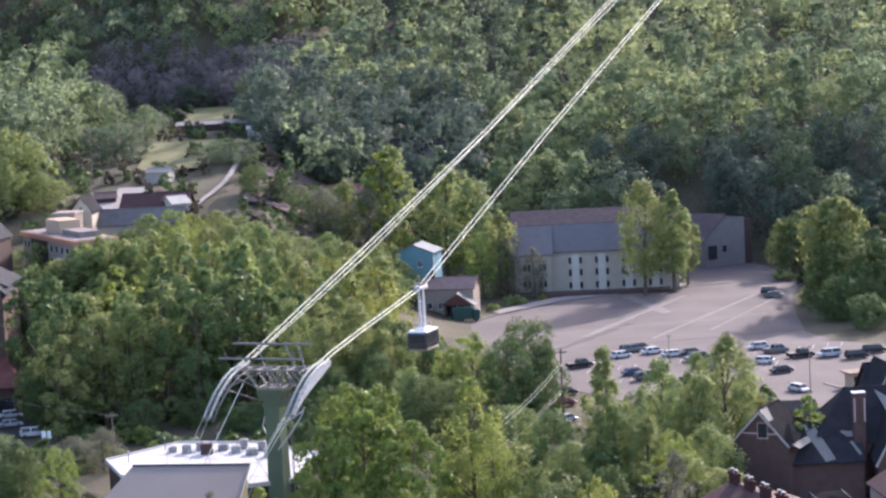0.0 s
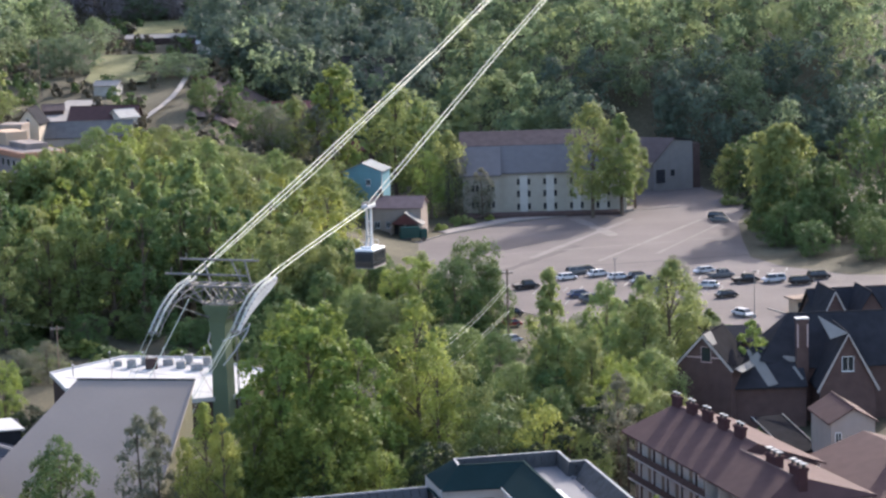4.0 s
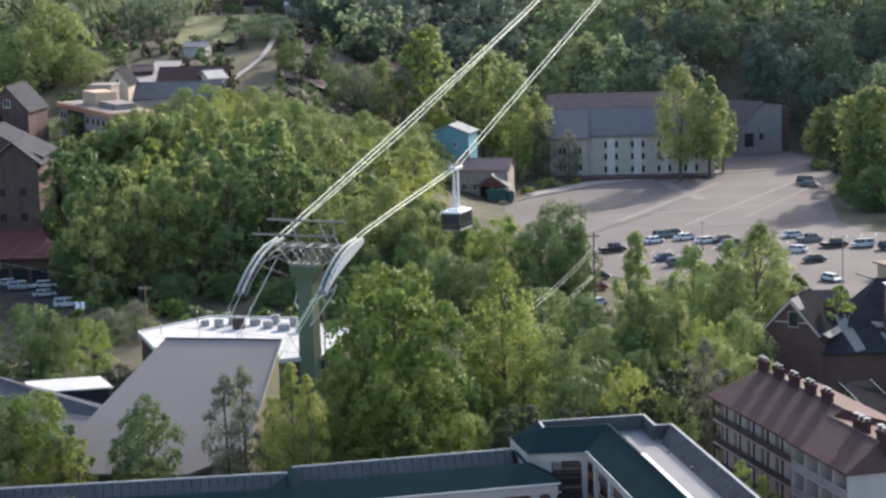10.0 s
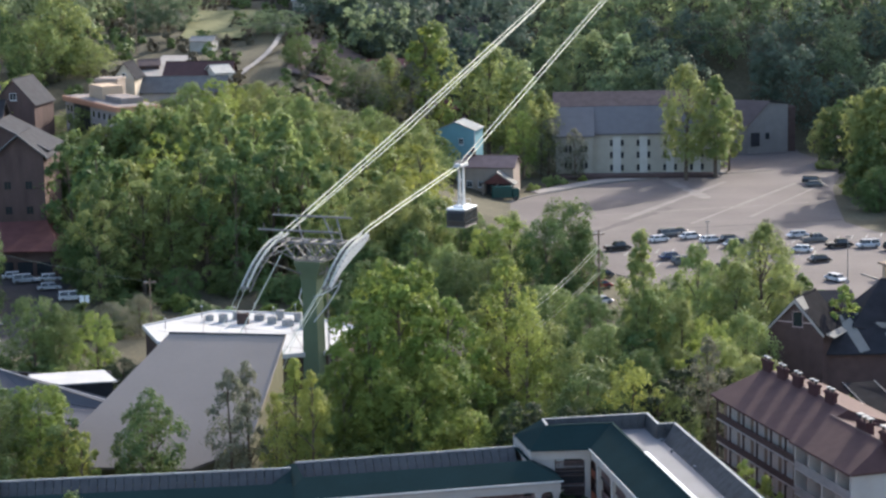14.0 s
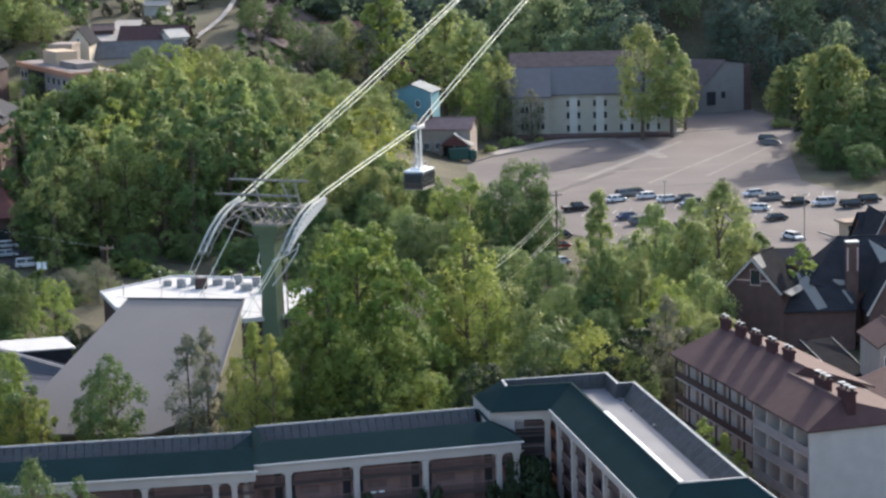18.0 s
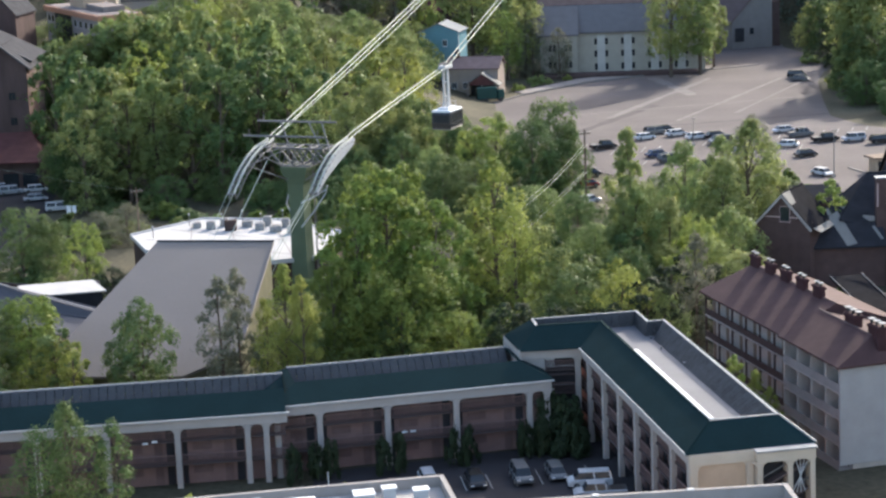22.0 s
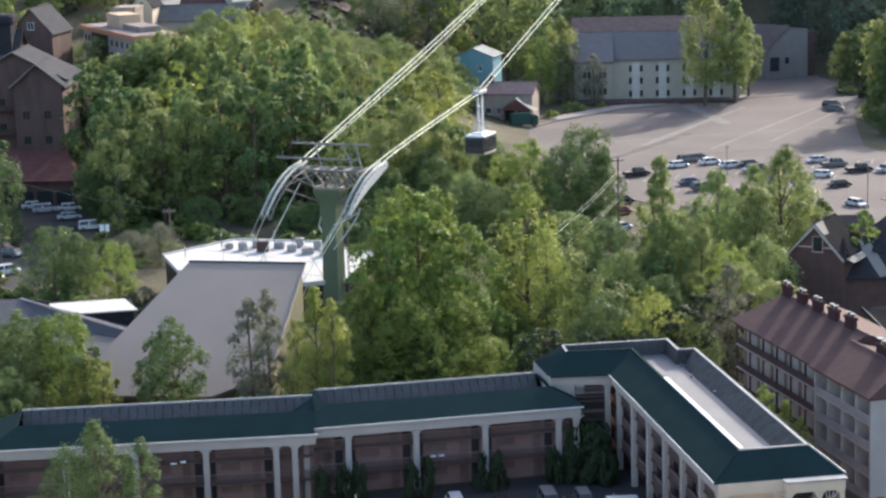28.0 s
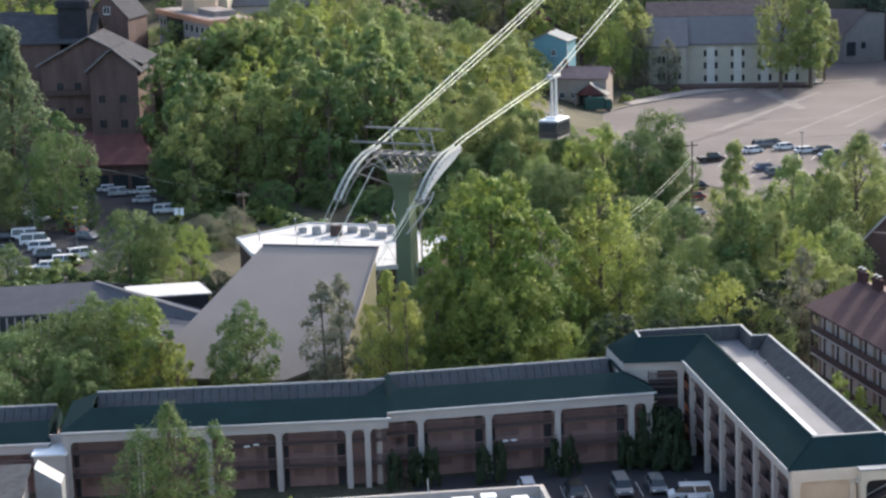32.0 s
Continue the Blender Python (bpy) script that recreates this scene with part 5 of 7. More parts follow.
def lodge_motel():
    """The brown-roofed motel with galleries and a row of chimneys."""
    root = thing("lodge_motel", pose(31.7, 254.2, 0, 0, 0, -74.8), "four-storey motel with brown shingle roof, galleries and chimneys", "motel")
    h, n = 2.85, 4
    eave = h * n
    # far range with open galleries
    part("wall", Solid().box(0.3, 24, 0.8, 13.5, 0, eave), M["tanwall"], root)
    for i in range(n):
        z = i * h
        if i:
            part("gallery_floor", Solid().box(0, 24, -0.1, 1.6, z - 0.18, z), M["stucco"], root)
            part("railing", Solid().box(0, 24, -0.08, 0.0, z + 0.05, z + 0.85), M["darkbrown"], root, "dark slatted gallery railing")
        for k in range(6):
            x = 4.0 * k
            part("post", Solid().box(x, x + 0.2, -0.1, 0.1, z, z + h - 0.18), M["darkbrown"], root)
            part("door", Solid().box(x + 0.5, x + 1.3, 0.74, 0.82, z, z + 2.05), M["wood"], root)
            part("vent_slot", Solid().box(x + 2.0, x + 3.0, 0.74, 0.81, z + 2.0, z + 2.2), M["dark"], root)
    # near range with paired balconies
    part("wall", Solid().box(24, 38, 0.9, 12.0, 0, eave), M["tanwall"], root)
    for i in range(n):
        z = i * h
        part("gallery_floor", Solid().box(24, 38, -0.75, 0.9, z - 0.16, z + 0.02), M["stucco"], root)
        part("railing", Solid().box(24.1, 37.9, -0.74, -0.68, z + 0.02, z + 0.95), M["railgrey"], root, "grey balcony railing")
        for k in range(4):
            x = 24 + 3.5 * k
            part("balcony_wall", Solid().box(x, x + 0.25, -0.7, 0.9, z + 0.02, z + h - 0.16), M["tanwall"], root)
            part("door", Solid().box(x + 0.8, x + 2.6, 0.82, 0.92, z + 0.05, z + 2.1), M["glass"], root, "dark glass balcony door")
    part("end_wall", Solid().box(38, 38.3, -0.75, 12.2, 0.6, eave + 0.2), M["greyend"], root, "plain pale grey end wall")
    for z in (eave - 1.9, eave - 4.7):
        window(root, 9.0, z, 1.6, 1.0, 38.3, side="x", out=1)
    # roofs
    r1, r2 = 5.65, 3.9
    t1, t2 = eave + 2.95, eave + 2.35
    part("roof", Solid().slab([(-0.5, -0.7, eave - 0.2), (24.2, -0.7, eave - 0.2), (24.2, r1, t1), (1.6, r1, t1)], 0.22, (0, 0, 1)), M["brownroof"], root, "brown shingle roof slope")
    part("roof", Solid().slab([(24.2, 14.2, eave - 0.1), (-0.5, 14.2, eave - 0.1), (1.6, r1, t1), (24.2, r1, t1)], 0.22, (0, 0, 1)), M["brownroof"], root)
    part("roof", Solid().slab([(-0.5, 14.2, eave - 0.1), (-0.5, -0.7, eave - 0.2), (1.6, r1, t1)], 0.22, (0, 0, 1)), M["brownroof"], root, "hipped brown roof end")
    part("roof", Solid().slab([(23.6, -1.2, eave - 0.1), (38.7, -1.2, eave - 0.1), (36.4, r2, t2), (23.6, r2, t2)], 0.22, (0, 0, 1)), M["brownroof"], root, "brown shingle roof slope")
    part("roof", Solid().slab([(38.7, 12.6, eave - 0.1), (23.6, 12.6, eave - 0.1), (23.6, r2, t2), (36.4, r2, t2)], 0.22, (0, 0, 1)), M["brownroof"], root)
    part("roof", Solid().slab([(38.7, -1.2, eave - 0.1), (38.7, 12.6, eave - 0.1), (36.4, r2, t2)], 0.22, (0, 0, 1)), M["brownroof"], root, "hipped brown roof end")
    part("gable_wall", Solid().slab([(24.15, 0.5, eave), (24.15, r1, t1), (24.15, 13.5, eave)], 0.2, (-1, 0, 0)), M["brownroof"], root)
    part("ridge_cap", Solid().tube([(1.6, r1, t1 + 0.2), (24.2, r1, t1 + 0.2)], 0.12), M["rail"], root)
    part("ridge_cap", Solid().tube([(23.6, r2, t2 + 0.2), (36.4, r2, t2 + 0.2)], 0.12), M["rail"], root)
    for k in range(5):
        brick_chimney(root, 2.4 + 4.4 * k, r1 - 0.1, eave + 1.6, eave + 4.4, 2.1, 0.6, 2, mat_name="maroon", pot_h=0.3)
    for k, x in enumerate((31.0, 36.6)):
        brick_chimney(root, x, r2 + 0.5, eave + 0.6, eave + 3.7, 2.4, 1.0, 3, mat_name="maroon", pot_h=0.4)
    # rear range, seen over the ridge
    part("wall", Solid().box(14, 34, 18.2, 29.7, 0, eave - 1.6), M["tanwall"], root)
    part("roof", Solid().slab([(13.5, 15.6, eave - 2.5), (36, 15.6, eave - 2.5), (36, 24.7, eave + 0.3), (13.5, 24.7, eave + 0.3)], 0.22, (0, 0, 1)), M["brownroof"], root, "brown shingle roof slope")
    part("roof", Solid().slab([(36, 33.7, eave - 2.5), (13.5, 33.7, eave - 2.5), (13.5, 24.7, eave + 0.3), (36, 24.7, eave + 0.3)], 0.22, (0, 0, 1)), M["brownroof"], root)
    brick_chimney(root, 25.0, 23.2, eave - 1.1, eave + 2.3, 1.6, 1.8, 3)


M["maroon"] = mat("maroon_brick", (0.055, 0.026, 0.028), 0.85, var=0.25, scale=1.2, fine=10)
M["roofgrey"] = mat("grey_brown_shingle", (0.024, 0.0245, 0.026), 0.9, var=0.3)
M["dullroof"] = mat("dull_pinkish_roof", (0.215, 0.18, 0.165), 0.9, var=0.25)
M["greyshingle"] = mat("mid_grey_shingle", (0.125, 0.118, 0.116), 0.9, var=0.2)
M["pinktrim"] = mat("dull_pink_trim", (0.45, 0.32, 0.30), 0.8, var=0.1)
M["blockwall"] = mat("dull_beige_render", (0.29, 0.25, 0.235), 0.85, var=0.1)
M["annexroof"] = mat("faded_brown_shingle", (0.12, 0.09, 0.086), 0.9, var=0.15)
M["pinkroof"] = mat("faded_red_shingle", (0.2, 0.138, 0.128), 0.9, var=0.2)
M["dulltan"] = mat("dull_tan_siding", (0.31, 0.25, 0.21), 0.85, var=0.15)
M["tanwall"] = mat("tan_render", (0.44, 0.385, 0.345), 0.85, var=0.14)
M["greyend"] = mat("grey_render", (0.36, 0.33, 0.315), 0.85, var=0.09)
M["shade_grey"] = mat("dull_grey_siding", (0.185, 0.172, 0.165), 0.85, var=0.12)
# Porch shingle, and the painted sunlight on the brick house roofs
M["valley"] = mat("pale_shingle_and_sun", (0.20, 0.19, 0.175), 0.85, var=0.12)
M["stonewall"] = mat("pale_stone", (0.40, 0.37, 0.33), 0.9, var=0.2)
M["path"] = mat("pale_gravel", (0.27, 0.245, 0.225), 0.95, var=0.2)
M["meadow"] = mat("spring_meadow", (0.10, 0.115, 0.04), 0.95, var=0.4, scale=0.12, fine=1.5, tint=(0.17, 0.16, 0.08), bump=0.4)
M["soil"] = mat("leaf_litter", (0.105, 0.078, 0.075), 0.95, var=0.35, scale=0.15, fine=1.2, bump=0.4)
M["redroof"] = mat("dull_red_roof", (0.13, 0.055, 0.05), 0.85, var=0.2)
M["rust"] = mat("rust_red_roof", (0.125, 0.088, 0.08), 0.85, var=0.25)
lodge_motel()


def brick_house():
    root = thing("brick_house", pose(0, 0, 0), "dark brick house with steep slate gables and white trim", "house")
    # main range, hipped towards the wing
    gable_walls(root, 63.0, 78, 304, 316, 8.3, 6.4, True, M["brick"])
    gable_roof(root, 63.0, 78, 304, 316, 8.3, 6.4, True, M["darkroof"], label="steep dark slate roof")
    part("roof", Solid().slab([(57.4, 303.6, 9.2), (62.6, 303.6, 7.9), (62.6, 310, 14.7)], 0.2, (0, 0.3, 1)), M["darkroof"], root, "dark slate hip")
    part("roof", Solid().slab([(57.4, 303.6, 9.2), (62.6, 310, 14.7), (57.8, 316, 8.8)], 0.2, (0, 0, 1)), M["darkroof"], root, "dark slate hip")
    part("wall", Solid().box(59, 62.6, 304, 315.6, 0, 7.6), M["brick"], root)
    part("rear_roof", Solid().slab([(51, 316.5, 9.6), (60.5, 316.5, 9.6), (60.5, 321, 11.4), (51, 321, 11.4)], 0.25), M["darkroof"], root, "low dark roof behind")
    part("rear_wall", Solid().box(51.3, 60.2, 317, 321, 0, 9.6), M["brick"], root)
    # gabled front wing, turned aside
    wing = thing("brick_wing", pose(48.66, 300.6, 0, 0, 0, -30), "dark brick gabled wing with white-framed window and slate roof", "house")
    hw, ev, rise = 4.1, 9.6, 4.35
    gable_walls(wing, -hw, hw, 0, 7.6, ev, rise, False, M["brick"])
    # this roof's colour carries the shade lying on the wing
    gable_roof(wing, -hw, hw, 0, 7.6, ev, rise, False, M["slate_darkened"])
    # pale strip put in as sunlight along the eave
    part("sun_strip", Solid().slab([(4.5, 0.2, ev - 0.3), (4.5, 7.8, ev - 0.3), (5.5, 7.8, ev - 0.9), (5.5, 0.8, ev - 0.9)], 0.1), M["valley"], wing, "pale strip painted as sunlight along the eave")
    k = rise / hw
    for s in (-1, 1):
        part("bargeboard", Solid().slab([(s * (hw + 0.55), -0.58, ev - k * 0.55), (0, -0.58, ev + rise + 0.12), (0, -0.58, ev + rise - 0.36), (s * (hw + 0.2), -0.58, ev - k * 0.62)], 0.12, (0, 1, 0)), M["stucco"], wing, "pale bargeboard")
    window(wing, -0.35, 10.1, 1.4, 2.1, 0.0, bars=0, frame_mat="pinktrim")
    for x0, x1 in ((-2.6, -0.45), (1.2, 2.8)):
        part("string_course", Solid().box(x0, x1, -0.12, 0.0, 10.6, 10.78), M["pinktrim"], wing)
    # sunlight beside the gable, painted as a pale strip
    part("sun_strip", Solid().slab([(0.05, -0.5, ev + rise + 0.2), (1.5, -0.5, ev + rise + 0.2 - 1.5 * k), (1.5, 1.3, ev + rise + 0.2 - 1.5 * k), (0.05, 2.6, ev + rise + 0.2)], 0.08, (0, 0, 1)), M["valley"], wing, "pale strip painted as sunlight beside the gable")
    # second gable and its wing
    gable_walls(root, 65.0, 73.0, 298.5, 310, 6.5, 7.2, False, M["brick"])
    gable_roof(root, 65.0, 73.0, 298.5, 310, 6.5, 7.2, False, M["darkroof"])
    for s, x in ((1, 65.0), (-1, 73.0)):
        part("bargeboard", Solid().slab([(x - s * 0.6, 297.95, 5.6), (69.0, 297.95, 13.9), (69.0, 297.95, 13.55), (x - s * 0.3, 297.95, 5.4)], 0.12, (0, 1, 0)), M["stucco"], root, "pale bargeboard")
    window(root, 68.2, 8.4, 1.6, 2.0, 298.5)
    # low front range between the gables
    part("wall", Solid().box(52.2, 63.4, 300.5, 304, 0, 6.2), M["brick"], root)
    part("roof", Solid().slab([(52.3, 299.8, 5.9), (63.5, 299.8, 5.9), (63.5, 306.5, 10.6), (52.3, 306.5, 10.6)], 0.2, (0, 0, 1)), M["darkroof"], root)
    # pale strips that paint patches of sunlight in the valleys of the low roof
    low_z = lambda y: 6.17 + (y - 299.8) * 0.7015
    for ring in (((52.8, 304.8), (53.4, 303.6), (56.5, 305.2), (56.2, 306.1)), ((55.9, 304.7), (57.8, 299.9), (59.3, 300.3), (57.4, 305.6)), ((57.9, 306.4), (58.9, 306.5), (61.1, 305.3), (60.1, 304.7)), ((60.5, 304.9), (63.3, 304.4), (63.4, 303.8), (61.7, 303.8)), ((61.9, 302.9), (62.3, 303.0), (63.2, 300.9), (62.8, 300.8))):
        part("sun_strip", Solid().slab([(x, y, low_z(y)) for x, y in ring], 0.1), M["valley"], root, "pale strip painted as sunlight in a roof valley")
    # a sunlit roof slope, painted as a pale piece
    part("sun_strip", Solid().slab([(65.9, 304.0, 15.55), (66.54, 298.8, 13.1), (68.9, 298.2, 13.95)], 0.12), M["valley"], root, "pale piece painted as sunlight on a roof slope")
    brick_chimney(root, 63.4, 303.4, 6.0, 15.3, 1.7, 1.3, 0)
    for x in (62.68, 64.12):
        part("chimney_trim", Solid().box(x - 0.1, x + 0.1, 302.62, 302.76, 11.2, 14.6), M["pinktrim"], root)
    # rear house further up the lane
    back = thing("brick_house", pose(73.4, 338, 0, 0, 0, 4), "dark brick house with steep gables behind another", "house")
    gable_walls(back, -1.6, 16, -6, 6, 8.0, 5.4, True, M["brick"])
    gable_roof(back, -1.6, 16, -6, 6, 8.0, 5.4, True, M["darkroof"])
    gable_walls(back, -2.3, 2.3, -9, 0, 10.3, 4.1, False, M["brick"])
    gable_roof(back, -2.3, 2.3, -9, 0, 10.3, 4.1, False, M["darkroof"])
    for sd in (-1, 1):
        part("bargeboard", Solid().slab([(sd * 2.8, -9.5, 9.4), (0, -9.5, 14.75), (0, -9.5, 14.35), (sd * 2.5, -9.5, 9.3)], 0.1, (0, 1, 0)), M["stucco"], back, "pale bargeboard")
    gable_walls(back, 3.2, 9.2, -8, 0, 9.4, 4.6, False, M["brick"])
    gable_roof(back, 3.2, 9.2, -8, 0, 9.4, 4.6, False, M["darkroof"])
    window(back, 5.2, 9.2, 1.5, 1.9, -8.0)
    window(back, -0.6, 8.2, 1.2, 1.6, -9.0)


brick_house()


def cottage(x, y, rz, L, D, eave, rise, wall, roof, label, along_x=True, z=None, wins=(), base=-2.0, name="house", group=""):
    root = thing(name, pose(x, y, ground_z(x, y) if z is None else z, 0, 0, rz), label, "house", group)
    gable_walls(root, 0, L, 0, D, eave, rise, along_x, M[wall], base)
    gable_roof(root, 0, L, 0, D, eave, rise, along_x, M[roof])
    for wx, wz, ww, wh in wins:
        window(root, wx, wz, ww, wh, 0.0)
    return root


cottage(59.3, 266.0, 4, 5.8, 9, 8.6, 1.7, "blockwall", "brownroof", "small beige rendered house with brown roof", along_x=False, z=0, wins=((0.6, 5.8, 0.7, 1.4), (3.3, 5.6, 1.3, 1.4)))
glass = thing("lean_to_frame", pose(55.2, 273.5, 0, 0, 0, 12), "dark glazed lean-to with pale rafters", "shed")
part("wall", Solid().box(0, 4.6, 0, 12, 0, 2.6), M["darkbrown"], glass)
part("roof", Solid().slab([(-0.2, -0.2, 3.0), (4.8, -0.2, 3.0), (4.8, 12.2, 5.2), (-0.2, 12.2, 5.2)], 0.15), M["slate_darkened"], glass)
for x in (0.0, 4.6):
    part("rafter", Solid().tube([(x, -0.3, 3.1), (x, 12.3, 5.3)], 0.06), M["stucco"], glass)


def inn():
    """The pale yellow four-storey inn behind the parking lot."""
    root = thing("inn", pose(27.0, 548.5, 0, 0, 0, -3.5), "pale yellow four-storey inn with blue-grey roof", "building")
    ev = 10.6
    part("wall", Solid().box(9.4, 42, 0, 14, -1, ev), M["yellowwall"], root)
    part("wall", Solid().box(0, 9.4, -3.0, 14, -1, ev), M["yellowwall"], root)
    part("roof", Solid().slab([(-0.8, -3.8, ev - 0.5), (9.9, -3.8, ev - 0.5), (9.9, 6.5, ev + 6.0), (-0.8, 6.5, ev + 6.0)], 0.3, (0, 0, 1)), M["blueroof"], root, "blue-grey shingle roof slope")
    part("roof", Solid().slab([(9.9, -0.8, ev - 0.3), (42.8, -0.8, ev - 0.3), (42.8, 6.5, ev + 6.0), (9.9, 6.5, ev + 6.0)], 0.3, (0, 0, 1)), M["blueroof"], root, "blue-grey shingle roof slope")
    part("upper_roof", Solid().slab([(-0.8, 6.5, ev + 6.1), (42.8, 6.5, ev + 6.1), (42.8, 12.5, ev + 9.4), (-0.8, 12.5, ev + 9.4)], 0.3, (0, 0, 1)), M["rust"], root, "dark red-brown upper roof slope")
    part("upper_wall", Solid().box(0, 42, 6.9, 18, 4, ev + 6.0), M["darkbrown"], root)
    part("upper_roof", Solid().slab([(42.8, 12.5, ev + 9.4), (42.8, 18.5, ev + 5.8), (-0.8, 18.5, ev + 5.8), (-0.8, 12.5, ev + 9.4)], 0.3, (0, 0, 1)), M["rust"], root)
    for x in (2.2, 3.3, 6.2, 7.3):
        for z in (2.0, 6.2):
            window(root, x, z, 0.8, 1.6, -3.0, bars=0, frame_mat="yellowwall")
    for x in (14.6, 21.4, 28.2, 35.0):
        part("pilaster", Solid().box(x, x + 2.0, -0.25, 0.0, -0.5, ev - 0.8), M["baystrip"], root, "pale panelled bay strip")
        for dx in (-0.75, 2.0):
            for z in (0.9, 4.2, 7.3):
                window(root, x + dx, z, 0.75, 1.6, 0.0, bars=0, frame_mat="yellowwall")
    part("hedge_bank", Solid().box(-1, 40, -9.0, -4.5, -0.5, 1.0, 0.4), M["darkbrown"], root, "dark mulched bank below the inn")
    ann = thing("annex", pose(81.2, 583, 0, 0, 0, 0), "grey gabled annex with a dark garage opening", "building")
    front = [(0, 0, -1), (11.4, 4, -1), (11.4, 4, 13.2), (6.2, 2.2, 14.0), (0, 0, 7.9)]
    part("wall", Solid().slab(front, 0.35, (-0.33, 0.94, 0)), M["shade_grey"], ann, "grey boarded gable wall")
    part("roof", Solid().slab([(-0.5, -0.6, 7.3), (6.1, 1.5, 14.2), (-6.0, 9.5, 14.2), (-12.6, 7.4, 7.3)], 0.3, (0, 0, 1)), M["annexroof"], ann, "faded grey-brown roof slope")
    part("roof", Solid().slab([(6.1, 1.5, 14.2), (11.9, 3.6, 13.4), (-0.2, 11.6, 13.4), (-6.0, 9.5, 14.2)], 0.3, (0, 0, 1)), M["darkroof"], ann, "dark slate roof slope")
    part("side_wall", Solid().slab([(-12, 8, -1), (0, 0, -1), (0, 0, 7.5), (-12, 8, 7.5)], 0.3, (0.55, 0.83, 0)), M["shade_grey"], ann)
    part("rear_wall", Solid().box(11.6, 13.6, 5.0, 9.0, -1, 12.4), M["darkbrown"], ann, "dark timber rear bay")
    part("garage_door", Solid().slab([(0.7, 0.1, 2.2), (3.2, 0.98, 2.2), (3.2, 0.98, 5.9), (0.7, 0.1, 5.9)], 0.12, (0.33, -0.94, 0)), M["dark"], ann)
    part("window", Solid().slab([(4.9, 1.6, 4.0), (6.0, 1.99, 4.0), (6.0, 1.99, 5.7), (4.9, 1.6, 5.7)], 0.1, (0.33, -0.94, 0)), M["glass"], ann)


inn()


def valley_houses():
    blue = cottage(-3.5, 526.0, -15, 9.7, 8.5, 14.7, 1.9, "cyan", "slate", "faded blue clapboard house with blue-grey low-pitched roof", along_x=False, z=0, wins=((1.4, 11.2, 1.0, 1.5), (5.8, 11.2, 1.0, 1.5)))
    part("corner_board", Solid().box(9.62, 9.78, -0.08, 0.08, 0, 14.6), M["pale"], blue)
    for z in np.arange(8.0, 14.6, 0.8):
        part("clapboard", Solid().box(-0.03, 9.73, -0.05, 0.0, z, z + 0.07), M["cyan"], blue)
    tan = cottage(2.6, 512, -12, 12.5, 9.0, 7.2, 2.1, "dulltan", "pinkroof", "tan house with faded red roof and a gabled porch", z=0, wins=((1.2, 2.4, 1.2, 1.4), (4.0, 2.4, 1.2, 1.4)))
    part("porch_roof", Solid().slab([(5.0, -4.2, 3.6), (9.2, -4.2, 6.6), (9.2, 0.5, 6.6), (5.0, 0.5, 3.6)], 0.2).slab([(9.2, -4.2, 6.6), (13.6, -4.2, 3.6), (13.6, 0.5, 3.6), (9.2, 0.5, 6.6)], 0.2), M["valley"], tan, "pale gabled porch roof")
    part("porch_gable", Solid().slab([(5.8, -4.0, 3.7), (9.2, -4.0, 6.2), (12.8, -4.0, 3.7)], 0.15, (0, 1, 0)), M["redroof"], tan)
    for x in (5.8, 9.3, 12.8):
        part("porch_post", Solid().box(x - 0.18, x + 0.18, -4.1, -3.74, -0.4, 3.7), M["dulltan"], tan)
    # dark box painted in for the shade under the porch
    part("porch_shade", Solid().box(6.0, 12.6, -0.6, -0.1, 0, 3.2), M["dark"], tan)
    brick_chimney(tan, 2.0, 4.5, 7.2, 10.8, 1.0, 0.9, 1)
    # flat-roofed block with an orange band
    x, y = -88.5, 494
    o = thing("apartment_block", pose(x, y, ground_z(x, y), 0, 0, -62), "white apartment block with an orange roof band", "building")
    zt = 28.0 - ground_z(x, y)
    part("wall", Solid().box(0, 36, 0, 9, -16, zt - 1.1), M["blockwall"], o)
    part("wall", Solid().box(6.0, 17.0, -0.12, 0, -16, zt - 1.1), M["dark"], o, "dark sheet across the stair bay")
    part("roof_band", Solid().box(-0.6, 36.6, -0.6, 9.6, zt - 1.1, zt, 0.08), M["orange"], o, "orange fascia band round the roof")
    part("flat_roof", Solid().box(0, 36, 0, 9, zt + 0.004, zt + 0.1), M["dullroof"], o)
    part("roof_house", Solid().box(8, 17, 3, 8, zt + 0.1, zt + 3.0, 0.05), M["tan"], o)
    part("roof_house", Solid().box(19, 30, 3, 8, zt + 0.1, zt + 1.3, 0.05), M["dullroof"], o)
    for z in (zt - 3.4, zt - 6.2, zt - 9.0):
        for wx in (1.0, 3.4, 19.0, 22.5, 26.0, 29.5, 33.0):
            window(o, wx, z, 1.6, 1.4, 0.0, bars=0, frame_mat="stucco")
        for wy in (1.0, 3.8, 6.6):
            window(o, wy, z, 1.4, 1.4, 36.0, bars=0, side="x", out=1, frame_mat="stucco")
    # hillside village
    g = ground_z(-80, 512)
    flat = thing("flat_roofed_house", pose(-83.0, 503.0, g, 0, 0, -10), "dull tan flat-roofed house behind the apartment block", "house")
    part("wall", Solid().box(0, 5.4, 0, 6, -4, 30.4 - g), M["dulltan"], flat)
    part("parapet", Solid().box(-0.15, 5.55, -0.15, 6.15, 30.4 - g, 31.0 - g, 0.04), M["dulltan"], flat)
    window(flat, 0.8, 28.2 - g, 1.2, 1.3, 0.0, bars=0, frame_mat="stucco")
    window(flat, 3.3, 28.2 - g, 1.2, 1.3, 0.0, bars=0, frame_mat="stucco")
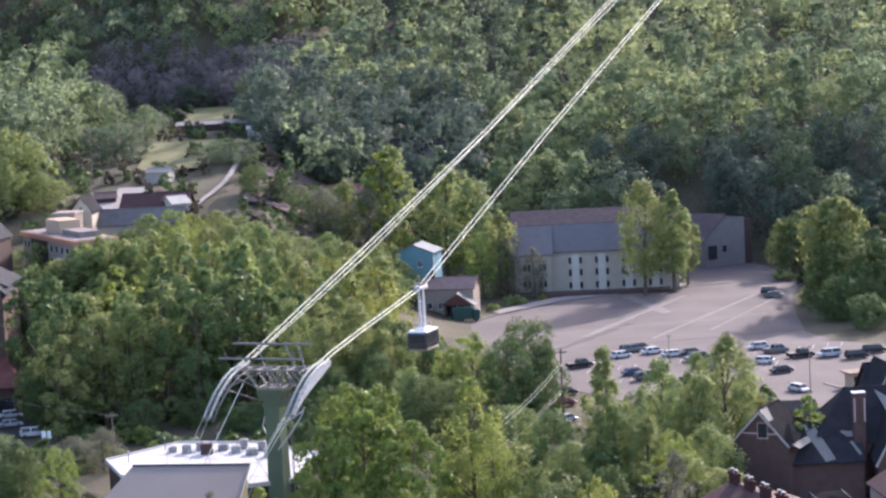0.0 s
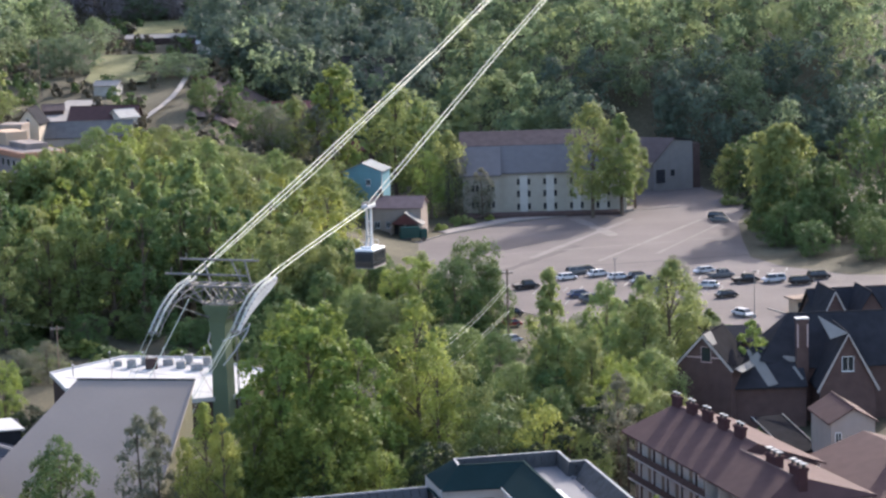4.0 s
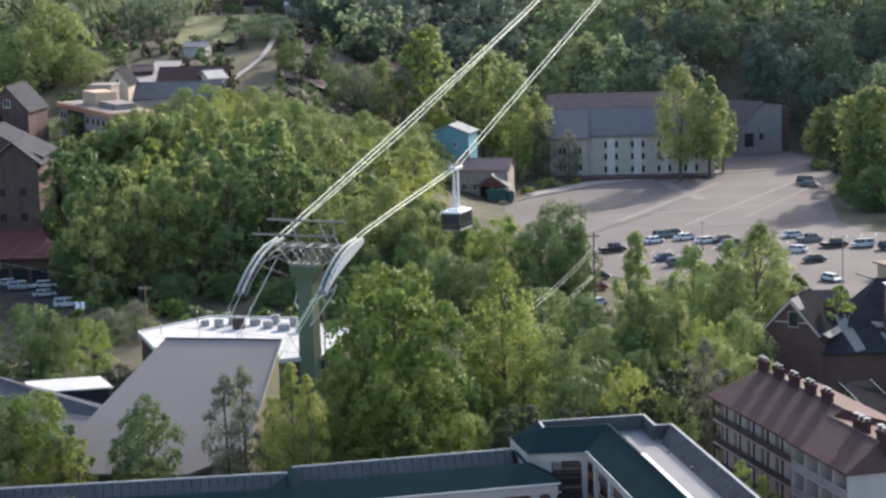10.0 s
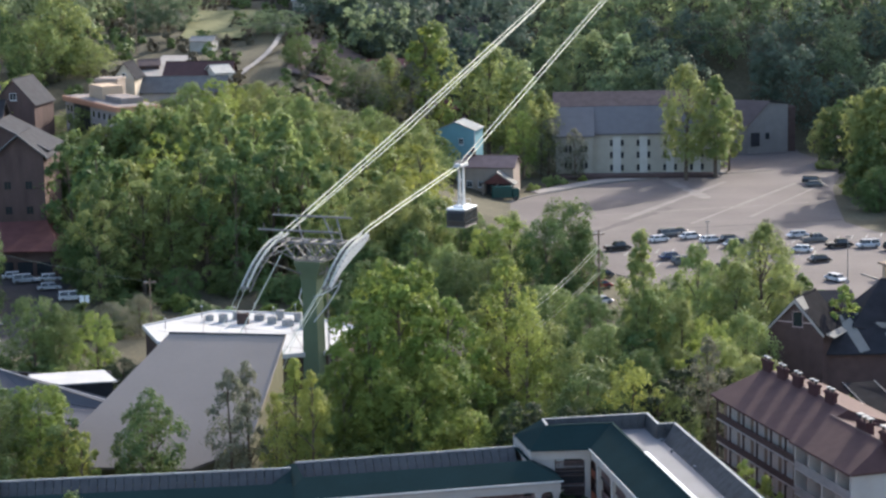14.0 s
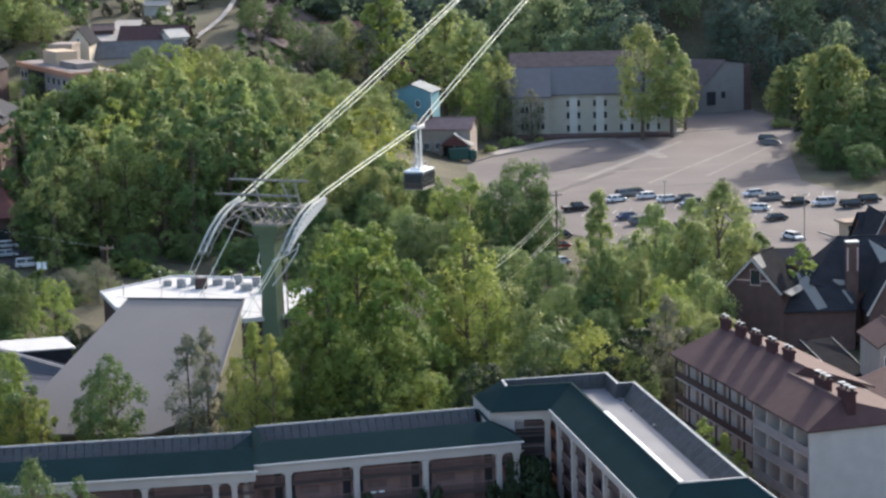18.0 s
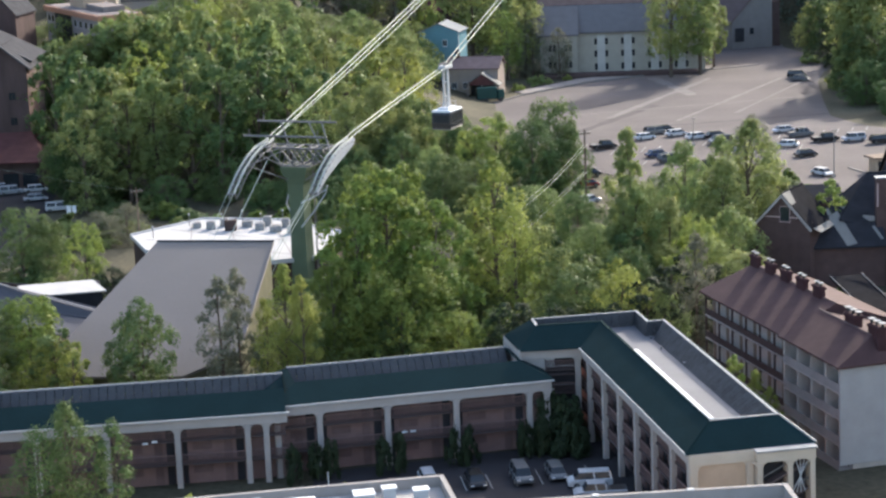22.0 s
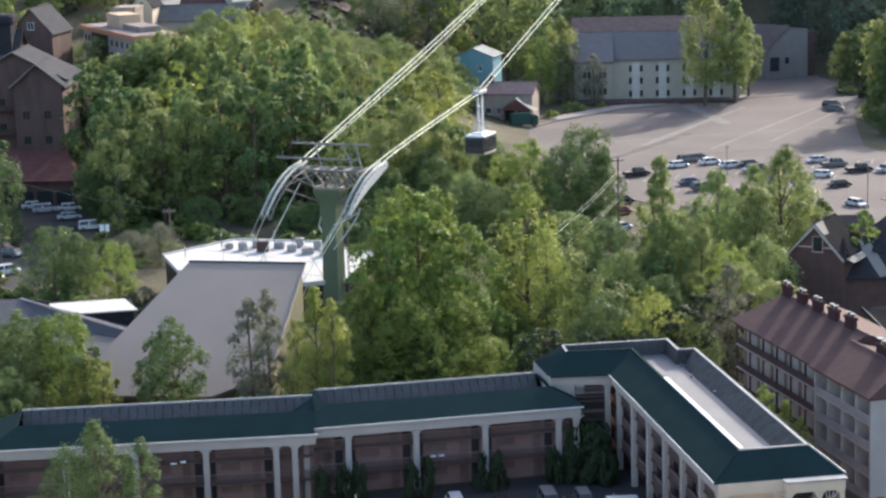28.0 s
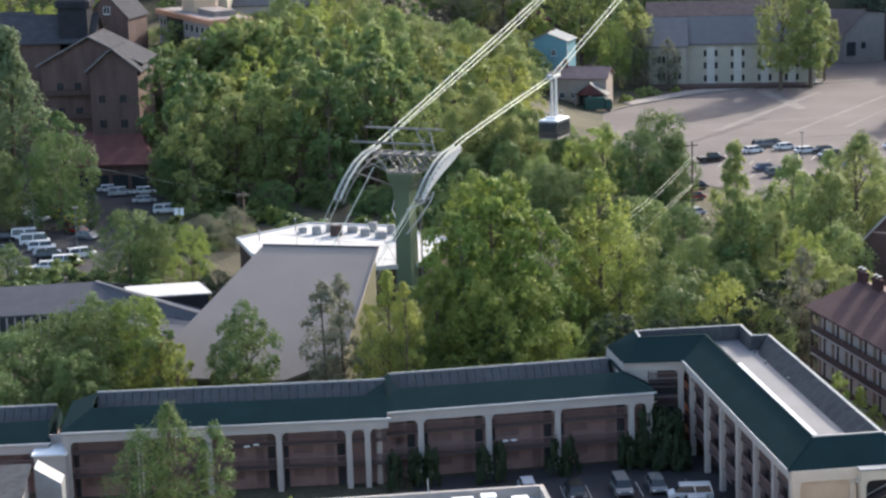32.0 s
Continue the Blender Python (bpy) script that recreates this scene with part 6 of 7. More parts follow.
    cottage(-80.0, 512, -6, 5.0, 9, 30.4 - g, 3.3, "cream", "darkroof", "pale steep-gabled chapel on the hillside", along_x=False, wins=((2.1, 30.2 - g, 0.8, 1.2),))
    g = ground_z(-70, 516)
    cottage(-74.6, 516, -4, 20.6, 8, 26.4 - g, 3.2, "stucco", "greyshingle", "long pale house with blue-grey roof on the hillside")
    cottage(-62, 511, -4, 6.5, 7, 25.6 - g, 2.3, "stucco", "greyshingle", "pale gabled porch wing", along_x=False, wins=((2.6, 23.4 - g, 1.2, 1.6),))
    cottage(-72, 542, -8, 17, 8, 3.0, 3.0, "darkbrown", "brownroof", "dark low house with a dull brown roof")
    cottage(-58.1, 535, 24, 4.5, 9, 5.0, 1.6, "stonewall", "stonewall", "small pale stone shed on the hillside")
    cottage(-71, 590, -14, 6.5, 5, 2.6, 1.0, "stonewall", "path", "small pale hillside shed with a pale roof")
    cottage(-72, 690, 1, 29, 7, 2.6, 0.9, "darkbrown", "path", "long low barn with pale flat-pitched roof")
    cottage(-48, 668, 3, 7.5, 7, 2.4, 0.7, "stonewall", "pale", "small barn with a pale roof")
    cottage(-80, 556, 10, 5.0, 5, 2.2, 1.2, "darkbrown", "rust", "small brown outbuilding beside a gravel yard")
    cottage(-24, 594, 6, 13, 7, 2.6, 2.0, "darkbrown", "redroof", "low brown cabin with a dull red roof on the bank")
    cottage(-6, 598, -4, 11, 7, 2.4, 2.0, "darkbrown", "redroof", "low brown cabin half hidden on the bank")
    g = ground_z(4, 640)
    cottage(-3, 640, 2, 15, 8, max(3.0, 33.0 - g), 1.8, "shade_grey", "roofgrey", "grey house half hidden in the woods", wins=((2.0, max(1.0, 31.0 - g), 1.2, 1.2), (8.0, max(1.0, 31.0 - g), 1.2, 1.2)))


valley_houses()


def drape(name, pts, width, material, label, category, lift=0.5, rough=0.6):
    """A strip laid over the ground along a line."""
    s = Solid()
    P = []
    for (x0, y0), (x1, y1) in zip(pts, pts[1:]):
        k = max(2, int(math.hypot(x1 - x0, y1 - y0) / 5))
        P += [(x0 + (x1 - x0) * i / k, y0 + (y1 - y0) * i / k) for i in range(k)]
    P.append(pts[-1])
    L = []
    for i, (x, y) in enumerate(P):
        (ax, ay), (bx, by) = P[max(0, i - 1)], P[min(len(P) - 1, i + 1)]
        d = math.hypot(bx - ax, by - ay)
        nx, ny = -(by - ay) / d, (bx - ax) / d
        L.append([(x + nx * w, y + ny * w, ground_z(x + nx * w, y + ny * w) + lift + rough * abs(noise.noise((x * 0.1, y * 0.1, 0)))) for w in (-width / 2, 0, width / 2)])
    for a, b in zip(L, L[1:]):
        for j in (0, 1):
            s.face(a[j], b[j], b[j + 1], a[j + 1])
    ob = setting(name, s, material, label, category)
    return ob


drape("road", [(-55.1, 545.2), (-53.1, 552.0), (-50.7, 562.2), (-49.0, 575.2), (-47.9, 591.0), (-47.4, 607.0), (-47.6, 624.5)], 1.5, M["path"], "pale winding lane up the hillside", "lane", 0.9)
drape("path", [(-78, 545), (-74, 562), (-72, 575)], 9.0, M["path"], "pale gravel yard beside the houses", "yard", 0.9)
drape("road", [(80, 535), (82, 560), (86, 592)], 20.0, M["asphalt"], "worn asphalt drive climbing to the annex", "drive", 0.14, 0.0)


def patch(x0, x1, y0, y1, lift, material, label):
    """A meadow laid over the ground, with a ragged rim."""
    s = Solid()
    nx, ny = 8, 8
    P = [[(x0 + (x1 - x0) * i / nx + 2.5 * noise.noise((i * 0.9, j * 0.9, x0)), y0 + (y1 - y0) * j / ny + 2.5 * noise.noise((i * 0.9, j * 0.9, y0))) for i in range(nx + 1)] for j in range(ny + 1)]
    for j in range(ny):
        for i in range(nx):
            s.face(*[(x, y, ground_z(x, y) + lift) for x, y in (P[j][i], P[j][i + 1], P[j + 1][i + 1], P[j + 1][i])])
    setting("meadow" if material is M["meadow"] else "ground", s, material, label, "meadow" if material is M["meadow"] else "ground")


patch(-76, -58, 604, 655, 1.0, M["meadow"], "sunny yellow-green meadow on the hillside")
patch(-42, 6, 552, 618, 0.9, M["soil"], "bare purple-brown leaf litter on the bank")
patch(-72, -40, 700, 745, 1.1, M["meadow"], "sunny pale meadow at the edge of the woods")


def mountain_lodge():
    """The dark wooden lodge among the trees by the far lot."""
    r = thing("wooden_lodge", pose(-91, 430, 0), "dark brown many-gabled wooden lodge among trees", "building")
    gable_walls(r, -10, 10, -3, 12, 23.4, 5.2, False, M["lodgewall"], -2)
    gable_roof(r, -10, 10, -3, 12, 23.4, 5.2, False, M["lodgeroof"], 0.9)
    gable_walls(r, 0.8, 10.4, -8, 4, 22.6, 4.0, False, M["lodgewall"], -2)
    gable_roof(r, 0.8, 10.4, -8, 4, 22.6, 4.0, False, M["lodgeroof"], 0.9)
    gable_walls(r, -20, -2, 9, 20, 27.0, 4.6, True, M["lodgewall"], -2)
    gable_roof(r, -20, -2, 9, 20, 27.0, 4.6, True, M["lodgeroof"], 0.9)
    part("tower", Solid().box(-8.6, -2.6, 9, 15, 24, 33.6), M["darkroof"], r, "dark square roof tower")
    part("tower_roof", Solid().box(-9.2, -2.0, 8.4, 15.6, 33.6, 35.2, 0.5), M["darkroof"], r)
    for wx in (-7.0, -3.4):
        for z in (8.0, 13.0, 18.0):
            window(r, wx, z, 1.3, 1.5, -3.0, frame_mat="lodgewall")
    for wx in (2.4, 6.6):
        for z in (6.0, 11.0, 16.0):
            window(r, wx, z, 1.3, 1.5, -8.0, frame_mat="lodgewall")
    for z in (9.6, 14.6, 19.4):
        part("balcony", Solid().box(-9.0, 0.4, -4.6, -3.0, z - 2.2, z - 2.0).box(-9.0, 0.4, -4.6, -4.5, z - 2.0, z - 1.1), M["darkbrown"], r, "dark weathered wooden balcony")
    for line in ([(-10.9, -3.9, 23.1), (0, -3.9, 28.9), (10.9, -3.9, 23.1)], [(0.0, -8.9, 22.3), (5.6, -8.9, 26.9), (11.2, -8.9, 22.3)]):
        part("verge_board", Solid().tube(line, 0.16), M["shade_grey"], r, "weathered verge board")
    g = ground_z(-96, 470)
    cottage(-100.2, 470, -10, 9.5, 12, 28.6 - g, 5.2, "lodgewall", "lodgeroof", "dark house with a brown-grey gable above the lodge", along_x=False, wins=((4.0, 29.4 - g, 1.4, 1.5),))
    g = ground_z(-118, 455)
    cottage(-124, 455, -6, 14, 10, 28 - g, 3, "lodgewall", "lodgeroof", "dark hillside house with grey roof")
    low = thing("low_shop", pose(-101, 413, 0, 0, 0, -3), "low dark shop with a dull red hipped roof", "building")
    part("wall", Solid().box(0, 24, 0, 19, 0, 5.1), M["lodgewall"], low)
    part("roof", Solid().slab([(-1, -1, 5.0), (25, -1, 5.0), (19.5, 11, 9.8), (4.5, 11, 9.8)], 0.25, (0, 0, 1)), M["redroof"], low, "dull red hipped roof")
    part("roof", Solid().slab([(25, -1, 5.0), (25, 20, 5.0), (19.5, 11, 9.8)], 0.25, (0, 0, 1)), M["redroof"], low)
    part("roof", Solid().slab([(25, 20, 5.0), (-1, 20, 5.0), (4.5, 11, 9.8), (19.5, 11, 9.8)], 0.25, (0, 0, 1)), M["redroof"], low)
    part("roof", Solid().slab([(-1, 20, 5.0), (-1, -1, 5.0), (4.5, 11, 9.8)], 0.25, (0, 0, 1)), M["redroof"], low)
    for k in range(6):
        part("shop_front", Solid().box(1 + 3.8 * k, 4 + 3.8 * k, -0.1, 0.02, 0.4, 3.0), M["glass"], low)


mountain_lodge()


def side_halls():
    """The slate-roofed hall and the white-topped store beside the grey hall."""
    r = thing("slate_hall", pose(-63.5, 302, 0, 0, 0, 10), "low hall with blue-grey hipped roof and glazed front", "building")
    part("wall", Solid().box(-27, 1.5, -7.9, 4, 0, 3.2), M["darkroof"], r)
    part("roof", Solid().slab([(-28, -8, 3.2), (2, -8, 3.2), (-2.0, -0.8, 5.9), (-28, -0.8, 5.9)], 0.2, (0, 0, 1)), M["hallroof"], r, "blue-grey metal roof slope")
    part("roof", Solid().slab([(2, -8, 3.2), (20, -24, 2.6), (14.5, -26.5, 2.0), (-4, -12, 2.4)], 0.2, (0, 0, 1)), M["hallroof"], r)
    part("roof", Solid().slab([(-2, -0.8, 5.9), (2, -8, 3.2), (20, -23.5, 2.8), (17, -17, 3.2)], 0.2, (0, 0, 1)), M["hallroof"], r, "blue-grey hip of the roof")
    part("roof", Solid().slab([(-28, -0.8, 5.9), (-2, -0.8, 5.9), (6, 6, 3.2), (-28, 6, 3.2)], 0.2, (0, 0, 1)), M["hallroof"], r)
    part("ridge_cap", Solid().tube([(-2, -0.8, 6.15), (20, -23.5, 3.1)], 0.13), M["stucco"], r)
    for k in range(24):
        part("window_bay", Solid().box(-27 + 1.15 * k, -26.1 + 1.15 * k, -7.98, -7.88, 0.6, 2.9), M["glass"], r)
        part("mullion", Solid().box(-26.1 + 1.15 * k, -25.85 + 1.15 * k, -8.04, -7.88, 0.3, 3.1), M["railgrey"], r)
    s = thing("store", pose(-59.5, 298.5, 0, 0, 0, 11), "dark store building with a white flat roof", "building")
    part("wall", Solid().box(0.2, 10.6, 0, 8, 0, 4.0), M["darkroof"], s)
    part("roof", Solid().slab([(0, -0.3, 4.0), (11.2, -0.3, 4.0), (9.6, 7.0, 4.15), (-1.4, 7.0, 4.15)], 0.2, (0, 0, 1)), M["whiteroof"], s, "bright white flat roof")


M["hallroof"] = mat("blue_grey_metal", (0.078, 0.075, 0.085), 0.7, var=0.15)
side_halls()


def front_roofs():
    """Parapet roofs at the foot of the lookout."""
    r = thing("flat_roofed_block", pose(-0.9, 190.7, 0, 0, 0, 9.0), "flat-roofed block with pale parapet and roof vents", "building")
    part("wall", Solid().box(-45, 0, -30, 0, 0, 9.0), M["stucco"], r)
    part("flat_roof", Solid().box(-44.6, -0.4, -29.6, -0.4, 9.0, 9.1), M["roofpale"], r)
    par = Solid()
    par.box(-45, 0, -0.35, 0, 9.0, 10.0).box(-0.35, 0, -30, -0.35, 9.0, 10.0)
    part("parapet", par, M["parapet"], r)
    part("coping", Solid().box(-45.05, 0.06, -0.4, 0.06, 10.0, 10.08).box(-0.4, 0.06, -30, -0.4, 10.0, 10.08), M["parapet"], r)
    for x, y, w, d, h in ((-17.5, -2.6, 0.5, 0.5, 1.0), (-13.6, -3.0, 2.6, 1.3, 0.7), (-7.6, -1.6, 1.0, 0.9, 0.5), (-7.8, -3.0, 1.8, 1.6, 0.9), (-5.4, -2.4, 1.2, 1.0, 1.0), (-2.6, -3.4, 1.3, 1.0, 0.9), (-11.0, -5.0, 1.6, 1.6, 0.9)):
        v = thing("roof_vent", r.matrix_basis @ pose(x, y, 9.1), "pale metal roof vent box", "vent", "roof vents")
        part("casing", Solid().box(-w / 2, w / 2, -d / 2, d / 2, 0, h, 0.05), M["pale"], v)
        part("lid", Solid().box(-w / 2 - 0.1, w / 2 + 0.1, -d / 2 - 0.1, d / 2 + 0.1, h, h + 0.1), M["whitepaint"], v)
    pole = thing("roof_pole", r.matrix_basis @ pose(-10.7, -0.2, 10.08), "thin pale roof pole", "pole")
    part("shaft", Solid().tube([(0, 0, 0), (0, 0, 1.3)], 0.05), M["pale"], pole)
    q = thing("flat_roofed_block", pose(29.4, 180.5, 0, 0, 0, 3.5), "flat-roofed block with grey parapet", "building")
    part("wall", Solid().box(-27, 0, -30, 0, 0, 9.4), M["stucco"], q)
    part("flat_roof", Solid().box(-26.6, -0.4, -29.6, -0.4, 9.4, 9.5), M["roofpale"], q)
    part("parapet", Solid().box(-27, 0, -0.35, 0, 9.4, 11.2).box(-0.35, 0, -30, -0.35, 9.4, 11.2).box(-27, -26.65, -30, -0.35, 9.4, 11.2), M["parapet"], q)
    part("coping", Solid().box(-27.06, 0.06, -0.42, 0.06, 11.2, 11.28).box(-0.42, 0.06, -30, -0.42, 11.2, 11.28), M["parapet"], q)
    for x in (-17.0, -8.6):
        part("joint_cover", Solid().box(x - 0.3, x + 0.3, -0.48, 0.12, 11.28, 11.36), M["pale"], q)
    # the next wing of the motel at the far side
    w = thing("motel_wing", pose(-84.5, 217.0, 0, 0, 0, 5.8), "motel wing with green mansard roof, partly hidden", "motel", "motel wings")
    mansard_block(w, 30.5, 12.0, 6.2, 2, [0.4, 8, 15.5, 23, 30], rise=1.6, ends=(True, False))
    part("end_cap", Solid().box(30.5, 30.66, 0.0, 12.0, 5.2, 6.3), M["green"], w)
    link = thing("stair_link", pose(-55.2, 217.6, 0, 0, 0, 5.8), "white stair link between two motel wings", "building")
    part("wall", Solid().box(0, 3.4, 0, 4, 0, 5.4), M["stucco"], link)
    part("roof", Solid().box(-0.2, 3.6, -0.3, 4.2, 5.4, 5.6), M["whitepaint"], link)
    part("parapet", Solid().box(-0.1, 3.5, 3.6, 4.0, 5.6, 6.6), M["stucco"], link)
    lowr = thing("stair_hut", pose(-51.6, 205.0, 0, 0, 0, 5.8), "pale wedge-shaped stair head", "building")
    part("wall", Solid().slab([(0, 0, 8.9), (2.6, 0, 7.2), (2.6, 0, 0), (0, 0, 0)], 3.0, (0, -1, 0)), M["coping"], lowr)
    gr = thing("green_roofed_block", pose(-76, 200.2, 0, 0, 0, 5.8), "low block with a green metal roof", "building")
    part("wall", Solid().box(0, 24, -10, 0, 0, 7.4), M["stucco"], gr)
    part("roof", Solid().slab([(-0.4, -10.4, 7.2), (24.4, -10.4, 7.2), (24.4, 0.4, 8.9), (-0.4, 0.4, 8.9)], 0.2, (0, 0, 1)), M["upstand"], gr)


M["parapet"] = mat("weathered_parapet", (0.29, 0.265, 0.25), 0.85, var=0.14, scale=0.5)
M["roofpale"] = mat("pale_roof_gravel", (0.35, 0.335, 0.32), 0.9, var=0.15)
front_roofs()


# ---- vehicles ----
PAINT = {}


def paint(name, col):
    if name not in PAINT:
        PAINT[name] = mat("car_paint_" + name, col, 0.25, 0.1, var=0.06, spec=0.5, bump=0)
    return M.setdefault("car_" + name, PAINT[name])


COLOURS = {"white": (0.60, 0.60, 0.60), "black": (0.015, 0.016, 0.018), "silver": (0.42, 0.43, 0.45), "grey": (0.13, 0.135, 0.14), "blue": (0.03, 0.05, 0.12), "red": (0.20, 0.02, 0.02), "yellow": (0.70, 0.52, 0.04), "green": (0.014, 0.06, 0.052)}
CARS = {}


def car_proto(kind, colour):
    """A parked vehicle, nose along +x: body shell, glasshouse, wheels, lamps, bumpers."""
    body = paint(colour, COLOURS[colour])
    L, W, H, hood, cab0, cab1, slope = {"sedan": (4.6, 1.8, 1.45, 0.85, -1.55, 1.05, 0.75), "suv": (4.7, 1.9, 1.75, 1.0, -2.2, 1.15, 0.55), "pickup": (5.5, 1.95, 1.8, 1.05, -0.6, 1.35, 0.5), "van": (5.2, 2.0, 2.1, 1.1, -2.5, 1.7, 0.5)}[kind]
    root = thing("car" if kind != "van" else "van", pose(0, 0, -200), "%s %s parked on the asphalt lot" % (colour, kind), "car" if kind != "van" else "van", "parked cars")
    lo = 0.30
    prof = [(-L / 2, lo + 0.15), (-L / 2 + 0.05, hood - 0.05), (-L / 2 + 0.25, hood), (cab1 + slope, hood), (L / 2 - 0.25, hood - 0.12), (L / 2, hood - 0.3), (L / 2, lo + 0.1), (L / 2 - 0.3, lo), (-L / 2 + 0.2, lo)]
    s = Solid()
    w2, wi = W / 2, W / 2 - 0.07
    k = len(prof)
    rows = [[(x, y, z) for x, z in prof] for y in (-wi, -w2, w2, wi)]
    rows[0] = [(x * 0.985, -wi, lo + (z - lo) * 0.97) for x, z in prof]
    rows[1] = [(x, -w2, lo + (z - lo) * 0.90) for x, z in prof]
    rows[2] = [(x, w2, lo + (z - lo) * 0.90) for x, z in prof]
    rows[3] = [(x * 0.985, wi, lo + (z - lo) * 0.97) for x, z in prof]
    order = [rows[1], [(x, -wi, z) for x, z in prof], [(x, wi, z) for x, z in prof], rows[2]]
    for a, b in zip(order, order[1:]):
        for i in range(k):
            j = (i + 1) % k
            s.face(a[i], a[j], b[j], b[i])
    s.face(*order[0])
    s.face(*order[-1][::-1])
    part("body", s, body, root)
    t = W / 2 - 0.28
    bot, top = W / 2 - 0.08, t
    c = Solid()
    q0 = [(cab0 - 0.25, -bot, hood - 0.02), (cab1 + slope, -bot, hood - 0.02), (cab1 + slope, bot, hood - 0.02), (cab0 - 0.25, bot, hood - 0.02)]
    q1 = [(cab0 + 0.15, -top, H - 0.06), (cab1, -top, H - 0.06), (cab1, top, H - 0.06), (cab0 + 0.15, top, H - 0.06)]
    for i in range(4):
        c.face(q0[i], q0[(i + 1) % 4], q1[(i + 1) % 4], q1[i])
    c.face(*q1)
    part("glasshouse", c, M["glass"], root, "dark tinted windows")
    part("roof", Solid().box(cab0 + 0.1, cab1 + 0.05, -top - 0.04, top + 0.04, H - 0.07, H, 0.04), body, root)
    for px in (cab0 - 0.05, (cab0 + cab1) / 2):
        for sd in (-1, 1):
            part("pillar", Solid().slab([(px, sd * (bot + 0.01), hood), (px + 0.14, sd * (bot + 0.01), hood), (px + 0.28, sd * (top + 0.015), H - 0.05), (px + 0.14, sd * (top + 0.015), H - 0.05)], 0.03, (0, -sd, 0)), body, root)
    if kind == "pickup":
        part("bed", Solid().box(-L / 2 + 0.15, cab0 - 0.35, -W / 2 + 0.15, W / 2 - 0.15, hood + 0.002, hood + 0.02), M["black"], root, "open black cargo bed")
    for x in (-L / 2 + 0.85, L / 2 - 0.9):
        for sd in (-1, 1):
            wh = part("wheel", Solid().tube([(x, sd * (w2 - 0.2), 0.33), (x, sd * (w2 + 0.02), 0.33)], 0.33, 12), M["black"], root)
            part("rim", Solid().tube([(x, sd * (w2 + 0.005), 0.33), (x, sd * (w2 + 0.035), 0.33)], 0.19, 8), M["steel"], wh)
    for sd in (-1, 1):
        part("headlight", Solid().box(L / 2 - 0.12, L / 2 + 0.01, sd * 0.65 - 0.18, sd * 0.65 + 0.18, hood - 0.36, hood - 0.22), M["pale"], root)
        part("tail_light", Solid().box(-L / 2 - 0.01, -L / 2 + 0.06, sd * 0.68 - 0.14, sd * 0.68 + 0.14, hood - 0.3, hood - 0.1), M["redroof"], root)
    return root


def park(kind, colour, x, y, rz, z=0.1):
    key = (kind, colour)
    m = pose(x, y, z, 0, 0, rz)
    if key not in CARS:
        CARS[key] = car_proto(kind, colour)
        CARS[key].matrix_basis = m
    else:
        copy_thing(CARS[key], m)


LOT = [("pickup", "black", 33.3, 429, 20), ("sedan", "white", 42.6, 438.5, 25), ("suv", "grey", 45.4, 445, 22), ("sedan", "white", 49.4, 441.5, 20), ("sedan", "white", 53.0, 436.5, 20), ("sedan", "black", 57.0, 437, 18),
       ("suv", "grey", 57.0, 430, 200), ("sedan", "blue", 42.8, 417, 22), ("suv", "grey", 44.6, 410.6, 24), ("sedan", "grey", 59.4, 416.5, 196), ("suv", "grey", 61.4, 429.4, 15), ("suv", "black", 52.1, 401.7, 18),
       ("sedan", "silver", 71.6, 440.5, 200), ("pickup", "grey", 74.0, 434.3, 16), ("pickup", "black", 77.8, 427.0, 14), ("suv", "silver", 83.4, 426.0, 190), ("suv", "black", 88.2, 422.4, 12)]
LOT2 = [("sedan", "white", 69.5, 422.3, 160), ("sedan", "black", 71.0, 410.3, 18), ("sedan", "white", 70.4, 389.6, -62), ("sedan", "black", 28.2, 399.0, 10), ("suv", "black", 93.0, 428.0, 12), ("sedan", "black", 47.5, 447.5, 20),
        ("suv", "black", 88.5, 523.0, -20), ("sedan", "grey", 88.2, 517.0, -20), ("sedan", "red", 27.0, 388.0, 8), ("sedan", "silver", 25.8, 372.0, 30), ("sedan", "blue", 65.0, 440.0, 200)]
for kind, colour, x, y, rz in LOT + LOT2:
    park(kind, colour, x, y, rz)
FAR = [("sedan", "white", -97.1, 386.8, -35), ("suv", "white", -92.4, 380.9, -35), ("sedan", "yellow", -89.0, 383.0, -35), ("sedan", "yellow", -85.0, 377.5, -35), ("sedan", "red", -83.0, 369, -35), ("sedan", "grey", -79.8, 363.0, -35),
       ("van", "white", -90.6, 363.2, 12), ("van", "white", -88.0, 358.6, 12), ("suv", "white", -85.7, 353.8, 12), ("sedan", "silver", -83.9, 349.6, 12), ("suv", "black", -82.4, 345.4, 12), ("suv", "white", -77.6, 347.2, 30), ("sedan", "white", -81.0, 338.3, 15), ("sedan", "white", -83.2, 333.8, 15), ("suv", "white", -78.9, 341.5, 12), ("sedan", "red", -101.3, 392.0, -35)]
FAR2 = [("sedan", "white", -109.3, 410.9, 20), ("suv", "silver", -114.0, 411.2, 20), ("sedan", "silver", -85.9, 419.5, 60), ("suv", "white", -82.7, 417.5, 60), ("sedan", "grey", -79.6, 419.3, 60), ("sedan", "white", -85.3, 409.8, 15), ("suv", "silver", -82.2, 405.2, 15), ("sedan", "white", -77.7, 406.7, 15), ("sedan", "silver", -76.0, 397.0, 15), ("suv", "white", -70.0, 386.0, 15),
        ("suv", "black", -94.6, 362.0, 12), ("sedan", "grey", -93.0, 352.7, 12), ("sedan", "white", -95.0, 391.0, -35), ("suv", "grey", -104.8, 397.0, -35)]
for kind, colour, x, y, rz in FAR + FAR2:
    park(kind, colour, x, y, rz)
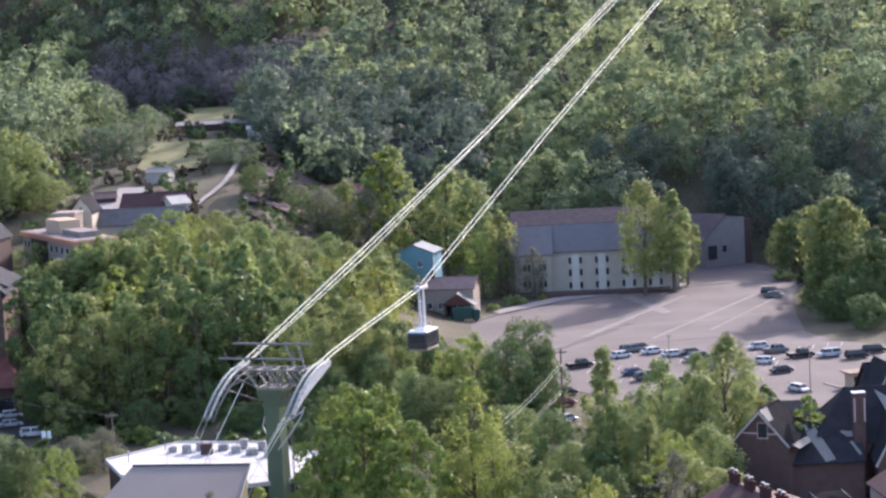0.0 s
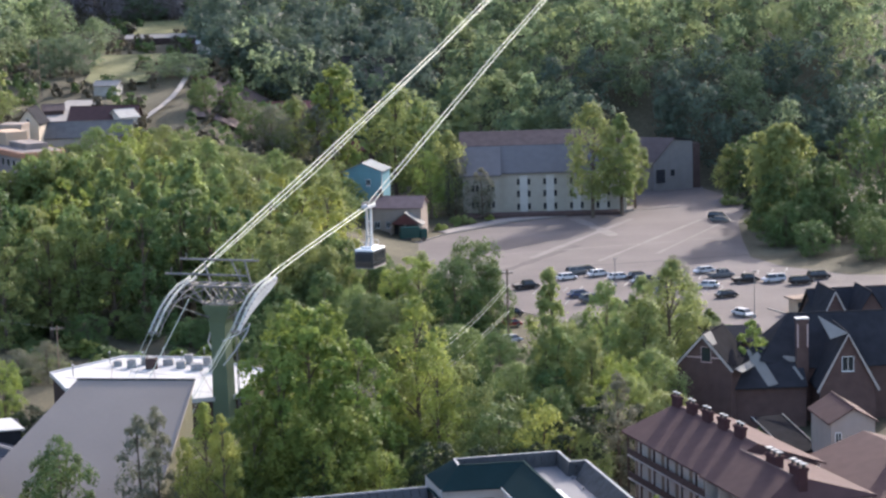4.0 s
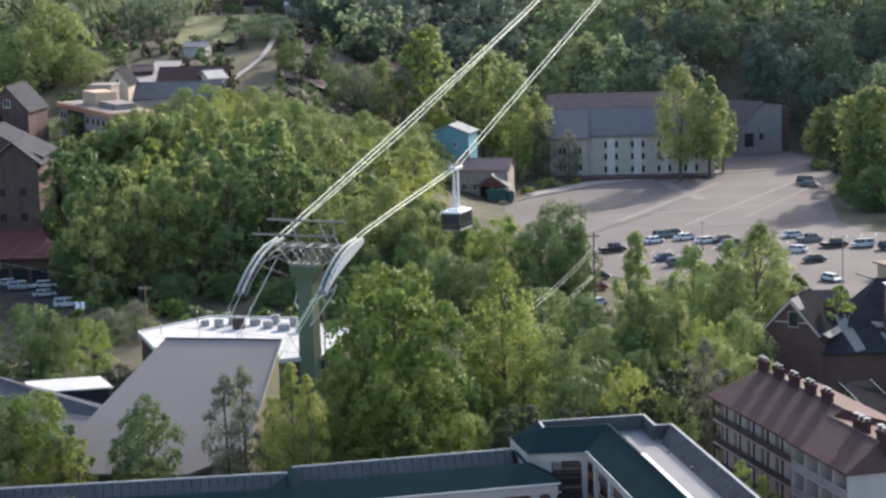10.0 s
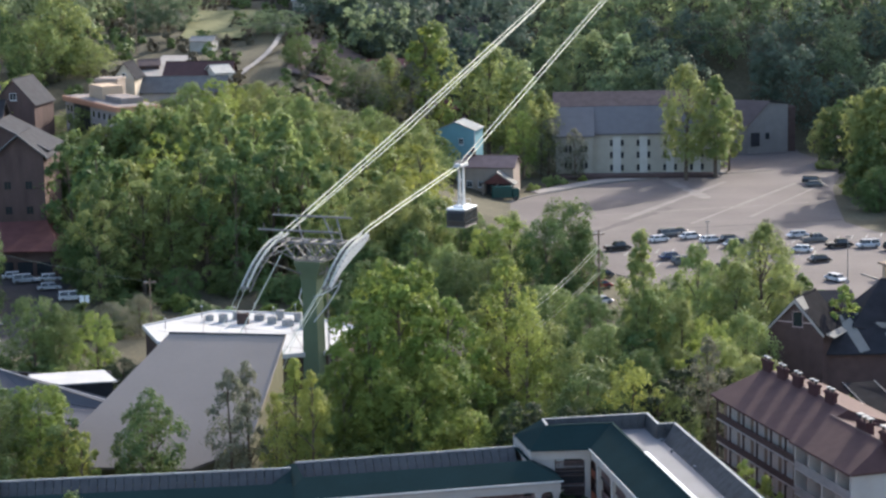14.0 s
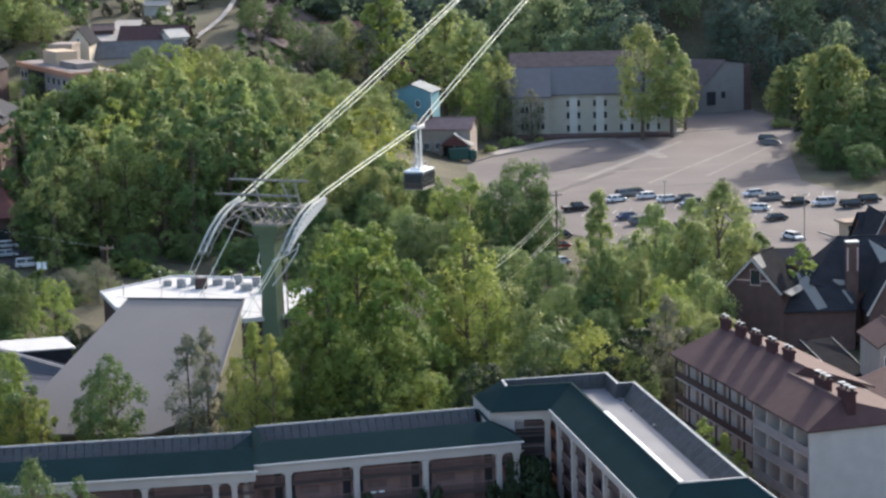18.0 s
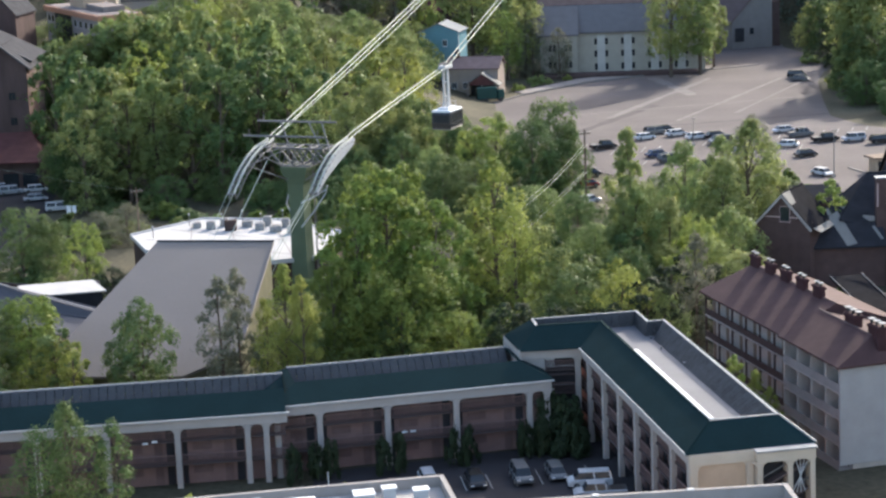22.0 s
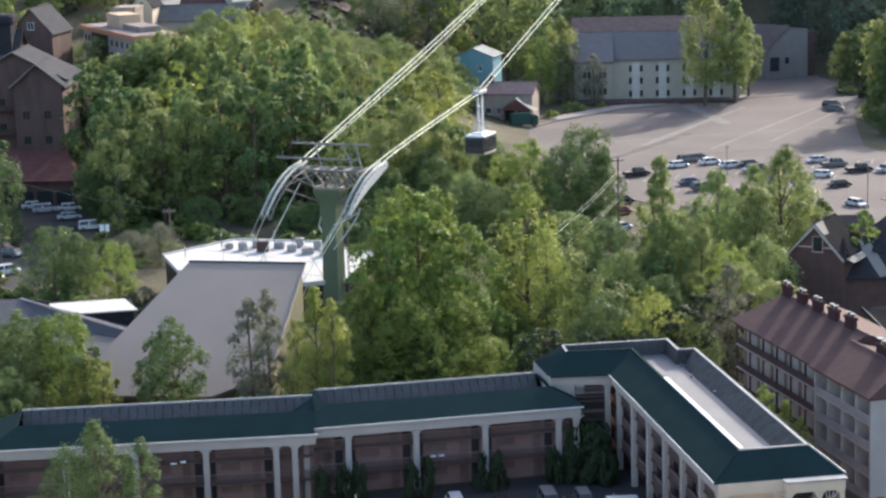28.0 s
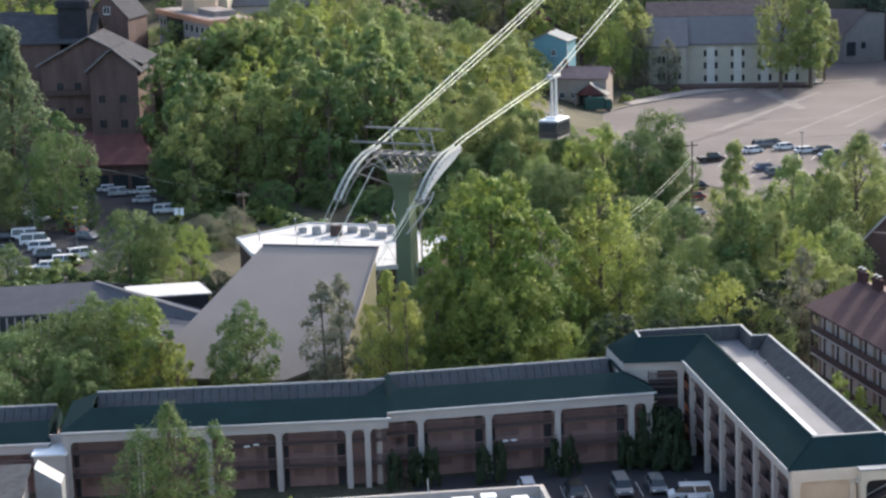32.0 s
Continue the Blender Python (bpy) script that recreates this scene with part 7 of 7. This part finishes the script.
for kind, colour, x, y, rz in (("suv", "grey", 7.3, 218.4, -82), ("sedan", "black", 2.4, 217.6, -82), ("sedan", "silver", -2.6, 218.6, -82), ("pickup", "silver", 15.2, 211.6, 182), ("suv", "white", 14.4, 215.6, 182), ("sedan", "grey", 11.0, 219.2, -82)):
    park(kind, colour, x, y, rz, 0.09)


def bin_lorry():
    r = thing("refuse_lorry", pose(12.6, 503.5, 0.1, 0, 0, 8), "dark green refuse lorry parked on the road", "truck")
    g = paint("green", COLOURS["green"])
    part("body", Solid().box(-3.2, 1.5, -1.2, 1.2, 0.8, 3.5, 0.12), g, r)
    part("cab", Solid().box(1.6, 3.3, -1.15, 1.15, 0.6, 2.9, 0.15), g, r)
    part("windscreen", Solid().box(3.3, 3.34, -1.0, 1.0, 1.7, 2.6), M["glass"], r)
    for x in (-2.2, -1.1, 2.4):
        for y in (-1.1, 1.1):
            part("wheel", Solid().tube([(x, y - 0.15, 0.5), (x, y + 0.15, 0.5)], 0.5, 12), M["black"], r)


bin_lorry()


# ---- poles, lamps, wires, kerbs, markings ----
def pole(x, y, h, label="tall wooden utility pole with a cross-arm", arm=True, r=0.14, mat_name="wood", name="utility_pole", z=None):
    p = thing(name, pose(x, y, ground_z(x, y) if z is None else z, 0, 0, 20), label, "pole")
    part("shaft", Solid().tube([(0, 0, -0.3), (0, 0, h)], r, 8, r * 0.7), M[mat_name], p)
    if arm:
        part("crossarm", Solid().box(-1.1, 1.1, -0.07, 0.07, h - 0.8, h - 0.62), M[mat_name], p)
        for x2 in (-0.9, -0.4, 0.4, 0.9):
            part("insulator", Solid().tube([(x2, 0, h - 0.62), (x2, 0, h - 0.42)], 0.05), M["pale"], p)
    return p


pole(25.2, 366.0, 14.2, r=0.19, mat_name="trunk")
pole(-50.3, 350.0, 10.2)
pole(-92.0, 418.0, 11.0)
pole(-85.5, 590.0, 16.0)
pole(-43.0, 700.0, 9.0)


def lamp_post(x, y, h=9.0):
    p = thing("street_lamp", pose(x, y, 0.1), "grey parking-lot lamp post with a flat head", "street lamp", "lot lamps")
    part("base", Solid().box(-0.3, 0.3, -0.3, 0.3, 0, 0.6, 0.05), M["concrete"], p)
    part("shaft", Solid().tube([(0, 0, 0.6), (0, 0, h)], 0.1, 8, 0.07), M["steel"], p)
    part("head", Solid().box(-0.55, 0.55, -0.2, 0.2, h, h + 0.18, 0.04), M["steel"], p)


for x, y, h in ((72.2, 387.4, 8.6), (51.4, 428.0, 5.6), (-90.4, 369.0, 7.0), (-79.2, 352.0, 7.5)):
    lamp_post(x, y, h)


def wire(pts, r, label):
    tagged(new("overhead_wire", Solid().tube(pts, r, 5).mesh("overhead_wire", M["rope"])), label, "wire", "overhead wires")


def sag(a, b, drop, n=8):
    a, b = Vector(a), Vector(b)
    return [tuple(a.lerp(b, i / n) - Vector((0, 0, 4 * drop * (i / n) * (1 - i / n)))) for i in range(n + 1)]


for dx in (0.0, 0.55):
    wire(sag((25.0 + dx, 365.7, 11.6), (9.0 + dx, 324.0, 7.6 - dx), 1.0), 0.026, "pale overhead wire slung from a utility pole")
    wire(sag((25.0 + dx, 365.7, 6.9), (8.0 + dx, 322.0, 3.4 - dx), 0.5), 0.026, "pale overhead wire slung from a utility pole")
wire(sag((-50.3, 350.0, 9.6), (-110.0, 385.0, 17.0), 1.0), 0.014, "thin overhead wire crossing the far lot")

sign = thing("road_sign", pose(-64.7, 370.0, 0), "small white road sign on a post", "sign")
part("post", Solid().tube([(0, 0, 0), (0, 0, 3.2)], 0.06), M["steel"], sign)
part("plate", Solid().box(-0.9, -0.1, -0.05, 0.0, 2.6, 3.9), M["whitepaint"], sign)
part("plate", Solid().box(0.1, 0.8, -0.05, 0.0, 2.6, 3.9), M["whitepaint"], sign)


def booth():
    b = thing("attendant_booth", pose(81.5, 391.5, 0.1, 0, 0, 15), "small tan attendant booth with a shallow roof", "booth")
    part("wall", Solid().box(-1.6, 1.6, -1.4, 1.4, 0, 2.6), M["tan"], b)
    part("roof", Solid().box(-2.3, 2.3, -2.1, 2.1, 2.6, 2.9, 0.1), M["wood"], b)
    for x in (-1.1, 0.3):
        part("window", Solid().box(x, x + 0.9, -1.46, -1.38, 1.1, 2.1), M["glass"], b)


booth()


def kerb(pts, label):
    s = Solid()
    for (x0, y0), (x1, y1) in zip(pts, pts[1:]):
        d = math.hypot(x1 - x0, y1 - y0)
        nx, ny = -(y1 - y0) / d * 0.25, (x1 - x0) / d * 0.25
        s.slab([(x0 - nx, y0 - ny, 0.26), (x1 - nx, y1 - ny, 0.26), (x1 + nx, y1 + ny, 0.26), (x0 + nx, y0 + ny, 0.26)], 0.3)
    setting("kerb", s, M["shade_grey"], label, "kerb")


kerb([(4, 485), (20, 511.5), (38, 530.5), (55, 539.5), (70, 544.5), (83, 549)], "pale concrete kerb along the inn's bank")
kerb([(76.5, 396), (78.5, 390), (82, 386), (84.5, 384)], "pale curved kerb of an entry island")
paving("pavement", [(21, 514), (38, 532), (55, 541), (58, 546), (36, 537), (19, 518)], 0.2, M["pavement"], "pale concrete pavement below the inn", "pavement")
paving("pavement", [(56, 541), (70, 546), (72, 553), (57, 547)], 0.21, M["path"], "pale sandy verge before the inn", "pavement")


def worn_strips():
    """Sealed cracks and resurfaced strips on the big lot."""
    rng, lift = random.Random(5), 0.102
    for x0, y0, a, length, w, m in ((38, 470, 63, 66, 1.6, "asphalt_worn"), (52, 462, 62, 70, 1.1, "asphalt_worn"), (30, 452, 60, 40, 2.2, "asphalt_patch"), (66, 470, 64, 55, 0.8, "asphalt_worn"), (46, 455, 12, 40, 1.4, "asphalt_patch"), (22, 474, 15, 62, 0.7, "asphalt_worn"), (60, 500, 100, 34, 3.0, "asphalt_worn")):
        dx, dy = math.cos(radians(a)), math.sin(radians(a))
        left, right, lift = [], [], lift + 0.004
        n = 12
        for i in range(n + 1):
            q = w / 2 * rng.uniform(0.6, 1.3)
            x, y = x0 + dx * length * i / n, y0 + dy * length * i / n
            left.append((x - dy * q, y + dx * q, lift))
            right.append((x + dy * q, y - dx * q, lift))
        sl = Solid()
        for i in range(n):
            sl.face(left[i], right[i], right[i + 1], left[i + 1])
        setting("road", sl, M[m], "worn resurfaced strip across the parking lot", "road marking")


worn_strips()


def stripes():
    i = 0
    for x0, y0, dx, dy, n in ((34, 422, 3.2, 1.0, 18), (36, 408, 3.2, 1.0, 12)):
        for k in range(n):
            x, y = x0 + dx * k, y0 + dy * k
            s = Solid().slab([(x, y, 0.112), (x + 0.14, y - 0.04, 0.112), (x + 1.5, y + 4.8, 0.112), (x + 1.36, y + 4.84, 0.112)], 0.006)
            setting("bay_line", s, M["line"], "white painted parking bay line", "road marking")


stripes()
for k in range(8):
    x = -4 + 2.7 * k
    setting("bay_line", Solid().slab([(x, 214.8 + 0.4 * k, 0.092), (x + 0.12, 214.8 + 0.4 * k, 0.092), (x - 0.5, 219.8 + 0.4 * k, 0.092), (x - 0.62, 219.8 + 0.4 * k, 0.092)], 0.006), M["line"], "white painted parking bay line", "road marking")


# ---- shrubs and undergrowth ----
SHRUB = {}


def shrub(kind, x, y, r, h, seed=0):
    if (kind, seed % 2) not in SHRUB:
        rng = np.random.default_rng(40 + seed % 2 + 5 * len(kind))
        n = 16
        u = rng.uniform(0, 1, n)
        a = rng.uniform(0, 6.283, n)
        rad = np.sqrt(rng.uniform(0, 1, n)) * (1 - 0.5 * u)
        c = np.stack([rad * np.cos(a), rad * np.sin(a), 0.15 + 0.75 * u], 1) * np.array([1.6, 1.6, 2.0])
        SHRUB[(kind, seed % 2)] = quad_mesh("leaves", leaf_quads(rng, c, rng.uniform(0.45, 0.75, n), c / np.linalg.norm(c, axis=1)[:, None], 40, 0.44, 0.9), M[kind])
    ob = thing("shrub", pose(x, y, ground_z(x, y) - 0.1, 0, 0, seed * 61) @ Matrix.Diagonal((r / 2, r / 2, h / 2.4, 1)), "leafy green shrub among the trees", "shrub", "undergrowth")
    part("leaves", SHRUB[(kind, seed % 2)], None, ob)


rs = random.Random(9)
count = 0
for x0, x1, y0, y1, n, size in ((-18, 36, 252, 275, 70, 3.4), (-10, 60, 275, 330, 95, 3.6), (5, 68, 330, 372, 60, 3.2), (-60, -20, 246, 254, 22, 2.6), (-20, 26, 372, 425, 45, 3.0), (-70, -20, 345, 400, 50, 3.2), (30, 66, 372, 384, 18, 2.4), (-84, -52, 312, 340, 24, 2.6)):
    for i in range(n):
        x, y = rs.uniform(x0, x1), rs.uniform(y0, y1)
        if 43 < x < 80 and 296 < y < 318 or (29 < x < 62 and y < 282) or (22 < x < 31 and 360 < y < 372) or (-24 < x < -16 and 303 < y < 312) or (-50 < x < -14 and 304 < y < 343):
            continue
        count += 1
        shrub(rs.choice(("leaf_c", "leaf_c", "leaf_a", "leaf_c", "leaf_l")), x, y, size * rs.uniform(0.7, 1.3), size * rs.uniform(0.7, 1.4), count)
# clipped shrubs beside the motel posts, and bushes in the lot
for i, (x, y) in enumerate(((-14.5, 221.6), (-13.0, 222.0), (-7.4, 223.0), (-5.6, 223.4), (0.2, 224.6), (2.0, 225.0), (8.2, 226.4), (10.0, 226.8), (-17.0, 221.2), (12.6, 227.6), (13.6, 226.0))):
    shrub("yew", x, y - 0.5, 1.25, 4.8, i)
for i, (x, y, r, h) in enumerate(((60, 424, 2.6, 2.2), (63, 421, 2.8, 2.4), (57, 420, 2.0, 1.8), (84, 396, 1.2, 1.4), (20, 520, 2.0, 2.2), (27, 531, 2.4, 2.6), (24, 528, 2.0, 3.0), (33, 536, 1.6, 1.8), (96, 548, 3.2, 3.0), (101, 546, 3.4, 3.4), (107, 544, 3.4, 3.2), (-25.0, 199.5, 2.4, 6.8), (-22.6, 200, 2.2, 6.4), (-18.2, 200, 1.6, 6.6), (-13.2, 200, 1.8, 6.6), (-11.0, 200, 2.2, 7.1), (-9.6, 200.3, 1.6, 6.5))):
    shrub("leaf_b" if h < 2.3 or h > 6 else "leaf_a", x, y, r, h, i + 3)

# corner mass: dark bushes, with the corner's shade put into their colour
for i, (x, y, r, h) in enumerate(((11.2, 229.4, 2.2, 7.4), (13.0, 228.6, 2.4, 6.6), (12.4, 226.8, 2.2, 4.8), (14.2, 226.2, 1.8, 3.6), (9.6, 227.4, 1.8, 3.8))):
    shrub("yew", x, y, r, h, i)
# small white notices on the gallery railings
for k, (x, y, z, w) in enumerate(((-32.6, 219.9, 5.3, 0.6), (-31.6, 220.0, 5.45, 0.6), (-5.0, 225.0, 3.9, 0.6), (-4.1, 225.2, 3.9, 0.6))):
    s = thing("notice", pose(x, y, z, 0, 0, 5.8 if x < -19 else 11.8), "small white notice fixed to a gallery railing", "sign", "gallery notices")
    part("board", Solid().box(-w / 2, w / 2, -0.06, 0.06, 0, 0.17), M["whitepaint"], s)
